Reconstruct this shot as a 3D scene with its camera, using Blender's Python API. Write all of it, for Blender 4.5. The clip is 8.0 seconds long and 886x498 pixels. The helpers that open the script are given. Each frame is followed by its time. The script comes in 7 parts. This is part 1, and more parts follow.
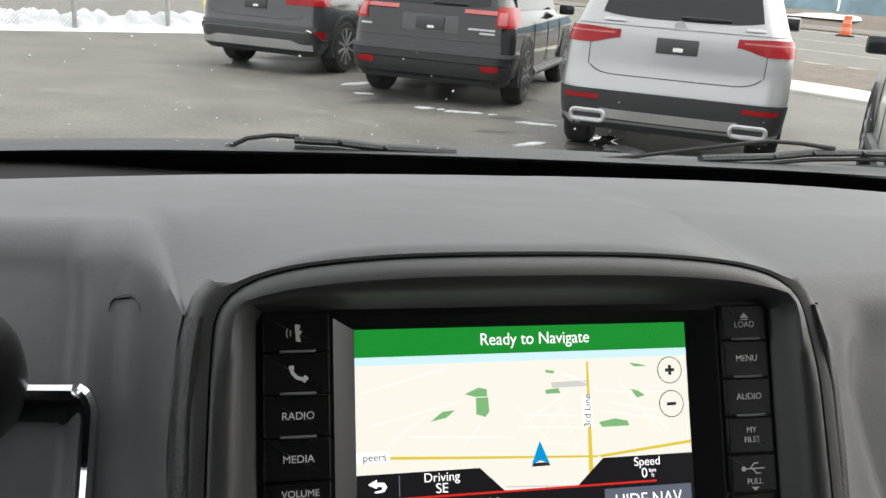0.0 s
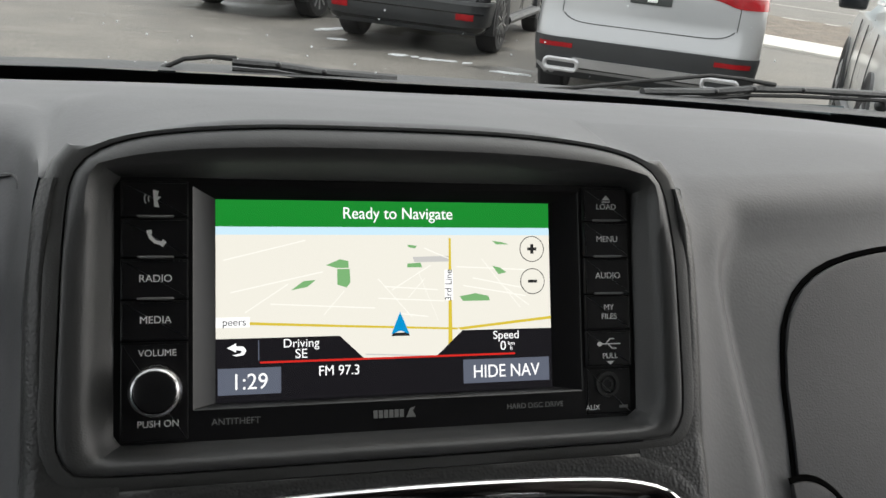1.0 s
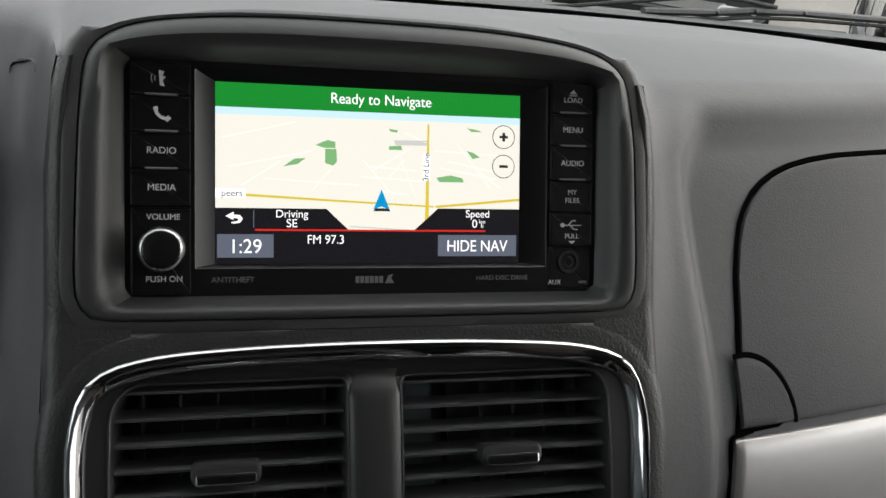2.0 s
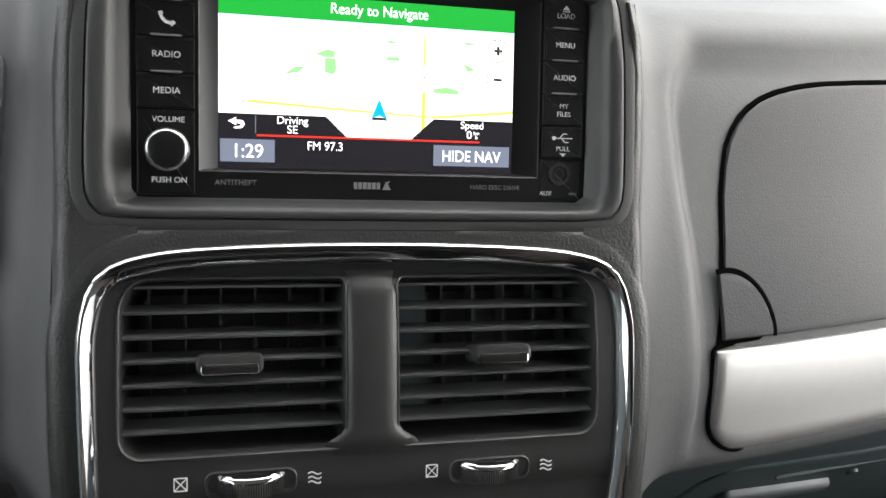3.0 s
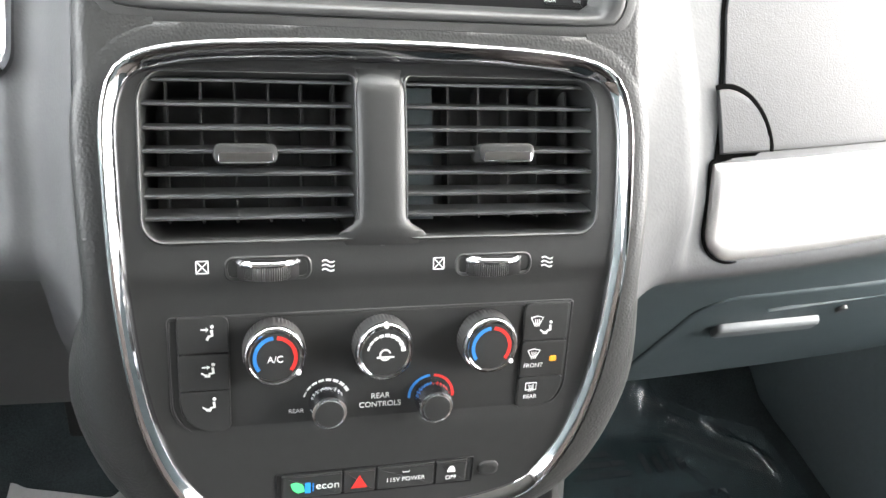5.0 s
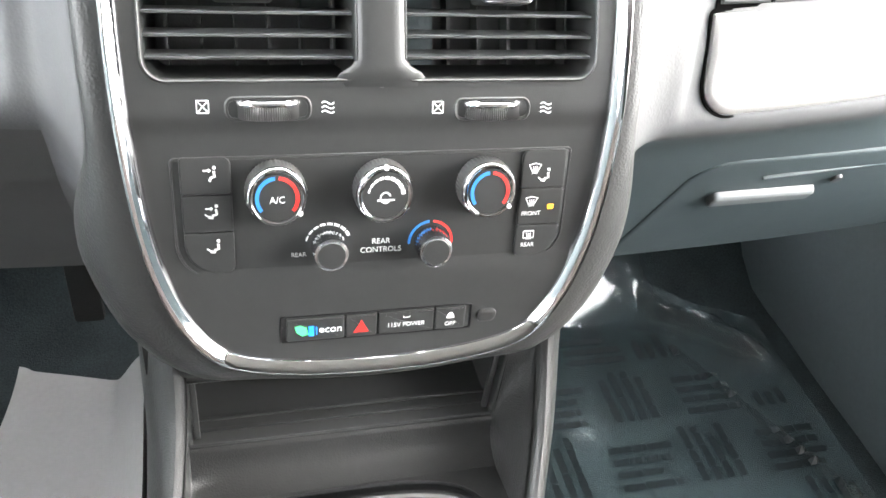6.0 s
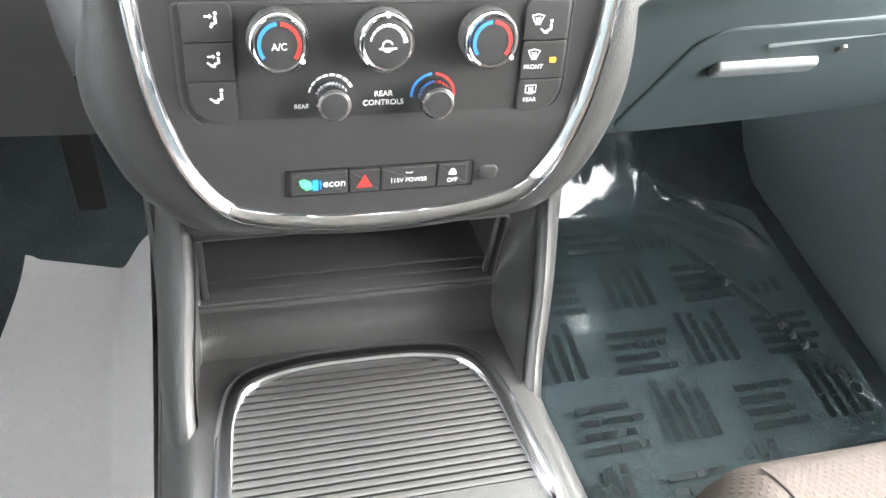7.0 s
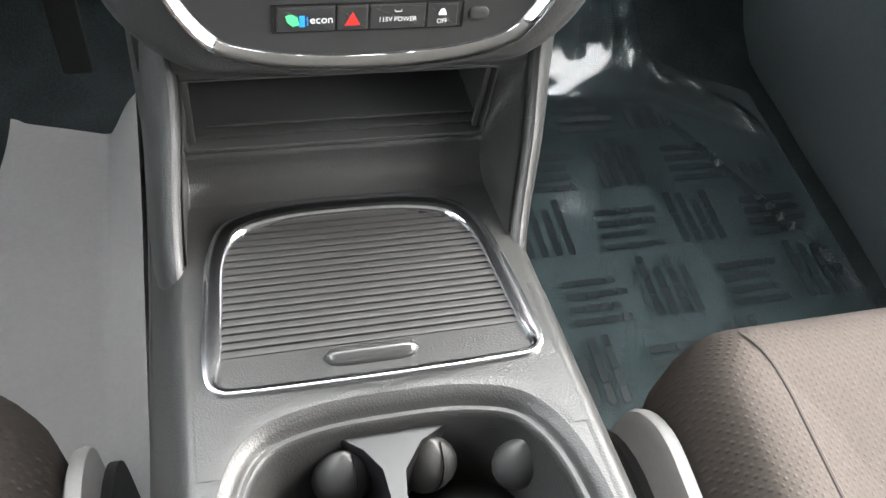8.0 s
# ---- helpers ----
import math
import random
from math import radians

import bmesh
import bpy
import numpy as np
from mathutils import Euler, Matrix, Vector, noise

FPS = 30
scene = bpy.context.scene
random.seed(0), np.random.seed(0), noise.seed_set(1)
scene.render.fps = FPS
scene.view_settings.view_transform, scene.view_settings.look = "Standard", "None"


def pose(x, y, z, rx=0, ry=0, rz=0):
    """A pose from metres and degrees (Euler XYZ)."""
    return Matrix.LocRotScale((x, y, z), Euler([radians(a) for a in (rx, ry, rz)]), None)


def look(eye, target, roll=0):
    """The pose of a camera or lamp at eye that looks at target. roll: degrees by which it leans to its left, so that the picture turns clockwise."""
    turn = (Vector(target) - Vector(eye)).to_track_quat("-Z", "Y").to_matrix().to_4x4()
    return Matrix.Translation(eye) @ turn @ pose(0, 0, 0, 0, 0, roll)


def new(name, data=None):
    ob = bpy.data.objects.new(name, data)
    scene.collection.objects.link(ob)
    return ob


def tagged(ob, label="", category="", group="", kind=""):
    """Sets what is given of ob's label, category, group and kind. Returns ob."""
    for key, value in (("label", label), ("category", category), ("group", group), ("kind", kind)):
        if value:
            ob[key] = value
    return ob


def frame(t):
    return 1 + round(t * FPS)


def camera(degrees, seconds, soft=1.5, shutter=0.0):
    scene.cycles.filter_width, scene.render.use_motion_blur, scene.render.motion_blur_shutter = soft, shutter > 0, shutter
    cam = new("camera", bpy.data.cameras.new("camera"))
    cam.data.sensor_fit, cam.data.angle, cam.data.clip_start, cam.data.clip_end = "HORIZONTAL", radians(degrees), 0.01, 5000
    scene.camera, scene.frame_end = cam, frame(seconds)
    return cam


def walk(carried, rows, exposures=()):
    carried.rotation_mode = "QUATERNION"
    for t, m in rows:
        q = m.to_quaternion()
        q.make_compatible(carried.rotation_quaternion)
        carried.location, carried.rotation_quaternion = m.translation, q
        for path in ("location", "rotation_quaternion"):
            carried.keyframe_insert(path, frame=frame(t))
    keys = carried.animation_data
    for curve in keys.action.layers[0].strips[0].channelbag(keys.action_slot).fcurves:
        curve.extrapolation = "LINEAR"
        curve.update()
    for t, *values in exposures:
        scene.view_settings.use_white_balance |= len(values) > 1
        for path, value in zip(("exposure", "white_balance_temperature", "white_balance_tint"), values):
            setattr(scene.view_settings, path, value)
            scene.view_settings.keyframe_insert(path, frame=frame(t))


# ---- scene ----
cam = camera(55.7, 8.0)
PATH = [
    (0, (-0.1145, 0.05, 1.434), (0.3575, 1.894, 0.819), 4.4),
    (0.5, (-0.0805, 0.043, 1.426), (0.4245, 1.87, 0.789), 5),
    (1, (-0.0715, 0.02, 1.411), (0.4555, 1.811, 0.694), 5.9),
    (1.5, (-0.0695, -0.005, 1.41), (0.4555, 1.751, 0.61), 6.8),
    (2, (-0.0675, -0.026, 1.408), (0.4395, 1.699, 0.533), 7.3),
    (3.5, (-0.0755, -0.058, 1.377), (0.4615, 1.612, 0.415), 8.7),
    (4, (-0.0775, -0.063, 1.367), (0.4705, 1.582, 0.37), 9),
    (5.3, (-0.0795, -0.102, 1.344), (0.4275, 1.434, 0.169), 8.8),
    (5.5, (-0.0815, -0.107, 1.338), (0.4285, 1.4, 0.127), 9),
    (6, (-0.0825, -0.117, 1.328), (0.4275, 1.323, 0.037), 9.4),
    (6.5, (-0.0845, -0.128, 1.319), (0.4205, 1.253, -0.037), 9.7),
    (7, (-0.0875, -0.141, 1.31), (0.4075, 1.149, -0.137), 10.3),
    (7.5, (-0.0885, -0.154, 1.304), (0.3995, 1.055, -0.213), 11.3),
    (8, (-0.0875, -0.163, 1.294), (0.4015, 0.924, -0.313), 13.9),
]
EXPOSURES = [(0, 1.0), (1.0, 0.9), (2.0, 1.0), (2.7, 1.8), (3.5, 2.55), (4.2, 3.2), (5.5, 4.4), (6.5, 4.85), (7.0, 4.9), (7.5, 4.75), (8.0, 4.1)]
walk(cam, [(t, look(eye, target, roll)) for t, eye, target, roll in PATH], EXPOSURES)

# ---- light: an overcast winter day ----
world = bpy.data.worlds.new("overcast")
scene.world = world
world.use_nodes = True
wn = world.node_tree
sky = wn.nodes.new("ShaderNodeTexSky")
sky.sky_type, sky.sun_disc = "NISHITA", False
sky.sun_elevation, sky.sun_rotation = radians(40), radians(83)
sky.air_density, sky.dust_density, sky.ozone_density = 1.0, 4.0, 1.0
grey = wn.nodes.new("ShaderNodeMix")
grey.data_type = "RGBA"
grey.inputs[0].default_value = 0.82
grey.inputs[7].default_value = (7.6, 7.6, 7.5, 1)
wn.links.new(sky.outputs[0], grey.inputs[6])
wn.links.new(grey.outputs[2], wn.nodes["Background"].inputs[0])
wn.nodes["Background"].inputs[1].default_value = 0.15
sun = new("sun", bpy.data.lights.new("sun", "SUN"))
sun.data.energy, sun.data.angle, sun.data.color = 1.3, radians(80), (1, 0.97, 0.93)
sun.matrix_world = look((7, 0.8, 6.0), (0, 0, 0))


# ---- materials ----
def mat(name, base, rough=0.5, metal=0.0, grain=0.0, scale=900.0, vary=0.15, stain=6.0, spec=0.5, coat=0.0, emit=None, power=0.0):
    """A surface with colour variation at two scales, uneven gloss and fine relief."""
    m = bpy.data.materials.new(name)
    m.use_nodes = True
    n, l = m.node_tree.nodes, m.node_tree.links
    b = n["Principled BSDF"]
    b.inputs["Base Color"].default_value = (*base, 1)
    b.inputs["Roughness"].default_value = rough
    b.inputs["Metallic"].default_value = metal
    b.inputs["Specular IOR Level"].default_value = spec
    b.inputs["Coat Weight"].default_value = coat
    co = n.new("ShaderNodeTexCoord")
    if vary:
        big, small = n.new("ShaderNodeTexNoise"), n.new("ShaderNodeTexNoise")
        big.inputs["Scale"].default_value, small.inputs["Scale"].default_value = stain, stain * 23
        big.inputs["Detail"].default_value = 5
        for t in (big, small):
            l.new(co.outputs["Object"], t.inputs["Vector"])
        add = n.new("ShaderNodeMath")
        add.operation = "ADD"
        l.new(big.outputs[0], add.inputs[0])
        l.new(small.outputs[0], add.inputs[1])
        ramp = n.new("ShaderNodeMapRange")
        ramp.inputs[1].default_value, ramp.inputs[2].default_value = 0.7, 1.3
        ramp.inputs[3].default_value, ramp.inputs[4].default_value = 1 - vary, 1 + vary
        l.new(add.outputs[0], ramp.inputs[0])
        mul = n.new("ShaderNodeVectorMath")
        mul.operation = "SCALE"
        mul.inputs[0].default_value = base
        l.new(ramp.outputs[0], mul.inputs["Scale"])
        l.new(mul.outputs[0], b.inputs["Base Color"])
        gl = n.new("ShaderNodeMapRange")
        gl.inputs[1].default_value, gl.inputs[2].default_value = 0.3, 0.7
        gl.inputs[3].default_value, gl.inputs[4].default_value = max(0.02, rough * 0.9), min(1, rough * 1.12)
        l.new(big.outputs[0], gl.inputs[0])
        l.new(gl.outputs[0], b.inputs["Roughness"])
    if grain:
        tex = n.new("ShaderNodeTexVoronoi")
        tex.feature = "SMOOTH_F1"
        tex.inputs["Scale"].default_value = scale
        l.new(co.outputs["Object"], tex.inputs["Vector"])
        bump = n.new("ShaderNodeBump")
        bump.inputs["Strength"].default_value = grain
        bump.inputs["Distance"].default_value = 0.4 / scale
        l.new(tex.outputs["Distance"], bump.inputs["Height"])
        l.new(bump.outputs[0], b.inputs["Normal"])
    if emit:
        b.inputs["Emission Color"].default_value = (*emit, 1)
        b.inputs["Emission Strength"].default_value = power
    return m


def glass(name, tint=(1, 1, 1), gloss=1.0):
    """A thin pane: clear, with the gloss of its surface."""
    m = bpy.data.materials.new(name)
    m.use_nodes = True
    n, l = m.node_tree.nodes, m.node_tree.links
    n.remove(n["Principled BSDF"])
    clear, shine, mix = (n.new("ShaderNode" + k) for k in ("BsdfTransparent", "BsdfGlossy", "MixShader"))
    clear.inputs[0].default_value = (*tint, 1)
    shine.inputs["Roughness"].default_value = 0.03
    mix.inputs[0].default_value = 0.05 * gloss
    l.new(clear.outputs[0], mix.inputs[1])
    l.new(shine.outputs[0], mix.inputs[2])
    l.new(mix.outputs[0], n["Material Output"].inputs[0])
    return m


PAD = mat("grey_dash_vinyl", (0.090, 0.091, 0.095), 0.55, grain=0.15, scale=640, vary=0.05, spec=0.40)
DARK = mat("black_grained_plastic", (0.026, 0.0265, 0.0265), 0.37, grain=0.45, scale=900, vary=0.08)
SKIN = mat("charcoal_side_vinyl", (0.080, 0.081, 0.083), 0.5, grain=0.4, scale=760, vary=0.05)
FASCIA = mat("charcoal_and_shade_vinyl", (0.044, 0.060, 0.065), 0.5, grain=0.35, scale=1100, vary=0.06)
DOORSKIN = mat("dark_grey_grained_vinyl", (0.050, 0.051, 0.054), 0.55, grain=0.35, scale=1000, vary=0.05, spec=0.32)
SMOOTH = mat("smooth_black_plastic", (0.030, 0.031, 0.031), 0.38, grain=0.12, scale=1500, vary=0.06)
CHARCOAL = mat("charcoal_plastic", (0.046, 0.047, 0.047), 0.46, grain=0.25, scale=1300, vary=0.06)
BEZELSKIN = mat("satin_black_bezel_plastic", (0.044, 0.045, 0.046), 0.42, grain=0.2, scale=1300, vary=0.05)
SLAT = mat("slat_plastic", (0.080, 0.083, 0.086), 0.34, grain=0.06, scale=1800, vary=0.06)
RIBBED = mat("ribbed_grey_plastic", (0.095, 0.095, 0.095), 0.3, 0.4, vary=0.05)
PULL = mat("glossy_pull_plastic", (0.035, 0.035, 0.036), 0.17, vary=0.06)
MATTE = mat("matte_black_plastic", (0.019, 0.020, 0.020), 0.58, grain=0.3, scale=1100, vary=0.06, spec=0.35)
LIDCHROME = mat("lid_chrome", (0.70, 0.71, 0.74), 0.17, 1.0, vary=0.05)
RIB = mat("ribbed_lid_plastic", (0.020, 0.020, 0.020), 0.5, grain=0.15, scale=1500, vary=0.06)
# Same vinyl as the dash skin in shade: the darkness is in the colour.
SHELL = mat("shade_dark_grain_plastic", (0.027, 0.028, 0.028), 0.42, grain=0.45, scale=760, vary=0.08)
KNOBRING = mat("polished_metal_ring", (0.42, 0.42, 0.43), 0.24, 1.0, vary=0.05)
GAP = mat("shadowed_joint", (0.004, 0.004, 0.004), 1.0, vary=0.05, spec=0.0)
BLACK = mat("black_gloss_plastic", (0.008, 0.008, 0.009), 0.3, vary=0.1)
VOID = mat("gap_shade_plastic", (0.020, 0.020, 0.020), 0.8, vary=0.1, spec=0.1)
CHROME = mat("chrome", (0.64, 0.64, 0.66), 0.07, 1.0, vary=0.04)
SATIN = mat("satin_silver_paint", (0.44, 0.435, 0.43), 0.36, 0.55, grain=0.05, scale=2500, vary=0.03)
INK = mat("light_grey_print", (0.80, 0.81, 0.80), 0.6, vary=0)
BLUE = mat("blue_print", (0.03, 0.20, 0.55), 0.5, vary=0)
RED = mat("red_print", (0.62, 0.03, 0.025), 0.5, vary=0)
CLOTH = mat("taupe_seat_cloth", (0.080, 0.070, 0.064), 0.9, grain=0.7, scale=1300, vary=0.1, stain=9, spec=0.15)
PANEL = mat("slate_door_vinyl", (0.125, 0.155, 0.165), 0.55, grain=0.3, scale=900, vary=0.06)
CARPET = mat("dark_carpet", (0.040, 0.050, 0.054), 0.95, grain=1.0, scale=500, vary=0.3, stain=14, spec=0.1)
PAPER = mat("white_paper", (0.46, 0.45, 0.45), 0.75, grain=0.1, scale=300, vary=0.04)
LINER = mat("light_headliner", (0.36, 0.355, 0.345), 0.9, vary=0.05)
RUBBER = mat("black_rubber", (0.02, 0.02, 0.02), 0.75, grain=0.3, scale=300, vary=0.15)


def dimpled(m, pitch):
    """Adds woven dimples in rows to a cloth."""
    n, l = m.node_tree.nodes, m.node_tree.links
    co, sep, old = n.new("ShaderNodeTexCoord"), n.new("ShaderNodeSeparateXYZ"), n["Bump"]
    l.new(co.outputs["Object"], sep.inputs[0])
    waves = []
    for axis, shift in ((0, 1.0), (1, 0.85)):
        k, s = n.new("ShaderNodeMath"), n.new("ShaderNodeMath")
        k.operation, s.operation = "MULTIPLY", "SINE"
        k.inputs[1].default_value = math.pi / pitch * shift
        l.new(sep.outputs[axis], k.inputs[0])
        l.new(k.outputs[0], s.inputs[0])
        waves.append(s)
    mul, pw, bump = n.new("ShaderNodeMath"), n.new("ShaderNodeMath"), n.new("ShaderNodeBump")
    mul.operation, pw.operation = "MULTIPLY", "MAXIMUM"
    pw.inputs[1].default_value = 0.25
    l.new(waves[0].outputs[0], mul.inputs[0])
    l.new(waves[1].outputs[0], mul.inputs[1])
    l.new(mul.outputs[0], pw.inputs[0])
    bump.inputs["Strength"].default_value, bump.inputs["Distance"].default_value = 0.8, 0.0011
    l.new(pw.outputs[0], bump.inputs["Height"])
    l.new(old.outputs[0], bump.inputs["Normal"])
    l.new(bump.outputs[0], n["Principled BSDF"].inputs["Normal"])


dimpled(CLOTH, 0.0040)
GLASS = glass("clear_glass", (0.93, 0.95, 0.94))


# ---- mesh helpers ----
def part(name, bm, material, parent=None, label="", smooth=True):
    me = bpy.data.meshes.new(name)
    bmesh.ops.recalc_face_normals(bm, faces=bm.faces)
    bm.to_mesh(me)
    bm.free()
    me.materials.append(material)
    if smooth:
        me.shade_smooth()
        me.set_sharp_from_angle(angle=radians(38))
    ob = new(name, me)
    if parent is not None:
        ob.parent = parent
    if label:
        tagged(ob, label)
    return ob


def thing(name, label, category, group="", kind="", at=(0, 0, 0)):
    ob = new(name)
    ob.location = at
    ob.empty_display_size = 0.05
    return tagged(ob, label, category, group, kind)


def flat(x, y, z):
    return (x, y, z)


def hermite(knots):
    """A smooth curve through knots (t, v)."""
    t, v = np.array([k[0] for k in knots]), np.array([k[1] for k in knots])
    s = np.gradient(v, t)

    def f(q):
        q = min(max(q, t[0] - 0.15), t[-1] + 0.15)
        if q <= t[0]:
            return float(v[0] + (q - t[0]) * s[0])
        if q >= t[-1]:
            return float(v[-1] + (q - t[-1]) * s[-1])
        i = int(np.searchsorted(t, q) - 1)
        h = t[i + 1] - t[i]
        w = (q - t[i]) / h
        return float((1 + 2 * w) * (1 - w) ** 2 * v[i] + w * (1 - w) ** 2 * h * s[i] + w * w * (3 - 2 * w) * v[i + 1] + w * w * (w - 1) * h * s[i + 1])

    return f


def smoothstep(a, b, x):
    w = min(1.0, max(0.0, (x - a) / (b - a)))
    return w * w * (3 - 2 * w)


def rrect(x0, x1, y0, y1, r, n=5):
    """A rectangle with round corners; r one radius, or four: lower left, lower right, upper right, upper left."""
    rs = r if isinstance(r, (tuple, list)) else (r,) * 4
    out = []
    for (cx, cy, a0), q in zip(((x0, y0, 180), (x1, y0, 270), (x1, y1, 0), (x0, y1, 90)), rs):
        px, py = cx + (q if cx == x0 else -q), cy + (q if cy == y0 else -q)
        for k in range(n + 1):
            a = radians(a0 + 90 * k / n)
            out.append((px + q * math.cos(a), py + q * math.sin(a)))
    return out


def closed_curve(points, n=96):
    """A smooth closed outline through points, evenly stepped."""
    p = [Vector(q) for q in points]
    m, out = len(p), []
    for i in range(m):
        a, b, c, d = p[i - 1], p[i], p[(i + 1) % m], p[(i + 2) % m]
        for k in range(12):
            t = k / 12
            out.append(0.5 * (2 * b + (c - a) * t + (2 * a - 5 * b + 4 * c - d) * t * t + (3 * b - a - 3 * c + d) * t ** 3))
    ln = [0.0]
    for i in range(len(out)):
        ln.append(ln[-1] + (out[(i + 1) % len(out)] - out[i]).length)
    res, j = [], 0
    for k in range(n):
        s = ln[-1] * k / n
        while ln[j + 1] < s:
            j += 1
        w = (s - ln[j]) / max(1e-9, ln[j + 1] - ln[j])
        res.append(tuple(out[j].lerp(out[(j + 1) % len(out)], w)))
    return res


def inset(outline, d):
    """The outline moved inwards by d (outwards if negative)."""
    area = sum(a[0] * b[1] - b[0] * a[1] for a, b in zip(outline, outline[1:] + outline[:1]))
    sg, n, out = (1 if area > 0 else -1), len(outline), []
    for i in range(n):
        a, b, c = outline[i - 1], outline[i], outline[(i + 1) % n]
        k = 1
        while math.hypot(b[0] - a[0], b[1] - a[1]) < 1e-7 and k < n:
            k += 1
            a = outline[i - k]
        k = 1
        while math.hypot(c[0] - b[0], c[1] - b[1]) < 1e-7 and k < n:
            k += 1
            c = outline[(i + k) % n]
        e, f = Vector((b[0] - a[0], b[1] - a[1])).normalized(), Vector((c[0] - b[0], c[1] - b[1])).normalized()
        nx, ny = -(e.y + f.y) * sg, (e.x + f.x) * sg
        ln = math.hypot(nx, ny) or 1
        q = max(0.5, math.sqrt(max(0.0, (1 + e.dot(f)) / 2)))
        out.append((b[0] + nx / ln * d / q, b[1] + ny / ln * d / q))
    return out


def loops(bm, rings, close=True, cap_first=False, cap_last=False):
    """Faces between successive rings of points."""
    vs = [[bm.verts.new(p) for p in r] for r in rings]
    n = len(vs[0])
    for a, b in zip(vs, vs[1:]):
        for i in range(n if close else n - 1):
            j = (i + 1) % n
            bm.faces.new((a[i], a[j], b[j], b[i]))
    if cap_first:
        bm.faces.new(vs[0])
    if cap_last:
        bm.faces.new(vs[-1])
    return vs


def plate(bm, outline, c0, c1, r=0.0006, m=flat, back=False):
    """A plate from depth c0 to c1 over the outline, with its front edge rounded."""
    rings = [[m(x, y, c0) for x, y in outline], [m(x, y, c1 - r) for x, y in outline]]
    rings += [[m(x, y, c1 - r * (1 - math.sin(a))) for x, y in inset(outline, r * (1 - math.cos(a)))] for a in (radians(45), radians(90))]
    rings.append([m(x, y, c1) for x, y in inset(outline, r + 0.0003)])
    loops(bm, rings, cap_first=back, cap_last=True)


def frame_ring(bm, profile, outline, m=flat):
    """A ring that follows the outline; profile: (inset, depth) pairs, from its outer foot to its inner foot."""
    loops(bm, [[m(x, y, c) for x, y in inset(outline, d)] for d, c in profile])


def panel(bm, outline, c0, c1, r, m, nx=40, nz=14):
    """A plate that follows a curved surface: a fine sheet over the outline with rounded rims."""
    x0, x1 = min(p[0] for p in outline), max(p[0] for p in outline)

    def span(x):
        zs = []
        for a, b in zip(outline, outline[1:] + outline[:1]):
            if (a[0] - x) * (b[0] - x) <= 0 and abs(a[0] - b[0]) > 1e-9:
                zs.append(a[1] + (b[1] - a[1]) * (x - a[0]) / (b[0] - a[0]))
        return (min(zs), max(zs)) if zs else (0, 0)

    eps = (x1 - x0) * 1e-4
    us = [0.0, 0.002, 0.006, 0.012, 0.02, 0.03, 0.042, 0.056, 0.07] + [0.07 + 0.91 * (k + 1) / nx for k in range(nx)] + [0.99, 0.996, 1.0]
    ws = [0.0, 0.006, 0.015, 0.03] + [0.03 + 0.94 * (k + 1) / nz for k in range(nz)] + [0.985, 0.994, 1.0]

    def point(u, w):
        x = x0 + eps + (x1 - x0 - 2 * eps) * u
        lo, hi = span(x)
        z = lo + (hi - lo) * w
        d = min(min(u, 1 - u) * (x1 - x0), min(w, 1 - w) * (hi - lo)) if 0 < u < 1 else 0.0
        k = min(1.0, d / r)
        return m(x, z, c0 + (c1 - c0) * math.sqrt(max(0.0, 1 - (1 - k) ** 2)))

    grid(bm, us, ws, point)


def box(bm, x0, x1, y0, y1, z0, z1, r=0.0, m=flat):
    made = bmesh.ops.create_cube(bm, size=1)
    for v in made["verts"]:
        v.co = (x0 + (v.co.x + 0.5) * (x1 - x0), y0 + (v.co.y + 0.5) * (y1 - y0), z0 + (v.co.z + 0.5) * (z1 - z0))
    if r:
        es = list({e for v in made["verts"] for e in v.link_edges})
        made = bmesh.ops.bevel(bm, geom=es, offset=r, segments=2, affect="EDGES", profile=0.6)
    if m is not flat:
        for v in made["verts"]:
            v.co = m(*v.co)
    return made["verts"]


def lathe(bm, profile, m, x, y, n=40, knurl=0.0, rows=()):
    """A turned shape about (x, y); profile: (radius, height). knurl: depth of the ridges on the given rows."""
    rings = []
    for i, (r, c) in enumerate(profile):
        ring = []
        for k in range(n):
            q = r - (knurl if (i in rows and k % 2) else 0)
            a = 2 * math.pi * k / n
            ring.append(m(x + q * math.cos(a), y + q * math.sin(a), c))
        rings.append(ring)
    loops(bm, rings, cap_last=profile[-1][0] > 1e-6)


def sweep(bm, path, radius, n=8, squash=1.0):
    """A round bar along a path."""
    pts = [Vector(p) for p in path]
    rings = []
    for i, p in enumerate(pts):
        d = (pts[min(i + 1, len(pts) - 1)] - pts[max(i - 1, 0)]).normalized()
        a = d.cross(Vector((0, 0, 1)) if abs(d.z) < 0.9 else Vector((1, 0, 0))).normalized()
        b = a.cross(d)
        r = radius[i] if isinstance(radius, (list, tuple)) else radius
        rings.append([p + a * r * math.cos(2 * math.pi * k / n) + b * r * squash * math.sin(2 * math.pi * k / n) for k in range(n)])
    loops(bm, rings, cap_first=True, cap_last=True)


def grid(bm, us, vs, f):
    pts = [[bm.verts.new(f(u, v)) for u in us] for v in vs]
    for a, b in zip(pts, pts[1:]):
        for i in range(len(us) - 1):
            bm.faces.new((a[i], a[i + 1], b[i + 1], b[i]))


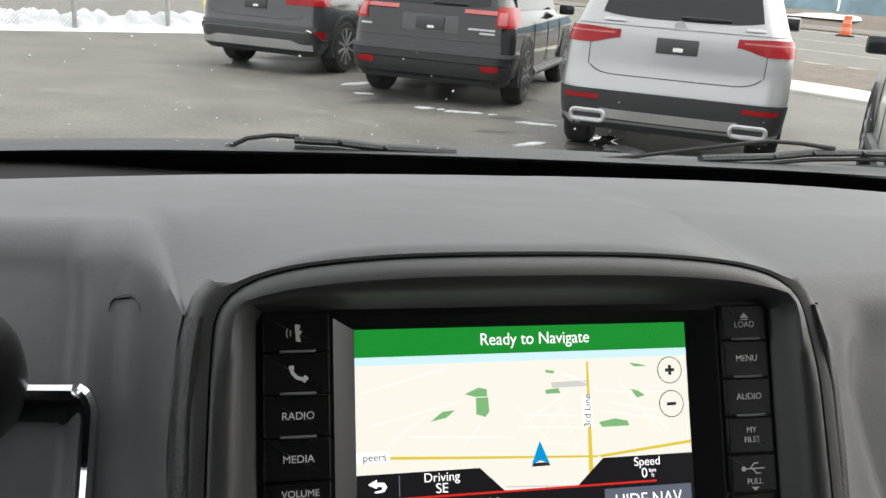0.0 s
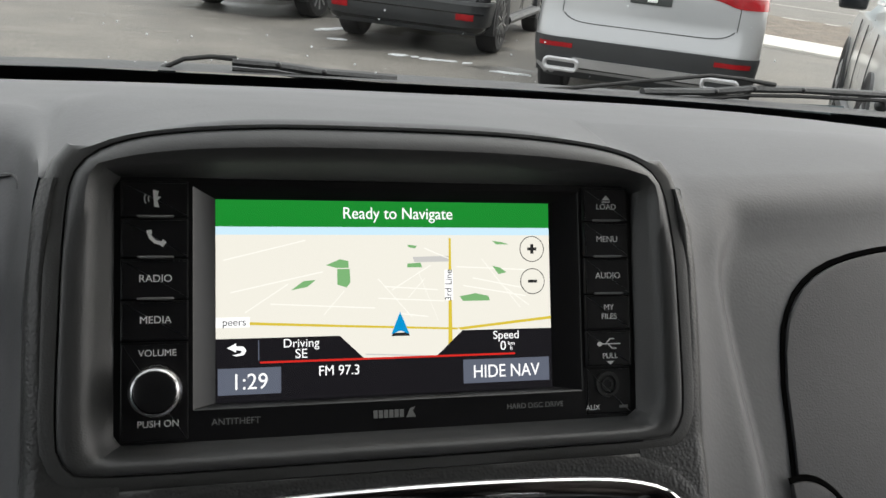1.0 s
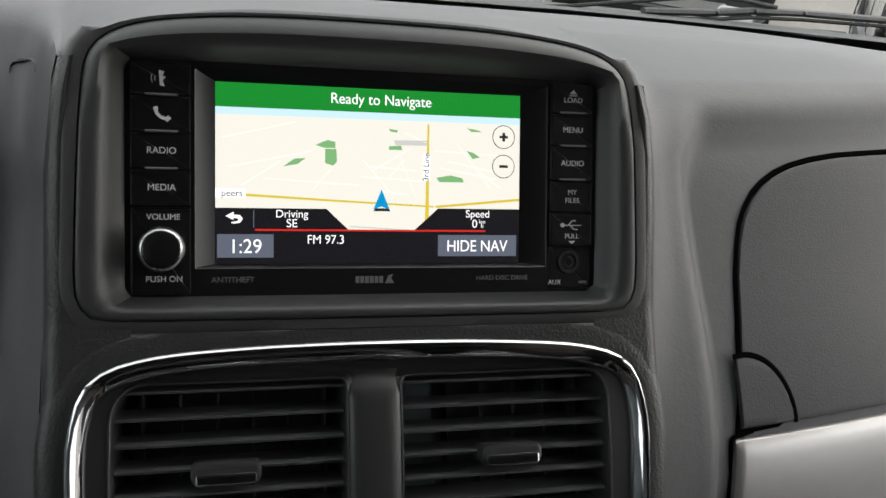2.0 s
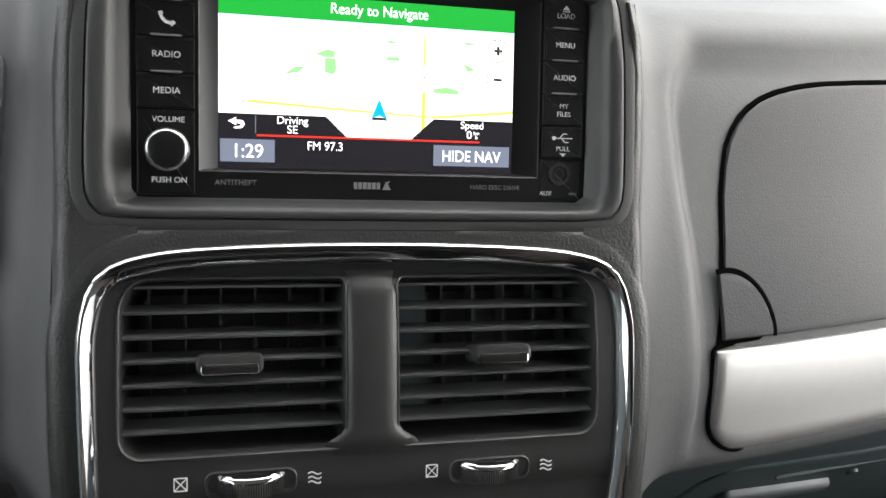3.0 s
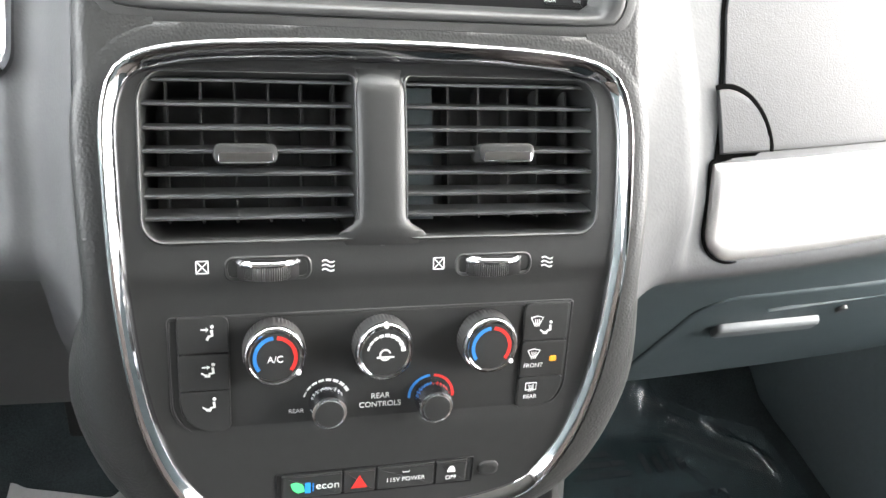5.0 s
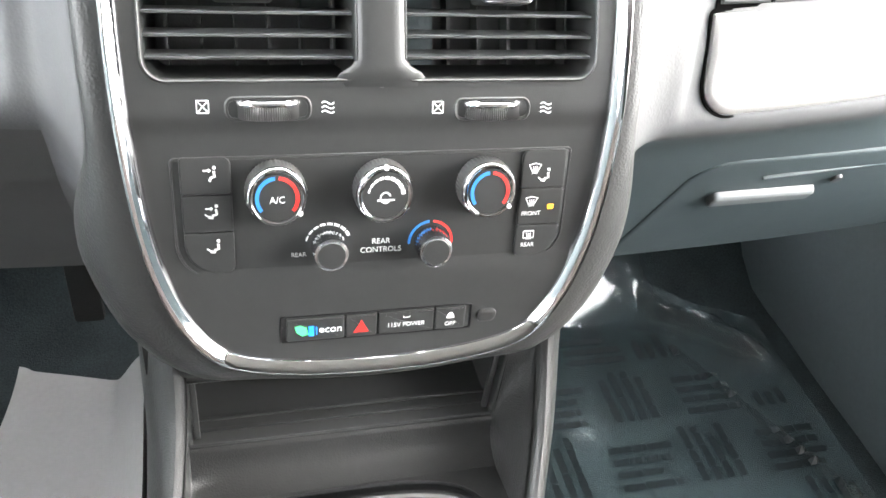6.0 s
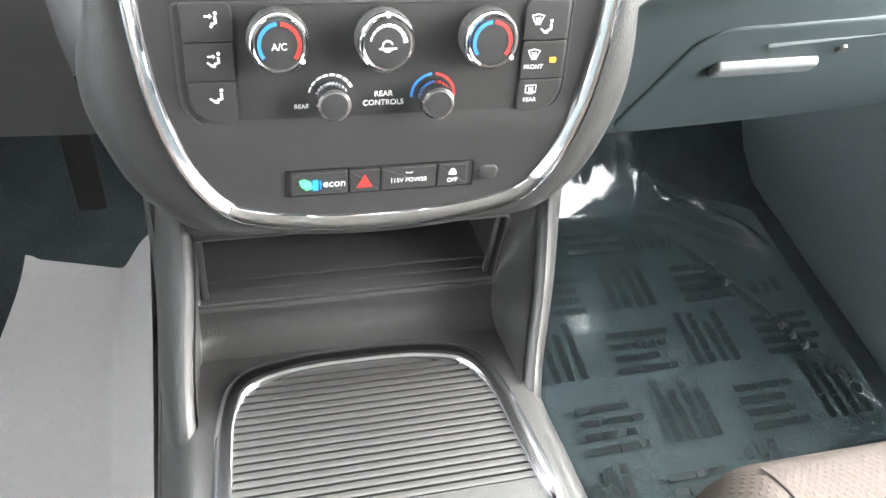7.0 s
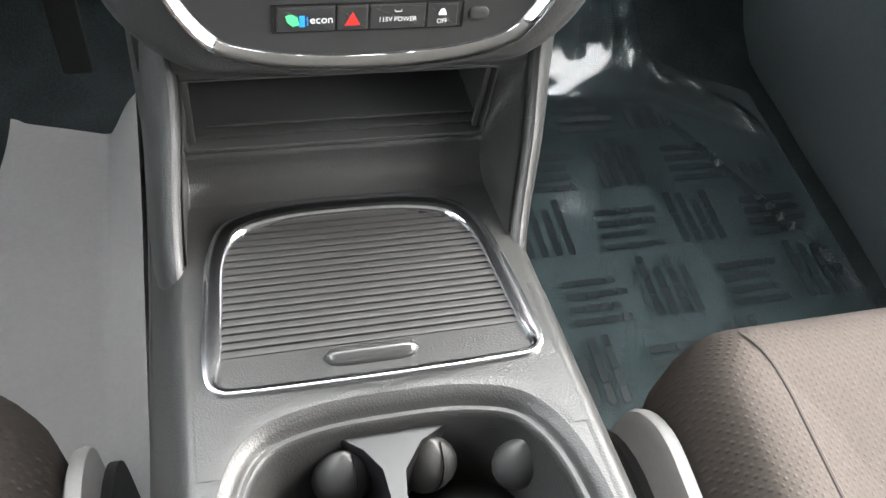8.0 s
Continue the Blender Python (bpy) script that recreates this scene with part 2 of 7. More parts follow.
def lettering(text, size, x, y, c, m, material, parent, align="CENTER", wide=1.0, turn=0.0, name="lettering"):
    """Printed words on a surface."""
    cu = bpy.data.curves.new("words", "FONT")
    cu.body, cu.size, cu.align_x, cu.align_y = text, size, align, "CENTER"
    cu.extrude = 0.00008
    ob = bpy.data.objects.new("words", cu)
    scene.collection.objects.link(ob)
    me = bpy.data.meshes.new_from_object(ob.evaluated_get(bpy.context.evaluated_depsgraph_get()))
    bpy.data.objects.remove(ob)
    bpy.data.curves.remove(cu)
    ct, st = math.cos(radians(turn)), math.sin(radians(turn))
    for v in me.vertices:
        a, b = v.co.x * wide, v.co.y
        v.co = m(x + a * ct - b * st, y + a * st + b * ct, c + v.co.z)
    me.materials.clear()
    me.materials.append(material)
    me.name = name
    out = new(name, me)
    out.parent = parent
    return out


def stroke(bm, pts, w, c, m=flat, h=0.0002):
    """A printed line of width w."""
    p = [Vector((*q, 0)) for q in pts]
    left, right = [], []
    for i, q in enumerate(p):
        d = (p[min(i + 1, len(p) - 1)] - p[max(i - 1, 0)]).normalized()
        k = Vector((-d.y, d.x, 0)) * w / 2
        left.append(q + k)
        right.append(q - k)
    rim = left + right[::-1]
    loops(bm, [[m(v.x, v.y, c) for v in rim], [m(v.x, v.y, c + h) for v in rim]])
    n = len(p)
    for i in range(n - 1):
        a, b, e, f = left[i], left[i + 1], right[i + 1], right[i]
        bm.faces.new([bm.verts.new(m(v.x, v.y, c + h)) for v in (a, b, e, f)])


def patch(bm, pts, c, m=flat, h=0.0002):
    """A printed or lit patch."""
    loops(bm, [[m(x, y, c) for x, y in pts], [m(x, y, c + h) for x, y in pts]], cap_last=True)


def arc(x, y, r, a0, a1, n=14):
    return [(x + r * math.cos(radians(a0 + (a1 - a0) * k / n)), y + r * math.sin(radians(a0 + (a1 - a0) * k / n))) for k in range(n + 1)]


# ---- the surfaces of the dashboard ----
stack_y = hermite([(0.90, 0.180), (0.94, 0.187), (0.988, 0.196), (1.041, 0.2085), (1.08, 0.2195), (1.113, 0.2315), (1.16, 0.256), (1.197, 0.281), (1.211, 0.290), (1.25, 0.3090), (1.33, 0.3465)])
wing_y = hermite([(1.05, 0.252), (1.070, 0.2525), (1.089, 0.2585), (1.144, 0.279), (1.178, 0.306), (1.212, 0.340), (1.262, 0.386), (1.285, 0.412)])


def on_stack(x, z, c=0.0):
    """A point of the centre stack: x across, z up, c out of its face."""
    s = (stack_y(z + 0.001) - stack_y(z - 0.001)) / 0.002
    k = 1 / math.hypot(1, s)
    return (x, stack_y(z) - c * k, z + c * s * k)


def on_radio(a, b, c=0.0):
    """A point of the radio's face: a across, b up along it, c out of it."""
    ca, sa = math.cos(radians(25.2)), math.sin(radians(25.2))
    return (a, 0.35 + b * sa - c * ca, 1.30 + b * ca + c * sa)


def on_wing(x, z, c=0.0):
    """A point of the fascia before the passenger."""
    s = (wing_y(z + 0.001) - wing_y(z - 0.001)) / 0.002
    k = 1 / math.hypot(1, s)
    d = abs(x) - 0.2
    return (x, wing_y(z) + 0.10 * d + 0.30 * d * d * (d > 0) - c * k, z + c * s * k)


def on_lid(x, y, c=0.0):
    """A point of the console's top, which dips to the front."""
    a = math.atan(0.18)
    return (x, y + c * math.sin(a), 0.8635 + (0.059 - y) * 0.18 + c * math.cos(a))


# ---- the dashboard ----
dash = thing("dashboard", "charcoal grey car dashboard with black centre stack and chrome trim", "dashboard")


def pad_z(x, y):
    base = 1.262 + (0.80 - y) * 0.13
    rise = 1.331 - 1.262 - 0.13 * (0.80 - min(max(y, 0.345), 0.36))
    bump = rise * (1 - smoothstep(0.35, 0.78, y)) * smoothstep(0.178, 0.122, abs(x))
    arched = (arch(x) - 0.0305) * smoothstep(0.5, 0.35, y)
    return base + bump + arched * smoothstep(0.19, 0.14, abs(x)) - 0.12 * max(0.0, abs(x) - 0.3) ** 2


def pad_back(x):
    """Where the pad ends at the windshield: a bowed line."""
    d = abs(x - 0.12)
    return 0.775 - (0.62 if x < 0.12 else 0.33) * min(d, 0.42) ** 2 - 0.2 * max(0.0, d - 0.42)


def arch(x):
    """Height of the bezel's arched top, along the radio's face."""
    q = min(abs(x) / 0.128, 1.0)
    return 0.0305 - 0.024 * q ** 4


# Deep gap at the windshield; near-black, dull lining paints in its shade.
bm = bmesh.new()
grid(bm, [-0.95 + 0.05 * k for k in range(39)], [0, 0.03, 0.06, 0.3, 0.6, 1.0], lambda x, t: (x, pad_back(x) - 0.002 + (1.03 - pad_back(x)) * t, pad_z(x, pad_back(x)) - 0.004 - 0.045 * smoothstep(0, 0.06, t) - 0.02 * t))
part("windshield_gap_lining", bm, VOID, dash, "near-black lining of the shaded gap at the windshield base")

# fascia on both sides of the stack, rolling under at its foot
low_y = hermite([(0.74, 0.47), (0.80, 0.43), (0.90, 0.374), (0.945, 0.350), (0.975, 0.334), (1.02, 0.308), (1.045, 0.288), (1.060, 0.2715), (1.070, 0.2605), (1.077, 0.2560), (1.084, 0.2558), (1.092, 0.2594)])


def wing_point(x, z):
    if z >= 1.092:
        p = on_wing(x, z)
    else:
        d = abs(x) - 0.2
        p = (x, low_y(z) + (0.10 * d + 0.30 * d * d * (d > 0)) * (0.3 + 0.7 * smoothstep(0.98, 1.09, z)), z)
    ax = abs(x)
    top = 1.2415 if x > 0 else 1.27
    rim = 0.012 * smoothstep(1.07, 1.11, z) * smoothstep(-0.007, 0.006, math.hypot(max(0.0, (0.2095 if x > 0 else 0.2165) - ax), max(0.0, z - top)) - 0.03)
    ease = 26 * max(0.0, z - 1.260) ** 2 if x > 0 else 0.0
    return (p[0], p[1] - 0.7 * rim + ease + (0.055 * smoothstep(1.0, 1.12, z) if x < 0 else 0.0), p[2] + 0.7 * rim)


# Panels below the trim get darker vinyl, painting in the roll's shade.
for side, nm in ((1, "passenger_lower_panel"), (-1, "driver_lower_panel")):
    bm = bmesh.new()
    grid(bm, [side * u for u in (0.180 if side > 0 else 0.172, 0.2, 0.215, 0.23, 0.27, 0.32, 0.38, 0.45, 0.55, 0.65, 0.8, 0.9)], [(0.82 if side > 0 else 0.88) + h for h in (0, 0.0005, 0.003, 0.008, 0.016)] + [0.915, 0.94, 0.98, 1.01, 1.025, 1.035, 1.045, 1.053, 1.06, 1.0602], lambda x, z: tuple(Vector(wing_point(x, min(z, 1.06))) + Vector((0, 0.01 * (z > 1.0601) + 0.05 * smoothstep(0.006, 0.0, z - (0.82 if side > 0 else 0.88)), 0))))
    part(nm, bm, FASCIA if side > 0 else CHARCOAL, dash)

# the centre stack's shell round the chrome surround
half = [(0, 1.2045), (0.060, 1.2035), (0.100, 1.2005), (0.121, 1.193), (0.1288, 1.176), (0.1292, 1.15), (0.127, 1.10), (0.1205, 1.045), (0.109, 1.007), (0.094, 0.983), (0.078, 0.9725), (0.045, 0.9655), (0, 0.963)]
SURROUND = closed_curve(half + [(-x, z) for x, z in half[-2:0:-1]], 120)


def shell_ring(near, c_near, wide, c_wide):
    """A ring of the shell: narrow beside the vents, a broad soft roll round the lower half."""
    out = []
    for (x, z), (u0, w0), (u1, w1) in zip(SURROUND, inset(SURROUND, -near), inset(SURROUND, -wide)):
        k = smoothstep(1.11, 1.03, z)
        foot = 0.42 + 0.58 * smoothstep(0.05, 0.11, abs(x))
        u1, w1 = x + (u1 - x) * foot, z + (w1 - z) * foot
        u, w, c = u0 + (u1 - u0) * k, w0 + (w1 - w0) * k, c_near + (c_wide - c_near) * k
        out.append(on_stack(u, min(w, 1.2088), c))
    return out


bm = bmesh.new()
loops(bm, [shell_ring(*q) for q in ((-0.002, -0.004, -0.002, -0.004), (0.0, 0.0, 0.0, 0.0), (0.0025, 0.0001, 0.0045, -0.0002), (0.0045, 0.0, 0.010, -0.0012), (0.0070, -0.0003, 0.016, -0.0036), (0.0090, -0.0010, 0.022, -0.0080), (0.0108, -0.0024, 0.028, -0.0150), (0.0122, -0.0050, 0.033, -0.0245), (0.0132, -0.010, 0.037, -0.038), (0.0135, -0.020, 0.040, -0.055), (0.0135, -0.045, 0.042, -0.08), (0.0135, -0.14, 0.042, -0.16))])
part("stack_shell", bm, SHELL, dash, "grained plastic stack shell with its shade in the dark colour")

# the shell round the radio's bezel
BH = [(0, 0.0290), (0.050, 0.0283), (0.085, 0.0255), (0.105, 0.0215), (0.1165, 0.0158), (0.1225, 0.0080), (0.1248, -0.006), (0.1268, -0.055), (0.1272, -0.088), (0.1245, -0.0985), (0.1145, -0.1035), (0.060, -0.1042), (0, -0.1043)]
BEZEL = closed_curve(BH + [(-x, b) for x, b in BH[-2:0:-1]], 120)


def brow(d, c, flare=0.0):
    out = []
    for (x, z), (u, w) in zip(BEZEL, inset(BEZEL, -d)):
        k = flare * (1.6 if u < 0 else 1.0) * (1 if u > 0 else -1) * smoothstep(0.06, 0.127, abs(u))
        top = z + 0.0012 + (d * 0.55 if abs(x) > 0.115 else 0.0)
        out.append(on_radio(u + k, min(max(w, -0.1098), top), 0.0155 + c - 0.0055 * smoothstep(-0.03, 0.015, z)))
    return out


bm = bmesh.new()
loops(bm, [brow(-0.001, -0.005), brow(0, 0.0), brow(0.004, 0.0), brow(0.007, -0.0012), brow(0.0095, -0.005), brow(0.0113, -0.012), brow(0.0115, -0.03)])
part("radio_surround", bm, CHARCOAL, dash, "black grained plastic radio surround")

# the grey skin: wings that run up the stack's sides, over the roll and back to the windshield
LOW = [0.972, 0.985, 1.0, 1.015, 1.03, 1.045]
FACE = [1.06, 1.066, 1.072, 1.078, 1.085, 1.092, 1.108, 1.124, 1.14, 1.156, 1.172, 1.188, 1.204]
HIGH = [1.22, 1.23, 1.24, 1.248, 1.255, 1.261, 1.267, 1.272, 1.277, 1.281, 1.285]
ROLL = [0.1, 0.2, 0.32, 0.45, 0.58, 0.72, 0.86, 1.0]
edge_half = hermite([(0.963, 0.088), (0.983, 0.105), (1.007, 0.121), (1.045, 0.1328), (1.10, 0.1392), (1.15, 0.1415), (1.176, 0.1412), (1.21, 0.1405)])
BACKS = [0.012, 0.03, 0.06, 0.1, 0.15, 0.21, 0.29, 0.39, 0.5, 0.62, 0.75, 0.88, 0.95, 0.97, 0.985, 1.0]


def wing_row(j, x):
    """Row j of the profile well away from the stack."""
    if j < len(LOW) + len(FACE) + len(HIGH):
        return Vector(wing_point(x, (LOW + FACE + HIGH)[j]))
    k = ROLL[j - len(LOW) - len(FACE) - len(HIGH)]
    a = Vector(wing_point(x, 1.285))
    f = 0.5345 if x > 0 else 0.505
    b = Vector((x, f, pad_z(math.copysign(max(abs(x), 0.19), x), f)))
    mid = Vector((x, a.y + (0.030 if x > 0 else 0.012), b.z + 0.002))
    return a * (1 - k) ** 2 + mid * 2 * k * (1 - k) + b * k * k


def stack_row(j, side):
    """Row j of the profile at the stack's edge, up to the hood's front."""
    if j < len(LOW) + len(FACE):
        z = (LOW + FACE)[j]
        return Vector(on_stack(side * edge_half(z), z, -0.010))
    i = j - len(LOW) - len(FACE)
    if i < 13:
        b = -0.096 + 0.008625 * i
        return Vector(on_radio(side * (0.1402 - 0.0035 * smoothstep(-0.05, 0.008, b) - 0.002 * smoothstep(-0.005, 0.01, b)), b, 0.0155 - 0.010))
    k = (i - 12) / (len(HIGH) + len(ROLL) - 13)
    a = Vector(on_radio(side * 0.1347, 0.0075, 0.0055))
    b = Vector((side * 0.134, 0.356, pad_z(0.134, 0.356) - 0.001))
    return a.lerp(b, k)


NROW = len(LOW) + len(FACE) + len(HIGH) + len(ROLL)
QS = [0, 0.04, 0.1, 0.17, 0.25, 0.34, 0.44, 0.55, 0.66, 0.78, 0.9, 1.0]
JOIN = {1: 0.180, -1: 0.172}
OUTER = [0.189, 0.192, 0.195, 0.198, 0.201, 0.205, 0.210, 0.216, 0.223, 0.23, 0.25, 0.28, 0.32, 0.37, 0.43, 0.5, 0.6, 0.7, 0.8, 0.9]


def skin_point(j, side, q, x):
    if x is not None:
        return wing_row(j, side * x)
    p = stack_row(j, side)
    xx = p.x + (side * JOIN[side] - p.x) * q
    w = wing_row(j, xx)
    bulge = 1 - (1 - q) ** (2.3 if side > 0 else 2.0)
    m = p.lerp(w, bulge)
    m.x = xx
    return m


def back_point(side, q, x, t):
    """From the hood's front or the top of the roll to the windshield."""
    a = skin_point(NROW - 1, side, q, x)
    back = pad_back(a.x)
    y = a.y + (back - a.y) * t
    z = pad_z(a.x, y)
    return (a.x, y, z + (a.z - pad_z(a.x, a.y)) * (1 - smoothstep(0, 0.25, t)) - 0.006 * smoothstep(0.965, 1.0, t))


bm = bmesh.new()
hood = [-0.134 + 0.268 * k / 24 for k in range(25)]
columns = []
for side in (-1, 1):
    cols_side = [(side, q, None) for q in QS] + [(side, None, x) for x in ([0.175, 0.178, 0.181, 0.184, 0.187] if side < 0 else [0.183, 0.186]) + OUTER]
    columns.append([[bm.verts.new(skin_point(j, *c)) if not (c[2] and j < len(LOW)) else None for j in range(NROW)] + [bm.verts.new(back_point(*c, t)) for t in BACKS] for c in cols_side])
middle = []
for x in hood[1:-1]:
    col = [None] * (NROW - 1)
    for t in [0] + BACKS:
        y = 0.3495 + (pad_back(x) - 0.3495) * t
        col.append(bm.verts.new((x, y, pad_z(x, y) - 0.006 * smoothstep(0.03, 0.0, t) - 0.006 * smoothstep(0.965, 1.0, t))))
    middle.append(col)
order = columns[0][::-1] + middle + columns[1]
for a, b in zip(order, order[1:]):
    for j in range(len(a) - 1):
        quad = (a[j], b[j], b[j + 1], a[j + 1])
        if None not in quad:
            bm.faces.new(quad)
part("grey_skin", bm, PAD, dash, "grey grained vinyl dashboard skin")


def on_skin(side, q, z, c=0.0):
    """A point of the skin beside the stack, q of the way out, at height z."""
    ps = [skin_point(j, side, q, None) for j in range(NROW)]
    for a, b in zip(ps, ps[1:]):
        if a.z <= z <= b.z:
            p = a.lerp(b, (z - a.z) / max(b.z - a.z, 1e-6))
            return (p.x, p.y - 0.8 * c, p.z + 0.6 * c)
    return tuple(ps[-1])


# shell, darkened as if in shade, that fills the sides between the radio and the vents
for side in (-1, 1):
    bm = bmesh.new()
    levels = [(0, 1.13, 0.134), (0, 1.15, 0.134), (0, 1.17, 0.132), (0, 1.18, 0.127), (0, 1.19, 0.118), (0, 1.20, 0.108), (0, 1.2075, 0.104), (1, -0.1045, 0.104), (1, -0.098, 0.118), (1, -0.093, 0.127), (1, -0.085, 0.1295), (1, -0.06, 0.1305), (1, -0.03, 0.1305), (1, -0.01, 0.129), (1, 0.003, 0.1275), (1, 0.0065, 0.1268)]
    rings = []
    for kind, v, xi in levels:
        xo = 0.1407 if not kind else 0.1405 - 0.0035 * smoothstep(-0.05, 0.008, v) - 0.002 * smoothstep(-0.005, 0.01, v)
        prof = [(xi, -0.003), (xi + 0.001, -0.0006), (max(xi + 0.002, xo - 0.009), -0.0004), (xo - 0.0062, -0.0007), (xo - 0.0036, -0.0022), (xo - 0.0016, -0.0048), (xo - 0.0004, -0.0085), (xo + 0.0002, -0.014)]
        sink = 0.0035 * smoothstep(-0.012, 0.0065, v) if kind else 0.0
        rings.append([on_stack(side * u, v, c) if not kind else on_radio(side * u, v, 0.0155 + c - sink) for u, c in prof])
    loops(bm, rings, close=False)
    part("shell_cheek", bm, SHELL, dash)


# chrome surround of the vents and the climate controls
bm = bmesh.new()
frame_ring(bm, [(-0.0004, -0.003), (0.0, 0.0014), (0.0007, 0.0030), (0.0017, 0.0036), (0.0030, 0.0031), (0.0048, 0.0016), (0.0066, -0.0004), (0.0078, -0.0022), (0.0080, -0.006)], SURROUND, on_stack)
part("chrome_surround", bm, CHROME, dash, "bright chrome surround strip")

# the black panel within it, with openings for the two vents
PANEL_IN = inset(SURROUND, 0.0075)


def vent_outline(s):
    """The opening of one vent, from its lower outer corner round."""
    if s < 0:
        return rrect(-0.1120, -0.0150, 1.1242, 1.1905, (0.009, 0.003, 0.003, 0.012), 6)
    return rrect(0.0105, 0.1100, 1.1238, 1.1905, (0.003, 0.009, 0.012, 0.003), 6)


def ray_to(outline, polygon, cx, cz):
    """Where rays from (cx, cz) through the outline's points leave a polygon."""
    out = []
    for x, z in outline:
        dx, dz, best = x - cx, z - cz, 0.0
        for (ax, az), (bx, bz) in zip(polygon, polygon[1:] + polygon[:1]):
            ex, ez = bx - ax, bz - az
            det = dx * ez - dz * ex
            if abs(det) > 1e-12:
                t, q = ((ax - cx) * ez - (az - cz) * ex) / det, ((ax - cx) * dz - (az - cz) * dx) / det
                if -1e-6 <= q <= 1 + 1e-6 and t > best:
                    best = t
        out.append((cx + dx * best, cz + dz * best))
    return out


def panel_half(z):
    """Half the width of the black panel at height z."""
    best = 0.0
    for a, b in zip(PANEL_IN, PANEL_IN[1:] + PANEL_IN[:1]):
        lo, hi = sorted((a[1], b[1]))
        if lo <= z <= hi and hi > lo:
            best = max(best, abs(a[0] + (b[0] - a[0]) * (z - a[1]) / (b[1] - a[1])))
    return best


zlow, zhigh = min(z for _, z in PANEL_IN), max(z for _, z in PANEL_IN)


def wave(x, z):
    """The moulded face: a soft shelf below the vent wheels."""
    return -0.0025 - 0.0022 * smoothstep(1.108, 1.100, z) * smoothstep(1.02, 1.035, z) - 0.0 * x


bm = bmesh.new()
rows = [zlow + 0.0004 + (1.1199 - zlow - 0.0004) * k / 40 for k in range(41)]
grid(bm, [-1 + k / 12 for k in range(25)], rows, lambda u, z: on_stack(u * (panel_half(z) + 0.001), z, wave(u, z)))
part("control_panel", bm, SMOOTH, dash, "satin black control panel")
for s in (-1, 1):
    # the face round each vent: a thin lip at the opening, then flat out to the chrome and the bridge
    o = vent_outline(s)
    dense = []
    for p, q in zip(o, o[1:] + o[:1]):
        dense += [(p[0] + (q[0] - p[0]) * i / 6, p[1] + (q[1] - p[1]) * i / 6) for i in range(6)] if math.hypot(p[0] - q[0], p[1] - q[1]) > 0.01 else [p]
    edge = 1.1196
    rim = [(x, z) for x, z in inset(SURROUND, 0.0066) if s * x > 0.002 and z > edge]
    poly = [(-0.0022, edge), (s * (panel_half(edge) + 0.0008), edge)] + sorted(rim, key=lambda p: -s * p[0] if p[1] > 1.19 else p[1] - 9) + [(-0.0022, zhigh)]
    far = ray_to(dense, poly, -0.0635 if s < 0 else 0.0603, 1.158)
    bm = bmesh.new()

    def face_at(w, c):
        return [on_stack(a[0] + (b[0] - a[0]) * w, a[1] + (b[1] - a[1]) * w, c - 0.006 * smoothstep(1.1885, 1.1955, a[1] + (b[1] - a[1]) * w)) for a, b in zip(dense, far)]

    def lip_at(d, c):
        return [on_stack(x, z, c - 0.006 * smoothstep(1.1885, 1.1955, z)) for x, z in inset(dense, d)]

    loops(bm, [face_at(1.0, -0.0026), face_at(0.6, -0.0025), lip_at(-0.0017, -0.0024), lip_at(-0.0013, -0.0016), lip_at(-0.0007, -0.0012), lip_at(-0.0002, -0.0016), lip_at(0.0002, -0.003), lip_at(0.0008, -0.03), lip_at(0.004, -0.045)])
    part("vent_frame", bm, SMOOTH, dash)
# the bridge between the vents, flared at its foot
bm = bmesh.new()


def bridge_point(u, z):
    flare = 0.0105 * smoothstep(1.1345, 1.1242, z) ** 2
    half = 0.0122 + flare
    return on_stack(-0.0022 + u * half, z, 0.0006 - 0.0030 * abs(u) ** 5 - 0.0022 * smoothstep(1.1265, 1.1215, z) - 0.006 * smoothstep(1.184, 1.196, z))


grid(bm, [-1, -0.97, -0.9, -0.75, -0.4, 0, 0.4, 0.75, 0.9, 0.97, 1], [1.1205 + 0.0730 * k / 24 for k in range(25)], bridge_point)
part("vent_bridge", bm, SMOOTH, dash)
bm = bmesh.new()
grid(bm, [-0.124 + 0.248 * k / 20 for k in range(21)], [1.10 + 0.105 * k / 12 for k in range(13)], lambda x, z: on_stack(x, z, -0.046))
part("vent_duct", bm, SKIN, dash)
bm = bmesh.new()
grid(bm, [-0.1205 + 0.241 * k / 20 for k in range(21)], [0, 0.35, 0.7, 1], lambda x, t: on_stack(x, 1.1975 - 0.004 * t, -0.001 - 0.030 * t))
part("vent_ceiling", bm, BLACK, dash)

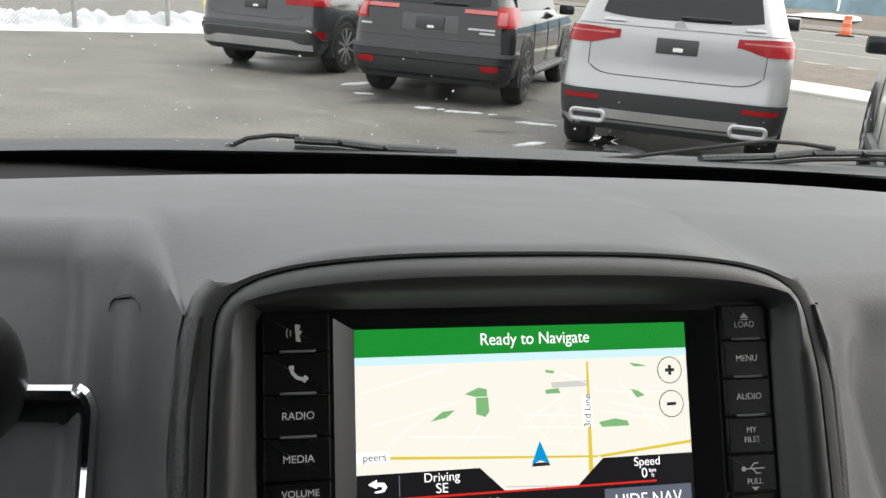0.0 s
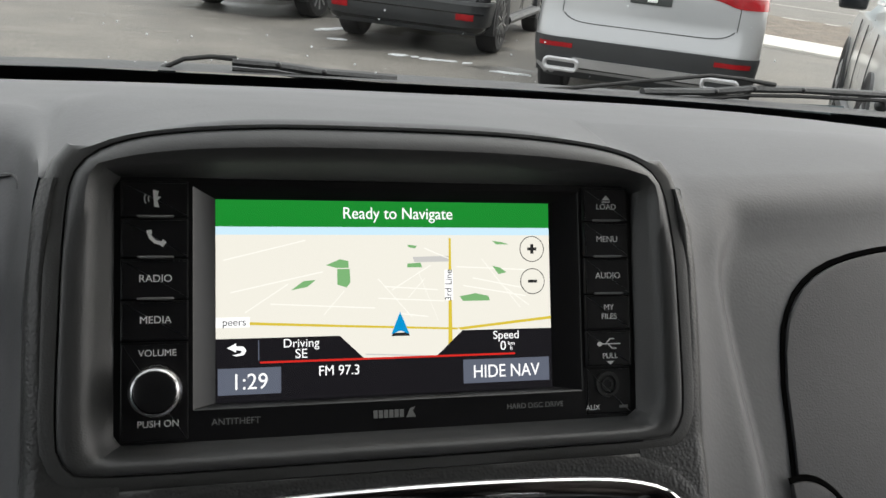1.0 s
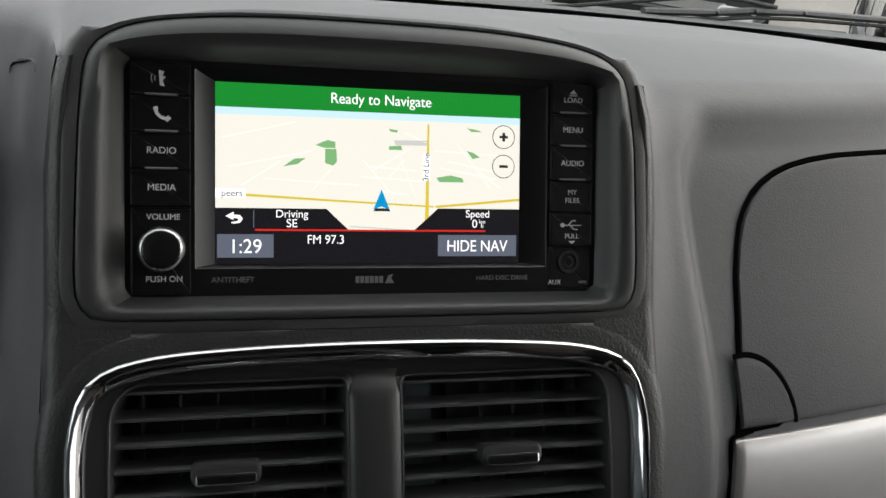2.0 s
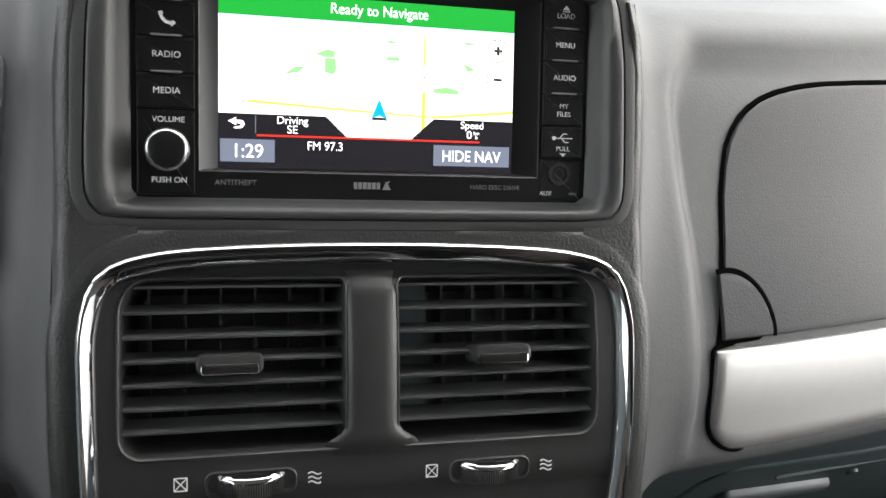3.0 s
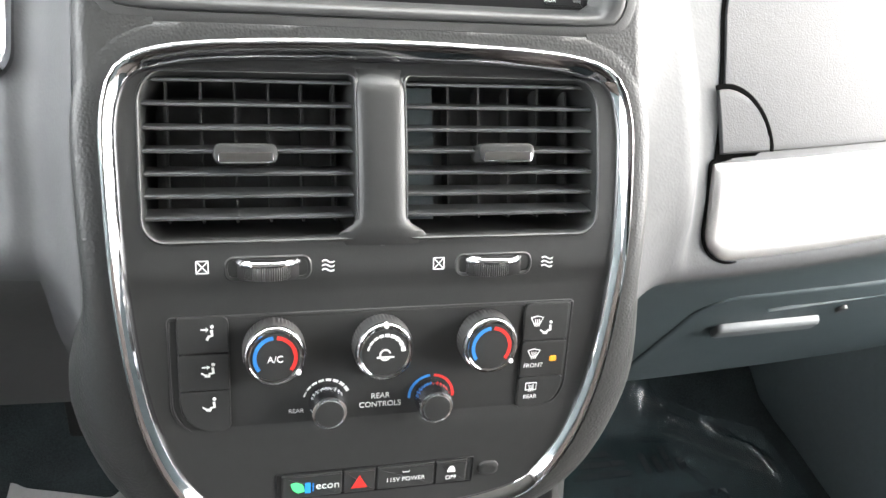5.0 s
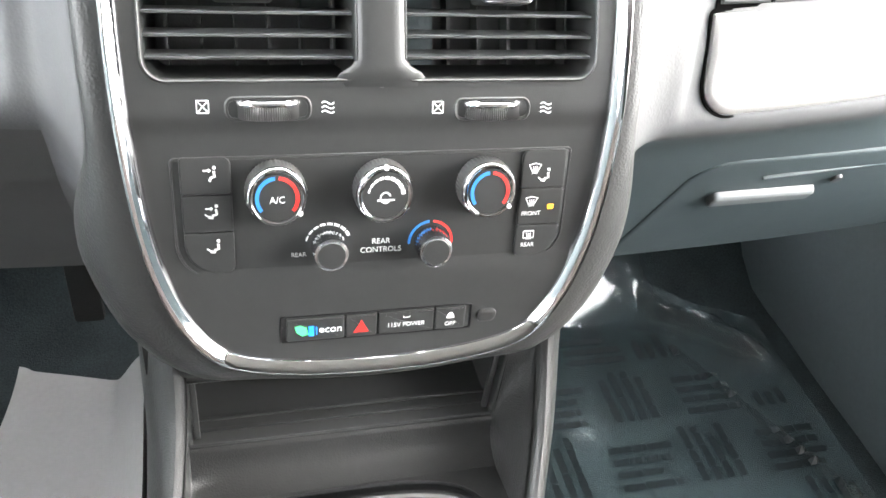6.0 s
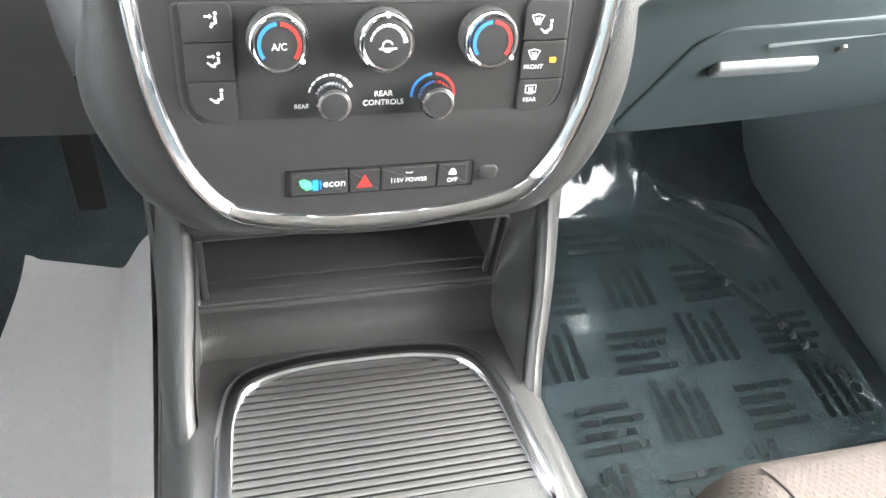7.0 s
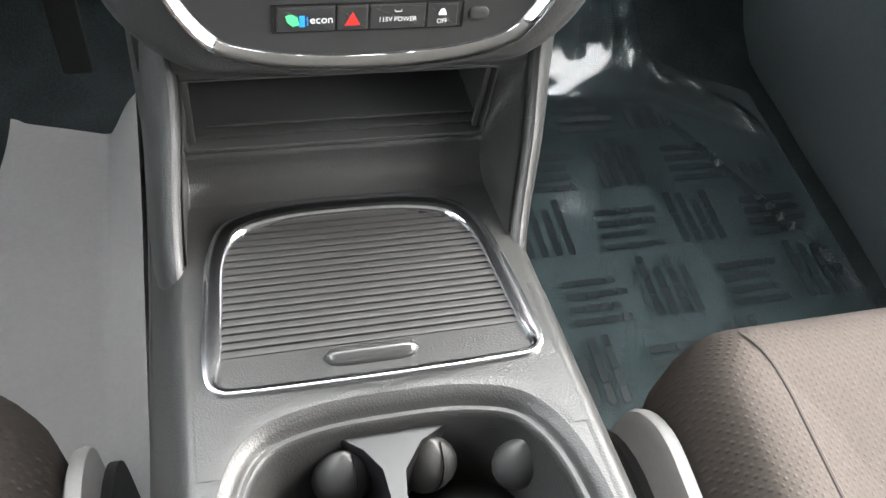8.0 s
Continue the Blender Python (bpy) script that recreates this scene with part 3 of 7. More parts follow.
# ---- air vents ----
def air_vent(s):
    v = thing("air_vent", "black air vent with horizontal slats in the centre stack", "air vent", "air vents of the centre stack")
    x0, x1 = (-0.1115, -0.0155) if s < 0 else (0.0110, 0.1095)
    for k in range(7):
        z = 1.1322 + 0.0092 * k
        bm = bmesh.new()
        rings = []
        for i in range(13):
            x = x0 + (x1 - x0) * i / 12
            rings.append([on_stack(x, z + dz, c) for dz, c in ((0.0011, -0.0065), (0.0014, -0.0075), (0.0042, -0.021), (0.0032, -0.021), (0.0000, -0.0078), (0.0002, -0.0068))])
        loops(bm, rings, cap_first=True, cap_last=True)
        part("slat", bm, SLAT, v)
    n = 6
    for k in range(n):
        x = x0 + (x1 - x0) * (k + 0.6) / n
        bm = bmesh.new()
        box(bm, x - 0.0006, x + 0.0006, 1.129, 1.190, -0.036, -0.024, 0, on_stack)
        part("vane", bm, CHARCOAL, v)
    if s > 0:
        bm = bmesh.new()
        grid(bm, [0.0115, 0.0195, 0.0285], [1.129 + 0.06 * k / 8 for k in range(9)], lambda x, z: on_stack(x, z, -0.0235))
        part("damper", bm, FASCIA, v, "grey damper flap behind the slats")
    # the tab that turns the vent
    tx, tz = (-0.0662, 1.1588) if s < 0 else (0.0604, 1.1592)
    bm = bmesh.new()
    plate(bm, rrect(tx - 0.0145, tx + 0.0145, tz - 0.0032, tz + 0.0046, 0.003, 4), -0.014, 0.0015, 0.0015, on_stack)
    tab = part("tab", bm, SMOOTH, v)
    bm = bmesh.new()
    plate(bm, rrect(tx - 0.0124, tx + 0.0124, tz - 0.0034, tz + 0.0012, 0.0014, 4), 0.0008, 0.0030, 0.0007, on_stack)
    part("strip", bm, CHROME, tab, "chrome strip")
    # the wheel below it that shuts the vent, in its slot
    wx = -0.0570 if s < 0 else 0.0553
    wz = 1.1118 if s < 0 else 1.1100
    bm = bmesh.new()
    frame_ring(bm, [(0.0, -0.0025), (0.0006, -0.0019), (0.0018, -0.0022), (0.0030, -0.0065), (0.0032, -0.014)], rrect(wx - 0.0205, wx + 0.0205, wz - 0.0062, wz + 0.0052, 0.0045, 4), on_stack)
    part("slot", bm, SMOOTH, v)
    bm = bmesh.new()
    rings = []
    for i in range(73):
        a = radians(-66 + 132 * i / 72)
        r = 0.0172 - (0.0006 if i % 2 else 0)
        x, c = wx + r * math.sin(a) * 1.02, -0.0118 + r * math.cos(a) * 1.0
        rings.append([on_stack(x, wz + dz, c - dc) for dz, dc in ((-0.0050, 0.0035), (-0.0050, 0.0006), (-0.0042, 0.0), (0.0012, 0.0), (0.0016, 0.0003))])
    loops(bm, rings, close=False)
    wheel = part("wheel", bm, RIBBED, v, "ribbed thumb wheel")
    bm = bmesh.new()
    rings = []
    for i in range(25):
        a = radians(-62 + 124 * i / 24)
        r = 0.0172
        x, c = wx + r * math.sin(a) * 1.02, -0.0118 + r * math.cos(a)
        rings.append([on_stack(x, wz + dz, c - dc) for dz, dc in ((0.0010, 0.0), (0.0018, -0.0004), (0.0028, 0.0), (0.0038, 0.0014), (0.0040, 0.006))])
    loops(bm, rings, close=False)
    part("rim", bm, CHROME, wheel, "chrome rim of the wheel")
    # closed and open marks
    cx = -0.0872 if s < 0 else 0.0264
    bm = bmesh.new()
    q = 0.0027
    for line in ([(-q, -q), (q, -q)], [(q, -q), (q, q)], [(q, q), (-q, q)], [(-q, q), (-q, -q)], [(-q, -q), (q, q)], [(-q, q), (q, -q)]):
        stroke(bm, [(cx + a, wz + 0.0008 + b) for a, b in line], 0.0005, -0.0024, on_stack)
    part("closed_mark", bm, INK, v)
    ox = -0.0287 if s < 0 else 0.0843
    bm = bmesh.new()
    for r in (-0.0020, 0.0, 0.0020):
        stroke(bm, [(ox - 0.003 + 0.006 * i / 8, wz - 0.0002 + r + 0.0006 * math.sin(i / 8 * 6.28)) for i in range(9)], 0.0006, -0.0024, on_stack)
    part("open_mark", bm, INK, v)
    return v


air_vent(-1), air_vent(1)


# ---- the radio ----
radio = thing("car_radio", "black car radio with a lit navigation screen and side buttons", "radio")
bm = bmesh.new()
BZ = inset(BEZEL, 0.0006)


def round_to(outline, x0, x1, y0, y1, r, cx=0.0, cy=-0.04):
    """Points of a rounded rectangle on the rays from its middle through an outline."""
    out = []
    for x, y in outline:
        dx, dy = x - cx, y - cy
        k = min(((x1 if dx > 0 else x0) - cx) / dx if abs(dx) > 1e-9 else 1e9, ((y1 if dy > 0 else y0) - cy) / dy if abs(dy) > 1e-9 else 1e9)
        px, py = cx + dx * k, cy + dy * k
        qx, qy = min(max(px, x0 + r), x1 - r), min(max(py, y0 + r), y1 - r)
        e = math.hypot(px - qx, py - qy)
        out.append((qx + (px - qx) * r / e, qy + (py - qy) * r / e) if e > r else (px, py))
    return out


IN = round_to(BZ, -0.1085, 0.1105, -0.0945, 0.0085, 0.004)


def between(w, c):
    """A ring of the bezel, w of the way in; its top edge falls back to the hood."""
    return [on_radio(a[0] + (b[0] - a[0]) * w, a[1] + (b[1] - a[1]) * w, c - 0.0055 * smoothstep(-0.03, 0.015, a[1]) * max(0.0, 1 - max(w, 0.0) / 0.5) ** 1.5) for a, b in zip(BZ, IN)]


loops(bm, [between(-0.01, 0.009), between(0.0, 0.0146), between(0.03, 0.0156), between(0.08, 0.0160), between(0.16, 0.0162), between(0.28, 0.0162), between(0.42, 0.0158), between(0.58, 0.0138), between(0.72, 0.0102), between(0.86, 0.0060), between(1.0, 0.0036), between(1.0, -0.004)])
part("bezel", bm, BEZELSKIN, radio, "satin black bezel")
# faceplate with the screen's sunk window
bm = bmesh.new()
FP = rrect(-0.1085, 0.1105, -0.0945, 0.0085, 0.004, 8)
WIN = rrect(-0.0795, 0.0850, -0.0825, 0.0055, 0.0006, 8)
SCR = rrect(-0.0709, 0.0722, -0.0805, 0.0006, 0.0003, 8)
loops(bm, [[on_radio(a, b, c) for a, b in o] for o, c in ((FP, 0.003), (WIN, 0.003), (inset(WIN, 0.0005), 0.0026), (SCR, -0.0008), (SCR, -0.002))])
part("faceplate", bm, BLACK, radio, "gloss black faceplate")


def lit(name, rgb, power):
    m = mat(name, (0.01, 0.01, 0.01), 0.25, vary=0, emit=rgb, power=power)
    return m


GLOW = 0.42
S_MAP, S_GREEN, S_BLACK = lit("screen_map", (0.93, 0.90, 0.80), GLOW * 1.25), lit("screen_green", (0.012, 0.33, 0.035), GLOW), lit("screen_black", (0.010, 0.009, 0.012), GLOW)
S_SKY, S_WHITE, S_YELLOW = lit("screen_sky", (0.62, 0.85, 0.98), GLOW * 1.3), lit("screen_white", (1, 1, 1), GLOW * 1.5), lit("screen_yellow", (0.93, 0.72, 0.06), GLOW)
S_PARK, S_BLUE, S_RED = lit("screen_park", (0.27, 0.60, 0.24), GLOW), lit("screen_blue", (0.0, 0.38, 0.82), GLOW), lit("screen_red", (0.85, 0.03, 0.02), GLOW)
S_STREET = lit("screen_street", (0.97, 0.95, 0.87), GLOW * 1.36)
S_GREY, S_BAR, S_INK = lit("screen_grey", (0.80, 0.79, 0.76), GLOW), lit("screen_button", (0.30, 0.34, 0.45), GLOW * 0.5), lit("screen_ink", (0.03, 0.03, 0.03), GLOW)
bm = bmesh.new()
patch(bm, SCR, -0.0012, on_radio, 0.0003)
screen = part("screen", bm, S_BLACK, radio, "lit navigation screen", smooth=False)


def on_screen(u, v, c=0.0):
    """A point of the display: u to the right and v down, both 0 to 1."""
    return on_radio(-0.0709 + 0.1431 * u, 0.0006 - 0.0811 * v, c)


def lamp(name, pts, material, layer=1):
    bm = bmesh.new()
    patch(bm, pts, -0.0009 + 0.00008 * layer, on_screen, 0.00005)
    return part(name, bm, material, screen, smooth=False)


def rect(u0, v0, u1, v1):
    return [(u0, v0), (u1, v0), (u1, v1), (u0, v1)]


lamp("map_area", rect(0, 0.13, 1, 0.815), S_MAP, 0)
lamp("sky_band", rect(0, 0.13, 1, 0.175), S_SKY, 1)
lamp("title_bar", rect(0, 0, 1, 0.135), S_GREEN, 2)
for q in ([(0.22, 0.455), (0.255, 0.41), (0.29, 0.405), (0.265, 0.44)], [(0.32, 0.33), (0.36, 0.30), (0.385, 0.31), (0.385, 0.345), (0.35, 0.345)], [(0.352, 0.35), (0.388, 0.35), (0.39, 0.42), (0.378, 0.445), (0.352, 0.43)],
          [(0.56, 0.325), (0.60, 0.32), (0.605, 0.345), (0.56, 0.345)], [(0.56, 0.225), (0.59, 0.232), (0.585, 0.245), (0.565, 0.24)], [(0.72, 0.50), (0.77, 0.485), (0.81, 0.50), (0.815, 0.525), (0.73, 0.525)],
          [(0.825, 0.34), (0.85, 0.35), (0.87, 0.375), (0.845, 0.385)], [(0.825, 0.205), (0.855, 0.212), (0.88, 0.225), (0.84, 0.225)]):
    lamp("park", [(u - 0.012, v) for u, v in q], S_PARK, 2)
lamp("built_up_area", [(0.565, 0.29), (0.68, 0.285), (0.68, 0.315), (0.57, 0.318)], S_GREY, 1)
lamp("main_road", [(0.09, 0.61), (0.35, 0.635), (0.70, 0.665), (0.70, 0.675), (0.35, 0.647), (0.09, 0.624)], S_YELLOW, 2)
lamp("main_road", [(0.70, 0.665), (1, 0.615), (1, 0.63), (0.71, 0.677)], S_YELLOW, 2)
lamp("side_road", [(0.677, 0.19), (0.683, 0.19), (0.683, 0.775), (0.670, 0.775)], S_YELLOW, 2)
for a, b in (((0.02, 0.30), (0.25, 0.20)), ((0.50, 0.46), (0.62, 0.33)), ((0.55, 0.50), (0.60, 0.40)), ((0.46, 0.50), (0.66, 0.52)), ((0.75, 0.40), (0.95, 0.47)), ((0.85, 0.45), (0.93, 0.55)), ((0.15, 0.52), (0.45, 0.55)), ((0.52, 0.58), (0.61, 0.60)), ((0.46, 0.40), (0.56, 0.60)), ((0.58, 0.36), (0.64, 0.62)), ((0.48, 0.44), (0.64, 0.46)), ((0.72, 0.44), (0.92, 0.50)), ((0.78, 0.30), (0.90, 0.56)), ((0.70, 0.34), (0.94, 0.36)), ((0.60, 0.24), (0.68, 0.30)), ((0.04, 0.46), (0.30, 0.36)), ((0.08, 0.56), (0.20, 0.42)), ((0.30, 0.58), (0.36, 0.46))):
    lamp("street", [(a[0], a[1]), (b[0], b[1]), (b[0], b[1] + 0.006), (a[0], a[1] + 0.006)], S_STREET, 1)
lamp("railway", [(0.42, 0.785), (0.62, 0.805), (0.62, 0.812), (0.42, 0.792)], S_GREY, 1)
lamp("left_panel", [(0, 0.69), (0.345, 0.69), (0.42, 0.815), (0, 0.815)], S_BLACK, 3)
lamp("right_panel", [(1, 0.68), (0.715, 0.68), (0.63, 0.815), (1, 0.815)], S_BLACK, 3)
lamp("lower_panel", rect(0, 0.812, 1, 1), S_BLACK, 3)
lamp("red_line", rect(0.12, 0.806, 0.88, 0.816), S_RED, 4)
lamp("clock_button", rect(0.005, 0.835, 0.178, 0.965), S_BAR, 4)
lamp("hide_button", rect(0.715, 0.835, 0.99, 0.96), S_BAR, 4)
lamp("back_divider", rect(0.115, 0.70, 0.118, 0.80), S_BAR, 4)
lamp("back_arrow", [(0.03, 0.735), (0.055, 0.712), (0.055, 0.727), (0.075, 0.729), (0.083, 0.75), (0.075, 0.772), (0.055, 0.777), (0.045, 0.770), (0.068, 0.762), (0.070, 0.75), (0.055, 0.745), (0.055, 0.757)], S_WHITE, 5)
lamp("position_shadow", [(0.497, 0.70), (0.553, 0.70), (0.547, 0.683), (0.503, 0.683)], S_INK, 4)
lamp("position_arrow", [(0.524, 0.575), (0.551, 0.69), (0.524, 0.672), (0.497, 0.69)], S_BLUE, 5)
for v, sign in ((0.25, "+"), (0.425, "-")):
    for r, m2, k in ((0.040, S_INK, 4), (0.0375, S_MAP, 5)):
        lamp("zoom_button", [(0.942 + r * math.cos(i / 14 * math.pi), v + r * 1.76 * math.sin(i / 14 * math.pi)) for i in range(28)], m2, k)
    lamp("zoom_sign", rect(0.927, v - 0.008, 0.957, v + 0.008), S_INK, 6)
    if sign == "+":
        lamp("zoom_sign", rect(0.937, v - 0.026, 0.947, v + 0.026), S_INK, 6)


def screen_words(text, size, u, v, material, align="CENTER", wide=1.0, turn=0.0):
    p = (-0.0709 + 0.1431 * u, 0.0006 - 0.0811 * v)
    lettering(text, size, p[0], p[1], -0.0004, on_radio, material, screen, align, wide, turn)


screen_words("Ready to Navigate", 0.0070, 0.523, 0.066, S_WHITE, wide=0.92)
screen_words("Driving", 0.0050, 0.235, 0.722, S_WHITE)
screen_words("SE", 0.0054, 0.235, 0.775, S_WHITE)
screen_words("Speed", 0.0050, 0.852, 0.712, S_WHITE)
screen_words("0", 0.0056, 0.842, 0.770, S_WHITE)
screen_words("km", 0.0026, 0.868, 0.757, S_WHITE)
screen_words("h", 0.0026, 0.868, 0.782, S_WHITE)
screen_words("1:29", 0.0090, 0.0915, 0.906, S_WHITE, wide=0.95)
screen_words("FM 97.3", 0.0058, 0.343, 0.866, S_WHITE, wide=0.92)
screen_words("HIDE NAV", 0.0078, 0.851, 0.903, S_WHITE, wide=0.86)
lamp("name_strip", rect(0.662, 0.36, 0.687, 0.52), S_WHITE, 4)
screen_words("3rd Line", 0.0040, 0.674, 0.44, S_INK, turn=88)
lamp("name_strip", rect(0, 0.585, 0.092, 0.635), S_WHITE, 4)
screen_words("peers", 0.0042, 0.05, 0.61, S_INK)


def side_button(x0, x1, z0, z1):
    bm = bmesh.new()
    plate(bm, rrect(x0, x1, z0, z1, 0.0006, 3), 0.002, 0.0052, 0.0006, on_radio)
    return part("button", bm, BLACK, radio)


def groove(b, x, z):
    bm = bmesh.new()
    plate(bm, rrect(x - 0.0068, x + 0.0068, z - 0.0005, z + 0.0005, 0.0004, 2), 0.005, 0.0062, 0.0003, on_radio)
    part("ridge", bm, INKDIM, b, "pale ridge line")


INKDIM = mat("worn_grey_print", (0.20, 0.205, 0.205), 0.45, vary=0)
edges = [0.0070, -0.0075, -0.0232, -0.0392, -0.0550]
for i in range(4):
    b = side_button(-0.1060, -0.0812, edges[i + 1] + 0.0003, edges[i] - 0.0003)
    x, z = -0.0932, (edges[i] + edges[i + 1]) / 2
    if i < 3:
        groove(b, x, edges[i + 1] + 0.0004)
    if i == 0:
        bm = bmesh.new()
        patch(bm, [(x - 0.001 + a, z + c) for a, c in ((0.0, 0.0035), (0.0022, 0.0030), (0.0016, 0.001), (0.003, 0.0008), (0.0016, -0.0008), (0.0024, -0.0034), (0.0004, -0.003), (0.0002, 0.0)) ], 0.0053, on_radio)
        for r in (0.0022, 0.0036):
            stroke(bm, arc(x - 0.0005, z, r, 150, 210, 6), 0.0004, 0.0053, on_radio)
        part("voice_mark", bm, INK, b)
    elif i == 1:
        bm = bmesh.new()
        stroke(bm, [(x - 0.0026, z + 0.0022), (x - 0.0018, z), (x - 0.0002, z - 0.0016), (x + 0.0022, z - 0.0022)], 0.0014, 0.0053, on_radio)
        stroke(bm, [(x - 0.0032, z + 0.0020), (x - 0.0014, z + 0.0024)], 0.0016, 0.0053, on_radio)
        stroke(bm, [(x + 0.0018, z - 0.0030), (x + 0.0034, z - 0.0012)], 0.0018, 0.0053, on_radio)
        part("phone_mark", bm, INK, b)
    else:
        lettering(("", "", "RADIO", "MEDIA")[i], 0.0040, x, z, 0.0053, on_radio, INK, b)
bm = bmesh.new()
plate(bm, rrect(-0.1060, -0.0812, -0.0932, -0.0556, 0.0006, 3), 0.002, 0.0045, 0.0006, on_radio)
volume = part("volume_panel", bm, BLACK, radio)
lettering("VOLUME", 0.0036, -0.0925, -0.0598, 0.0046, on_radio, INK, volume)
lettering("PUSH ON", 0.0036, -0.0922, -0.0868, 0.0046, on_radio, INK, volume)
bm = bmesh.new()
lathe(bm, [(0.0098, 0.004), (0.0098, 0.0135), (0.0094, 0.0152), (0.0086, 0.0164), (0.0079, 0.0168), (0.0076, 0.0162)], on_radio, -0.0928, -0.0735, 48)
knob = part("volume_knob", bm, KNOBRING, radio, "round volume knob with chrome ring")
bm = bmesh.new()
lathe(bm, [(0.0077, 0.016), (0.0076, 0.0168), (0.0068, 0.0172), (0.001, 0.0170)], on_radio, -0.0928, -0.0735, 48)
part("cap", bm, BLACK, knob, "black cap")
redges = [0.0075, -0.0078, -0.0238, -0.0402, -0.0560, -0.0722]
for i in range(5):
    b = side_button(0.0865, 0.1080, redges[i + 1] + 0.0003, redges[i] - 0.0003)
    x, z = 0.0975, (redges[i] + redges[i + 1]) / 2
    if i < 3:
        groove(b, x, redges[i + 1] + 0.0004)
    if i == 0:
        lettering("LOAD", 0.0036, x, z - 0.0012, 0.0053, on_radio, INK, b)
        bm = bmesh.new()
        patch(bm, [(x - 0.002, z + 0.0018), (x + 0.002, z + 0.0018), (x, z + 0.0040)], 0.0053, on_radio)
        patch(bm, [(x - 0.002, z + 0.0008), (x + 0.002, z + 0.0008), (x + 0.002, z + 0.0013), (x - 0.002, z + 0.0013)], 0.0053, on_radio)
        part("eject_mark", bm, INK, b)
    elif i == 3:
        lettering("MY", 0.0035, x, z + 0.002, 0.0053, on_radio, INK, b)
        lettering("FILES", 0.0035, x, z - 0.002, 0.0053, on_radio, INK, b)
    elif i == 4:
        bm = bmesh.new()
        stroke(bm, [(x - 0.005, z + 0.002), (x + 0.005, z + 0.002)], 0.0005, 0.0053, on_radio)
        stroke(bm, [(x - 0.002, z + 0.002), (x, z + 0.0042), (x + 0.002, z + 0.0042)], 0.0005, 0.0053, on_radio)
        stroke(bm, [(x - 0.001, z + 0.002), (x + 0.001, z), (x + 0.003, z)], 0.0005, 0.0053, on_radio)
        patch(bm, arc(x - 0.005, z + 0.002, 0.0011, 0, 330, 10), 0.0053, on_radio)
        patch(bm, [(x - 0.0018, z - 0.0056), (x + 0.0018, z - 0.0056), (x, z - 0.0072)], 0.0053, on_radio)
        part("usb_mark", bm, INK, b)
        lettering("PULL", 0.0034, x, z - 0.0034, 0.0053, on_radio, INK, b)
    else:
        lettering(("", "MENU", "AUDIO")[i], 0.0038, x, z, 0.0053, on_radio, INK, b)
bm = bmesh.new()
plate(bm, rrect(0.0865, 0.1080, -0.0930, -0.0726, 0.0006, 3), 0.001, 0.0036, 0.0006, on_radio)
jackplate = part("jack_panel", bm, BLACK, radio)
bm = bmesh.new()
lathe(bm, [(0.0058, 0.0035), (0.0055, 0.0046), (0.0042, 0.0046), (0.0040, 0.0030), (0.0030, 0.0030), (0.0028, 0.0040), (0.0020, 0.0040), (0.0019, 0.0012), (0.0002, 0.0012)], on_radio, 0.0965, -0.0800, 32)
part("aux_socket", bm, SMOOTH, jackplate, "round aux socket")
lettering("AUX", 0.0032, 0.0893, -0.0900, 0.0037, on_radio, INK, jackplate)
bm = bmesh.new()
patch(bm, rect(0.1020, -0.0906, 0.1062, -0.0894), 0.0037, on_radio)
part("print_bar", bm, INKDIM, jackplate)
lettering("ANTITHEFT", 0.0036, -0.0632, -0.0875, 0.0031, on_radio, INKDIM, radio)
lettering("HARD DISC DRIVE", 0.0032, 0.0625, -0.0876, 0.0031, on_radio, INKDIM, radio)
bm = bmesh.new()
for k in range(6):
    patch(bm, rect(-0.0085 + 0.0022 * k, -0.0894, -0.0068 + 0.0022 * k, -0.0862), 0.0031, on_radio)
patch(bm, [(0.0052, -0.0896), (0.0095, -0.0896), (0.0080, -0.0870), (0.0092, -0.0852), (0.0068, -0.0860), (0.0060, -0.0880)], 0.0031, on_radio)
part("maker_mark", bm, INKDIM, radio)


# ---- climate controls ----
climate = thing("climate_control", "black climate control panel with chrome-ringed rotary knobs", "climate control")
CP = rrect(-0.1046, 0.1024, 1.0256, 1.0895, (0.020, 0.018, 0.003, 0.003), 8)
bm = bmesh.new()
frame_ring(bm, [(0.0, -0.0075), (0.0, -0.0048), (0.0004, -0.0040), (0.0012, -0.0040), (0.0016, -0.0056)], CP, on_stack)
part("frame", bm, CHARCOAL, climate)
bm = bmesh.new()
plate(bm, inset(CP, 0.0016), -0.0080, -0.0042, 0.0006, on_stack)
part("faceplate", bm, SMOOTH, climate)


def climate_button(x0, x1, z0, z1, r):
    bm = bmesh.new()
    plate(bm, rrect(x0, x1, z0, z1, r, 5), -0.0046, -0.0026, 0.0007, on_stack)
    return part("button", bm, SMOOTH, climate)


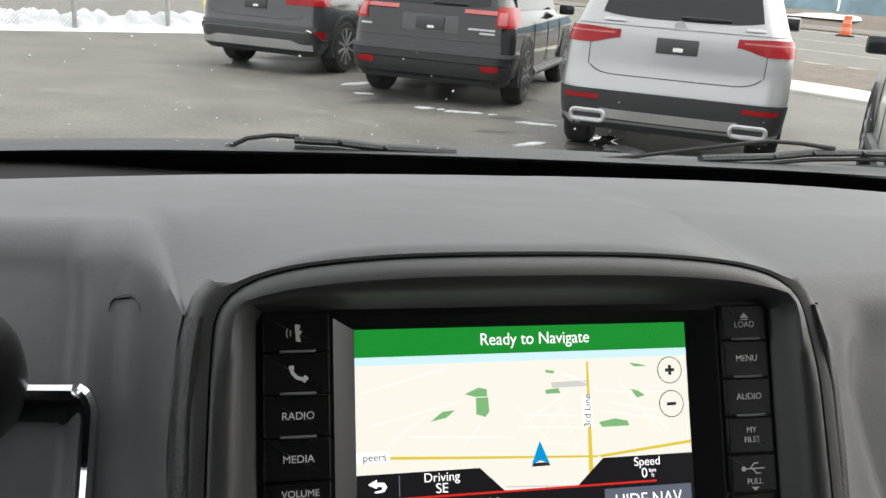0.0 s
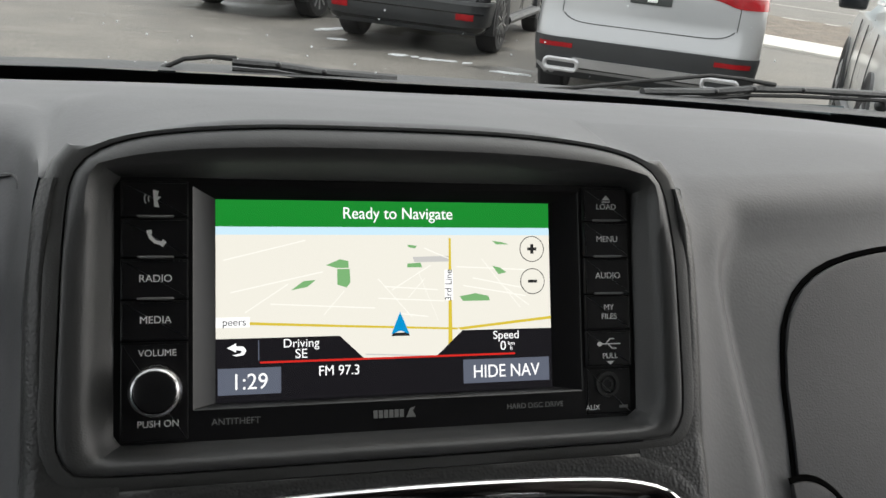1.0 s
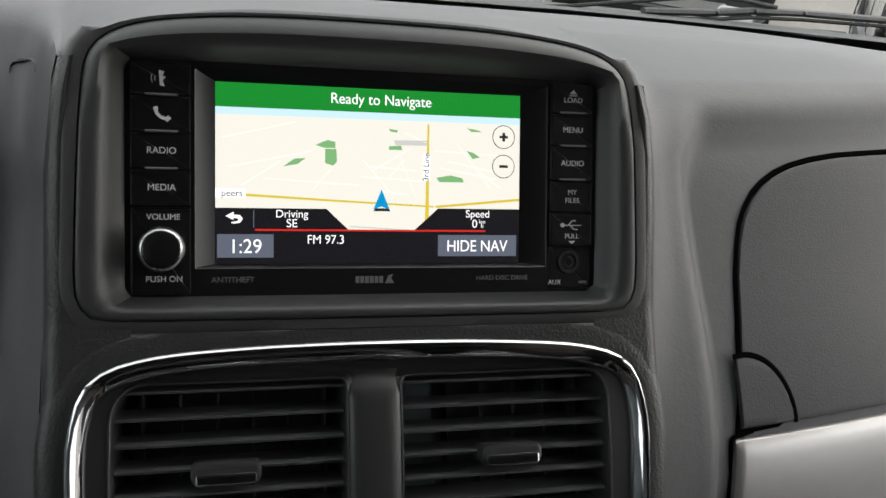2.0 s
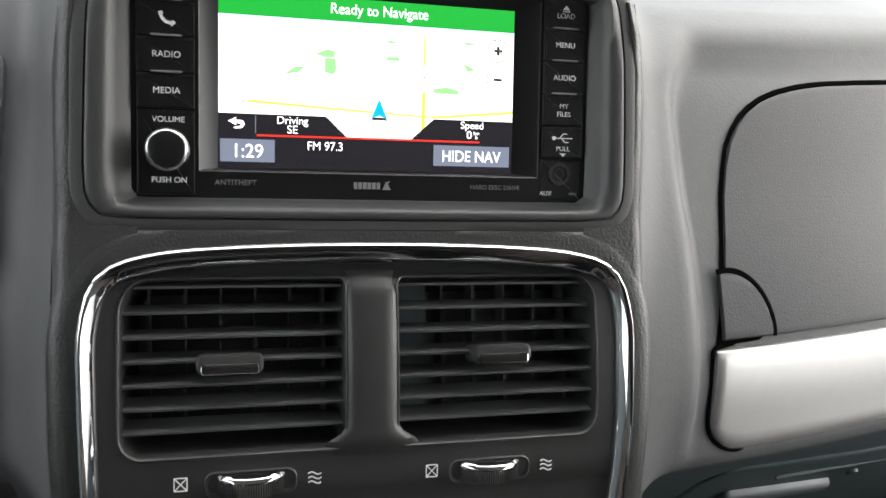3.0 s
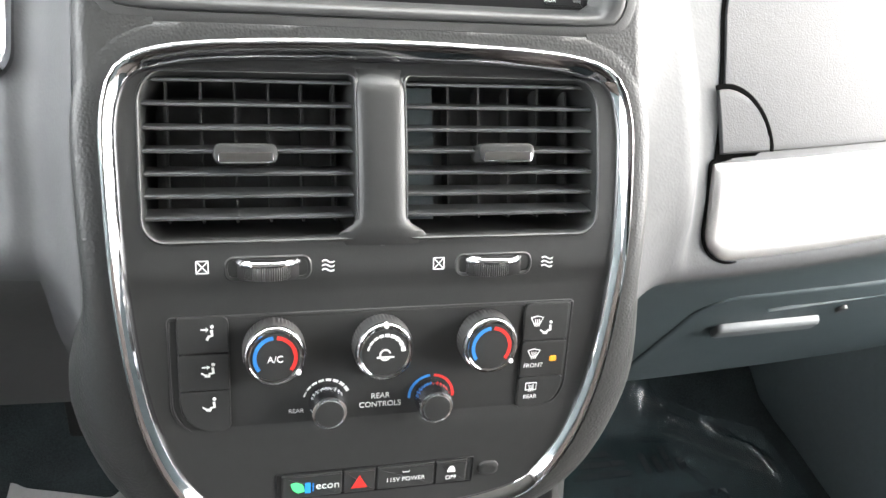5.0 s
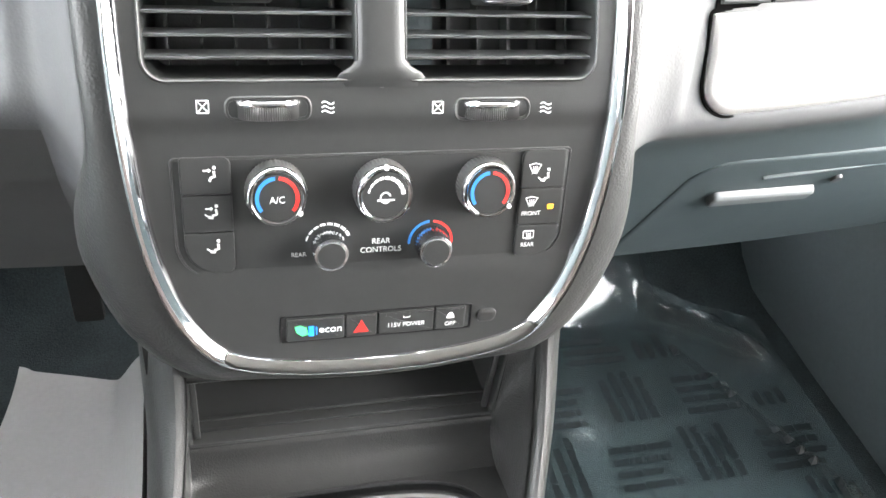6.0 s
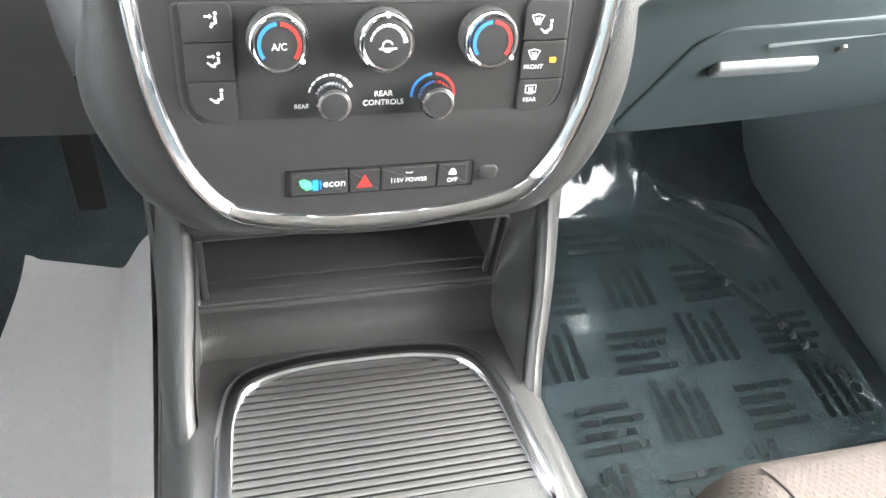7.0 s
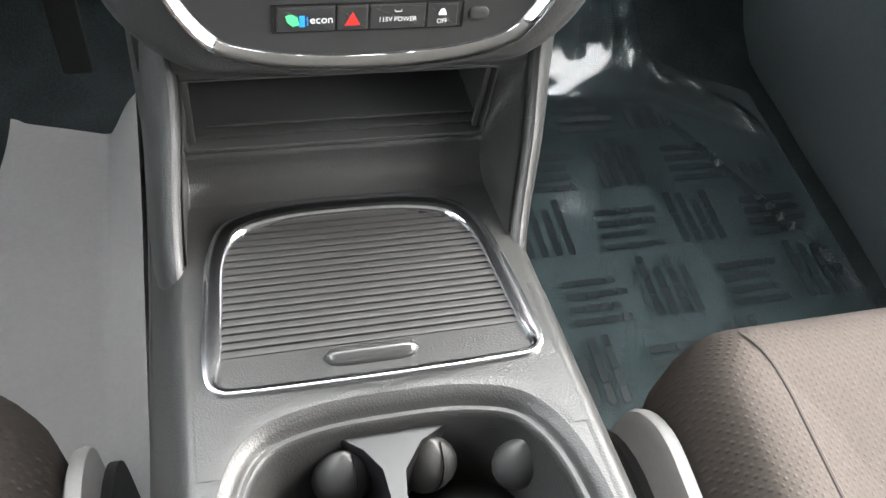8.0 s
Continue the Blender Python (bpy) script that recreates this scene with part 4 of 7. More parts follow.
def figure(b, x, z, up, down):
    """The air-flow mark: a seated outline with arrows, drawn as plain strokes."""
    bm = bmesh.new()
    c = -0.0025
    stroke(bm, [(x + 0.0010, z + 0.0016), (x + 0.0013, z - 0.0012), (x - 0.0004, z - 0.0016), (x - 0.0012, z - 0.0034)], 0.0013, c, on_stack)
    patch(bm, arc(x + 0.0013, z + 0.0031, 0.0009, 0, 330, 8), c, on_stack)
    if up:
        stroke(bm, [(x - 0.0040, z + 0.0018), (x - 0.0012, z + 0.0018)], 0.0008, c, on_stack)
        patch(bm, [(x - 0.0016, z + 0.0030), (x - 0.0016, z + 0.0006), (x - 0.0002, z + 0.0018)], c, on_stack)
    if down:
        stroke(bm, [(x - 0.0044, z - 0.0010), (x - 0.0022, z - 0.0026)], 0.0008, c, on_stack)
        patch(bm, [(x - 0.0030, z - 0.0032), (x - 0.0018, z - 0.0016), (x - 0.0012, z - 0.0034)], c, on_stack)
    return part("airflow_mark", bm, INK, b)


rows = [(1.0715, 1.0895), (1.0522, 1.0712), (1.0295, 1.0519)]
for i, (z0, z1) in enumerate(rows):
    b = climate_button(-0.1000, -0.0760, z0, z1, (0.0165 if i == 2 else 0.0015, 0.004 if i == 2 else 0.0015, 0.004 if i == 0 else 0.0015, 0.0015))
    figure(b, -0.0850, (1.0817, 1.0628, 1.0446)[i], i < 2, i > 0)


def defrost(b, x, z, curved, foot):
    bm = bmesh.new()
    c = -0.0025
    if curved:
        stroke(bm, [(x - 0.0034, z + 0.0024), (x, z + 0.0032), (x + 0.0034, z + 0.0024), (x + 0.0016, z - 0.0010), (x - 0.0016, z - 0.0010), (x - 0.0034, z + 0.0024)], 0.0006, c, on_stack)
    else:
        stroke(bm, [(x - 0.003, z + 0.0026), (x + 0.003, z + 0.0026), (x + 0.003, z - 0.0014), (x - 0.003, z - 0.0014), (x - 0.003, z + 0.0026)], 0.0006, c, on_stack)
    for k in (-0.0012, 0.0, 0.0012):
        stroke(bm, [(x + k, z - 0.0024), (x + k * 0.8 + 0.0003, z - 0.0006), (x + k, z + 0.0016)], 0.0005, c, on_stack)
    part("defrost_mark", bm, INK, b)


for i, (z0, z1) in enumerate([(1.0680, 1.0885), (1.0472, 1.0677), (1.0290, 1.0469)]):
    b = climate_button(0.0742, 0.0992, z0, z1, (0.003 if i == 2 else 0.0015, 0.014 if i == 2 else 0.0015, 0.0015, 0.004 if i == 0 else 0.0015))
    if i == 0:
        defrost(b, 0.0814, 1.0784, True, True)
        figure(b, 0.0880, 1.0750, False, True)
    elif i == 1:
        defrost(b, 0.0812, 1.0602, True, False)
        lettering("FRONT", 0.0034, 0.0816, 1.0538, -0.0025, on_stack, INK, b)
        bm = bmesh.new()
        plate(bm, rrect(0.0906, 0.0944, 1.0560, 1.0588, 0.0006, 2), -0.0027, -0.0020, 0.0003, on_stack)
        part("indicator", bm, mat("amber_indicator", (0.5, 0.25, 0.02), 0.4, vary=0, emit=(1.0, 0.36, 0.04), power=0.055), b, "lit amber indicator")
    else:
        defrost(b, 0.0816, 1.0410, False, False)
        lettering("REAR", 0.0033, 0.0816, 1.0354, -0.0025, on_stack, INK, b)


def climate_knob(x, z, arcs, pointer):
    c0 = -0.0042
    bm = bmesh.new()
    lathe(bm, [(0.0152, c0), (0.0150, c0 + 0.008), (0.0147, c0 + 0.0105)], on_stack, x, z, 96, 0.0005, (0, 1))
    k = part("knob", bm, RIBBED, climate, "rotary knob with knurled chrome rim")
    bm = bmesh.new()
    lathe(bm, [(0.0147, c0 + 0.0105), (0.0143, c0 + 0.0120), (0.0136, c0 + 0.0127), (0.0126, c0 + 0.0128), (0.0117, c0 + 0.0122)], on_stack, x, z, 48)
    part("bezel_ring", bm, CHROME, k, "polished chrome ring")
    bm = bmesh.new()
    lathe(bm, [(0.0119, c0 + 0.0118), (0.0116, c0 + 0.0126), (0.0085, c0 + 0.0128), (0.0005, c0 + 0.0128)], on_stack, x, z, 48)
    part("cap", bm, SMOOTH, k, "black cap")
    top = c0 + 0.0129
    if arcs:
        bm = bmesh.new()
        stroke(bm, arc(x, z, 0.0097, 95, 218), 0.0018, top, on_stack)
        part("cold_arc", bm, BLUE, k, "blue cold arc")
        bm = bmesh.new()
        stroke(bm, arc(x, z, 0.0097, 85, -40), 0.0018, top, on_stack)
        part("warm_arc", bm, RED, k, "red warm arc")
    else:
        bm = bmesh.new()
        for i in range(9):
            stroke(bm, arc(x, z, 0.0090, 168 - 18.5 * i, 153 - 18.5 * i, 3), 0.0009 + 0.00016 * i, top, on_stack)
        part("fan_scale", bm, INK, k, "printed fan scale")
        bm = bmesh.new()
        stroke(bm, arc(x - 0.0002, z - 0.0008, 0.0026, 20, 340, 12), 0.0008, top, on_stack)
        stroke(bm, [(x - 0.0044, z - 0.0020), (x + 0.0044, z - 0.0020)], 0.0009, top, on_stack)
        part("recirculation_mark", bm, INK, k)
    bm = bmesh.new()
    a = radians(pointer)
    lathe(bm, [(0.0014, c0 + 0.0110), (0.0012, c0 + 0.0134), (0.0004, c0 + 0.0136)], on_stack, x + 0.0136 * math.cos(a), z + 0.0136 * math.sin(a), 10)
    part("pointer", bm, INK, k, "white pointer dot")
    return k


ac = climate_knob(-0.0550, 1.0724, True, -36)
lettering("A/C", 0.0046, -0.0550, 1.0716, 0.0088, on_stack, INK, ac)
climate_knob(-0.0016, 1.0714, False, 90)
climate_knob(0.0532, 1.0712, True, -36)


def rear_knob(x, z, coloured):
    c0 = -0.0042
    bm = bmesh.new()
    lathe(bm, [(0.0092, c0), (0.0090, c0 + 0.0115), (0.0086, c0 + 0.0130), (0.0072, c0 + 0.0136)], on_stack, x, z, 60, 0.0004, (0, 1))
    k = part("knob", bm, LIDCHROME, climate, "small rotary knob with chrome rim")
    bm = bmesh.new()
    lathe(bm, [(0.0073, c0 + 0.0132), (0.0069, c0 + 0.0141), (0.0005, c0 + 0.0143)], on_stack, x, z, 40)
    part("cap", bm, SMOOTH, k, "black cap")
    if coloured:
        for a0, a1, m2 in ((182, 95, BLUE), (85, -5, RED)):
            bm = bmesh.new()
            stroke(bm, arc(x, z - 0.0004, 0.0118, a0, a1), 0.0014, c0 + 0.0001, on_stack)
            part("scale", bm, m2, k)
    else:
        for i in range(8):
            bm = bmesh.new()
            stroke(bm, arc(x, z - 0.0004, 0.0118, 165 - 18 * i, 151 - 18 * i, 3), 0.0008 + 0.00012 * i, c0 + 0.0001, on_stack)
            part("scale_mark", bm, INK, k)


rear_knob(-0.0287, 1.0416, False)
rear_knob(0.0262, 1.0402, True)
lettering("REAR", 0.0042, -0.0008, 1.0418, -0.0041, on_stack, INK, climate)
lettering("CONTROLS", 0.0042, -0.0008, 1.0370, -0.0041, on_stack, INK, climate)
lettering("REAR", 0.0033, -0.0440, 1.0366, -0.0041, on_stack, INK, climate)


# ---- switches at the foot of the stack ----
bank = thing("switch_bank", "row of black push switches with a lit econ lamp", "switches")
ZB, ZT = 0.9858, 1.0001
bm = bmesh.new()
frame_ring(bm, [(0, -0.0030), (0.0004, -0.0018), (0.0010, -0.0020), (0.0014, -0.006)], rrect(-0.0545, 0.0530, ZB - 0.0012, ZT + 0.0012, 0.001, 3), on_stack)
part("frame", bm, BLACK, bank)
for x0, x1, words in ((-0.0515, -0.0200, "econ"), (-0.0192, -0.0020, ""), (-0.0012, 0.0305, "115V POWER"), (0.0313, 0.0490, "OFF")):
    bm = bmesh.new()
    plate(bm, rrect(x0, x1, ZB, ZT, 0.0008, 3), -0.006, -0.0012, 0.0008, on_stack)
    b = part("switch", bm, SMOOTH, bank)
    if words == "econ":
        lettering("econ", 0.0062, -0.0275, 0.9924, -0.0011, on_stack, INK, b, wide=1.05)
        bm = bmesh.new()
        patch(bm, [(-0.0470, 0.9951), (-0.0440, 0.9961), (-0.0405, 0.9941), (-0.0395, 0.9901), (-0.0430, 0.9891), (-0.0460, 0.9916)], -0.0011, on_stack)
        part("leaf_lamp", bm, mat("green_lamp", (0.1, 0.5, 0.2), 0.4, vary=0, emit=(0.004, 0.30, 0.06), power=0.16), b, "lit green leaf lamp")
        bm = bmesh.new()
        for q in (rect(-0.0395, 0.9888, -0.0365, 0.9952), rect(-0.0355, 0.9896, -0.0349, 0.9946)):
            patch(bm, q, -0.0011, on_stack)
        part("pump_mark", bm, mat("blue_lamp", (0.02, 0.2, 0.6), 0.4, vary=0, emit=(0.01, 0.16, 0.5), power=0.08), b, "blue pump mark")
    elif words == "":
        bm = bmesh.new()
        patch(bm, [(-0.0150, 0.9888), (-0.0062, 0.9888), (-0.0106, 0.9966)], -0.0011, on_stack)
        part("hazard_mark", bm, RED, b, "red hazard triangle")
    elif words == "OFF":
        lettering("OFF", 0.0036, 0.0402, 0.9894, -0.0011, on_stack, INK, b)
        bm = bmesh.new()
        patch(bm, [(0.0378, 0.9931), (0.0426, 0.9931), (0.0420, 0.9954), (0.0410, 0.9968), (0.0394, 0.9968), (0.0384, 0.9954)], -0.0011, on_stack)
        part("car_mark", bm, INK, b)
    else:
        lettering(words, 0.0037, 0.0146, 0.9914, -0.0011, on_stack, INK, b)
        bm = bmesh.new()
        stroke(bm, [(0.0128, 0.9970), (0.0130, 0.9960), (0.0164, 0.9960), (0.0166, 0.9970)], 0.0004, -0.0011, on_stack)
        part("socket_mark", bm, INK, b)
bm = bmesh.new()
plate(bm, rrect(0.0555, 0.0680, 0.9881, 0.9971, 0.0042, 5), -0.004, -0.0006, 0.0022, on_stack)
part("blank", bm, SMOOTH, bank)


# ---- glove boxes and silver trim ----
upper = thing("upper_glovebox", "closed charcoal upper glovebox door in the dashboard", "glovebox")
bm = bmesh.new()
DOOR = [(0.1972, 1.1446), (0.42, 1.1446), (0.640, 1.1446), (0.640, 1.2590), (0.42, 1.2590), (0.33, 1.2590), (0.300, 1.2585), (0.279, 1.2570), (0.2620, 1.2545), (0.2500, 1.2515), (0.2400, 1.2475), (0.2315, 1.2425), (0.2245, 1.2360), (0.2192, 1.2290), (0.2155, 1.2200), (0.2110, 1.2080), (0.2040, 1.1800)]
bm = bmesh.new()
frame_ring(bm, [(-0.0018, 0.0), (-0.0016, 0.0012), (0.0004, 0.0012), (0.0010, 0.0)], DOOR, on_wing)
part("gap", bm, GAP, upper)
bm = bmesh.new()
panel(bm, inset(DOOR, 0.0006), -0.001, 0.0026, 0.0012, on_wing, 44, 20)
part("door", bm, DOORSKIN, upper)
bm = bmesh.new()
LATCH = [(0.1985, 1.1456), (0.2325, 1.1456)] + arc(0.2035, 1.1456, 0.0292, 4, 100, 14)
panel(bm, LATCH, 0.001, 0.0034, 0.0008, on_wing, 14, 8)
part("latch", bm, DOORSKIN, upper, "quarter-round release latch")
bm = bmesh.new()
stroke(bm, [(0.2332, 1.1452)] + arc(0.2035, 1.1456, 0.0300, 4, 102, 14), 0.0022, 0.0026, on_wing, 0.0010)
part("latch_gap", bm, GAP, upper)
bm = bmesh.new()
SIL = rrect(0.1930, 0.78, 1.0850, 1.1415, (0.022, 0.01, 0.002, 0.002), 10)
panel(bm, SIL, -0.001, 0.0040, 0.005, on_wing, 44, 12)
part("trim", bm, SATIN, dash, "satin silver trim panel")
bm = bmesh.new()
frame_ring(bm, [(-0.0018, 0.0), (-0.0015, 0.0016), (-0.0002, 0.0016), (0.0004, 0.0)], SIL, on_wing)
part("trim_gap", bm, GAP, dash)

lower = thing("lower_glovebox", "lower glovebox under the silver trim, darkened as if in its shade", "glovebox")


def on_lower(x, z, c=0.0):
    p = wing_point(x, z)
    return (p[0], p[1] - c * 0.75, p[2] - c * 0.65)


bm = bmesh.new()
LG = rrect(0.262, 0.74, 0.832, 1.004, (0.03, 0.02, 0.01, 0.03), 6)
# The door's dark vinyl also holds the shade under the trim.
panel(bm, LG, -0.002, 0.0014, 0.003, on_lower, 34, 16)
part("door", bm, FASCIA, lower)
bm = bmesh.new()
plate(bm, rrect(0.300, 0.402, 0.942, 0.957, 0.005, 4), 0.002, 0.0085, 0.003, lambda x, z, c=0.0: on_lower(x, z - 0.02 * (x - 0.33), c))
part("handle", bm, mat("pale_handle_plastic", (0.14, 0.15, 0.155), 0.45, vary=0.05), lower, "pale grey pull handle")
bm = bmesh.new()
plate(bm, rrect(0.330, 0.70, 0.9785, 0.9805, 0.0008, 2), 0.002, 0.0048, 0.0008, lambda x, z, c=0.0: on_lower(x, z + 0.03 * (x - 0.33), c))
part("ledge", bm, FASCIA, lower)
bm = bmesh.new()
lathe(bm, [(0.005, 0.002), (0.0048, 0.0048), (0.001, 0.0052)], on_lower, 0.413, 0.966, 20)
part("lock", bm, CHARCOAL, lower, "small round key lock")


# ---- driver's side: shifter frame ----
shifter = thing("gear_shifter", "dash-mounted gear shifter with black knob in a chrome frame", "gear shifter")


def on_left(x, z, c=0.0):
    p = wing_point(x, z)
    return (p[0], p[1] - c * 0.8, p[2] + c * 0.6)


FR = rrect(-0.310, -0.1750, 1.152, 1.2425, 0.012, 8)
bm = bmesh.new()
frame_ring(bm, [(-0.001, -0.002), (0.0, 0.004), (0.0022, 0.006), (0.0048, 0.005), (0.006, 0.0), (0.0062, -0.004)], FR, on_left)
part("frame", bm, CHROME, shifter, "chrome frame")
bm = bmesh.new()
o = inset(FR, 0.006)
loops(bm, [[on_left(x + (-0.235 - x) * w, z + (1.197 - z) * w, c) for x, z in o] for w, c in ((0, 0.001), (0.2, -0.003), (0.35, -0.018), (0.9, -0.02))], cap_last=True)
part("gate", bm, BLACK, shifter)
bm = bmesh.new()
sweep(bm, [(-0.240, 0.44, 1.20), (-0.230, 0.41, 1.23), (-0.221, 0.390, 1.258)], 0.009, 12)
part("lever", bm, BLACK, shifter)
bm = bmesh.new()
knobpath = [(-0.220 + 0.001 * k, 0.392 - 0.007 * k, 1.244 + 0.011 * k) for k in range(7)]
sweep(bm, knobpath, [0.012, 0.018, 0.021, 0.022, 0.021, 0.017, 0.008], 20)
part("knob", bm, BLACK, shifter, "black shift knob")
bm = bmesh.new()
sweep(bm, [(-0.2060, 0.356, 1.2620), (-0.2035, 0.349, 1.2755), (-0.2030, 0.343, 1.2885)], 0.0028, 8)
part("inlay", bm, CHROME, shifter, "chrome inlay")
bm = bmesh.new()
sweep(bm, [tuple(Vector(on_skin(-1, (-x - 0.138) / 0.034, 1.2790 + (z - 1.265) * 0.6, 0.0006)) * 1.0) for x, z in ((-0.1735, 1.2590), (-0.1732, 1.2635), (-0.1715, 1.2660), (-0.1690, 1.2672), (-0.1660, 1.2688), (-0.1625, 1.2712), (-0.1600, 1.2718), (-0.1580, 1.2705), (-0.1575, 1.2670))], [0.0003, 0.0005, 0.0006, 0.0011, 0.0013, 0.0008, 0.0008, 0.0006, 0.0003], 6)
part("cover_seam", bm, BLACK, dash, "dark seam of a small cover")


# ---- the floor console ----
CX = -0.010
console = thing("floor_console", "dark grained plastic floor console with tambour lid and cup holders", "console")
LID = closed_curve([(CX, 0.1945), (CX + 0.045, 0.192), (CX + 0.078, 0.180), (CX + 0.092, 0.150), (CX + 0.097, 0.10), (CX + 0.099, 0.060), (CX + 0.093, 0.0465), (CX + 0.075, 0.0435), (CX, 0.0425),
                    (CX - 0.075, 0.0435), (CX - 0.093, 0.0465), (CX - 0.099, 0.060), (CX - 0.097, 0.10), (CX - 0.092, 0.150), (CX - 0.078, 0.180), (CX - 0.045, 0.192)], 120)
CUP = closed_curve([(CX, 0.0335), (CX + 0.045, 0.031), (CX + 0.078, 0.019), (CX + 0.096, -0.012), (CX + 0.102, -0.06), (CX + 0.100, -0.12), (CX + 0.085, -0.155), (CX, -0.165),
                    (CX - 0.085, -0.155), (CX - 0.100, -0.12), (CX - 0.102, -0.06), (CX - 0.096, -0.012), (CX - 0.078, 0.019), (CX - 0.045, 0.031)], 120)


def fence(outline, x0, x1, y0, y1, cx, cy):
    """Where rays from (cx, cy) through the outline's points meet a rectangle."""
    out = []
    for x, y in outline:
        dx, dy = x - cx, y - cy
        k = min((((x1 if dx > 0 else x0) - cx) / dx) if abs(dx) > 1e-9 else 1e9, (((y1 if dy > 0 else y0) - cy) / dy) if abs(dy) > 1e-9 else 1e9)
        out.append((cx + dx * k, cy + dy * k))
    return out


def edge_drop(x):
    """The rounded long edges of the console's top."""
    d = max(0.0, abs(x - CX) - 0.105)
    return -0.9 * d * d / 0.03 * 2.2


def top_sheet(outline, x0, x1, y0, y1, cy):
    bm = bmesh.new()
    far = fence(outline, x0, x1, y0, y1, CX, cy)
    for corner in ((x0, y0), (x1, y0), (x1, y1), (x0, y1)):
        k = min(range(len(far)), key=lambda i: math.hypot(far[i][0] - corner[0], far[i][1] - corner[1]))
        far[k] = corner
    rings = []
    for w in [k / 16 for k in range(17)]:
        rings.append([on_lid(a[0] + (b[0] - a[0]) * w, a[1] + (b[1] - a[1]) * w, edge_drop(a[0] + (b[0] - a[0]) * w)) for a, b in zip(outline, far)])
    loops(bm, rings)
    return bm


def half_width(outline, y):
    """The outline's half width at y, nothing beyond its ends."""
    best = 0.0
    for a, b in zip(outline, outline[1:] + outline[:1]):
        lo, hi = sorted((a[1], b[1]))
        if lo <= y <= hi and hi > lo:
            best = max(best, abs(a[0] + (b[0] - a[0]) * (y - a[1]) / (b[1] - a[1]) - CX))
    return best


def cup_edge(y):
    """Where the plain top begins, beside the lid or the cup holder."""
    return min(max(half_width(LID, y), half_width(CUP, y)) + 0.0008, 0.104)


part("top", top_sheet(LID, CX - 0.132, CX + 0.132, 0.038, 0.212, 0.115), DARK, console)
part("top", top_sheet(CUP, CX - 0.132, CX + 0.132, -0.30, 0.038, -0.06), DARK, console)
bm = bmesh.new()
grid(bm, [CX - 0.132 + 0.264 * k / 44 for k in range(45)], [0.0337, 0.036, 0.039, 0.0418], lambda x, y: on_lid(x, y, edge_drop(x) - 0.0005))
part("top_bridge", bm, DARK, console)
# the spandrels between the lid's and the cup holder's round corners
for s in (-1, 1):
    bm = bmesh.new()
    outer = 0.105
    cols = [k / 12 for k in range(13)]
    grid(bm, cols, [-0.004 + 0.004 * k for k in range(13)], lambda u, y: on_lid(CX + s * (cup_edge(y) + (outer - cup_edge(y)) * u), y, 0.0006 * math.sin(math.pi * min(1.0, 2 * u) / 2)))
    part("spandrel", bm, DARK, console)
for s in (-1, 1):
    bm = bmesh.new()
    grid(bm, [CX + s * (0.1035 + 0.030 * k / 16) for k in range(17)], [-0.30 + 0.0125 * k for k in range(33)], lambda x, y: on_lid(x, y, edge_drop(x) + 0.0010 * smoothstep(0.1035, 0.108, abs(x - CX))))
    part("edge_roll", bm, DARK, console)
for s in (-1, 1):
    bm = bmesh.new()
    e = edge_drop(CX + 0.132)
    ys = [-0.30 + 0.055 * k for k in range(16)]
    rings = []
    for y in ys:
        t = on_lid(CX + s * 0.132, min(y, 0.212), e)
        zt = t[2]
        rings.append([(t[0], y, zt), (t[0] + s * 0.003, y, zt - 0.012), (t[0] + s * 0.006, y, zt - 0.05), (t[0] + s * 0.012, y, 0.6), (t[0] + s * 0.02, y, 0.285)])
    loops(bm, rings, close=False)
    part("side_wall", bm, DARK, console)

climb = hermite([(0.0, 0.826), (0.12, 0.838), (0.24, 0.848), (0.35, 0.859), (0.45, 0.873), (0.58, 0.894), (0.70, 0.919), (0.82, 0.947), (0.92, 0.977), (1.0, 1.01)])
ahead = hermite([(0.0, 0.100), (0.12, 0.118), (0.24, 0.135), (0.35, 0.150), (0.45, 0.165), (0.58, 0.185), (0.70, 0.205), (0.82, 0.220), (0.92, 0.228), (1.0, 0.230)])


def ridge(s, k):
    """The crest of a flank, from the console's top to the stack: its inner edge's x, its y and its height."""
    y, z = ahead(k), climb(k)
    fx = CX + 0.012 * smoothstep(0.13, 0.215, y)
    return fx + s * (0.105 + 0.006 * smoothstep(0.11, 0.19, y)), y, z - 0.014 * (1 - smoothstep(0.10, 0.145, y))


def ridge_at(s, z):
    """The crest at height z."""
    lo, hi = 0.0, 1.0
    for _ in range(30):
        mid = (lo + hi) / 2
        lo, hi = (mid, hi) if ridge(s, mid)[2] < z else (lo, mid)
    return ridge(s, lo)


for s in (-1, 1):
    bm = bmesh.new()
    rings = []
    for k in range(41):
        xi, y, h = ridge(s, k / 40)
        up = smoothstep(0.84, 0.95, h)
        rings.append([(xi - s * 0.002, y + 0.006, h - 0.006), (xi, y + 0.002, h - 0.0022), (xi + s * 0.0022, y + 0.0003, h - 0.0005), (xi + s * 0.0045, y - 0.0004, h), (xi + s * 0.0075, y + 0.0004, h - 0.0008), (xi + s * 0.011, y + 0.003, h - 0.004), (xi + s * (0.015 + 0.003 * up), y + 0.009, h - 0.011), (xi + s * (0.019 + 0.004 * up), y + 0.020, h - 0.023),
                      (xi + s * (0.022 + 0.005 * up), y + 0.036, h - 0.042), (xi + s * (0.024 + 0.005 * up), y + 0.055, h - 0.075), (CX + s * 0.136, y + 0.06, 0.6), (CX + s * 0.140, y + 0.06, 0.285)])
    rings.append([(p[0], p[1] + 0.14, p[2]) for p in rings[-1]])
    loops(bm, rings, close=False)
    part("flank", bm, DARK, console)
bm = bmesh.new()
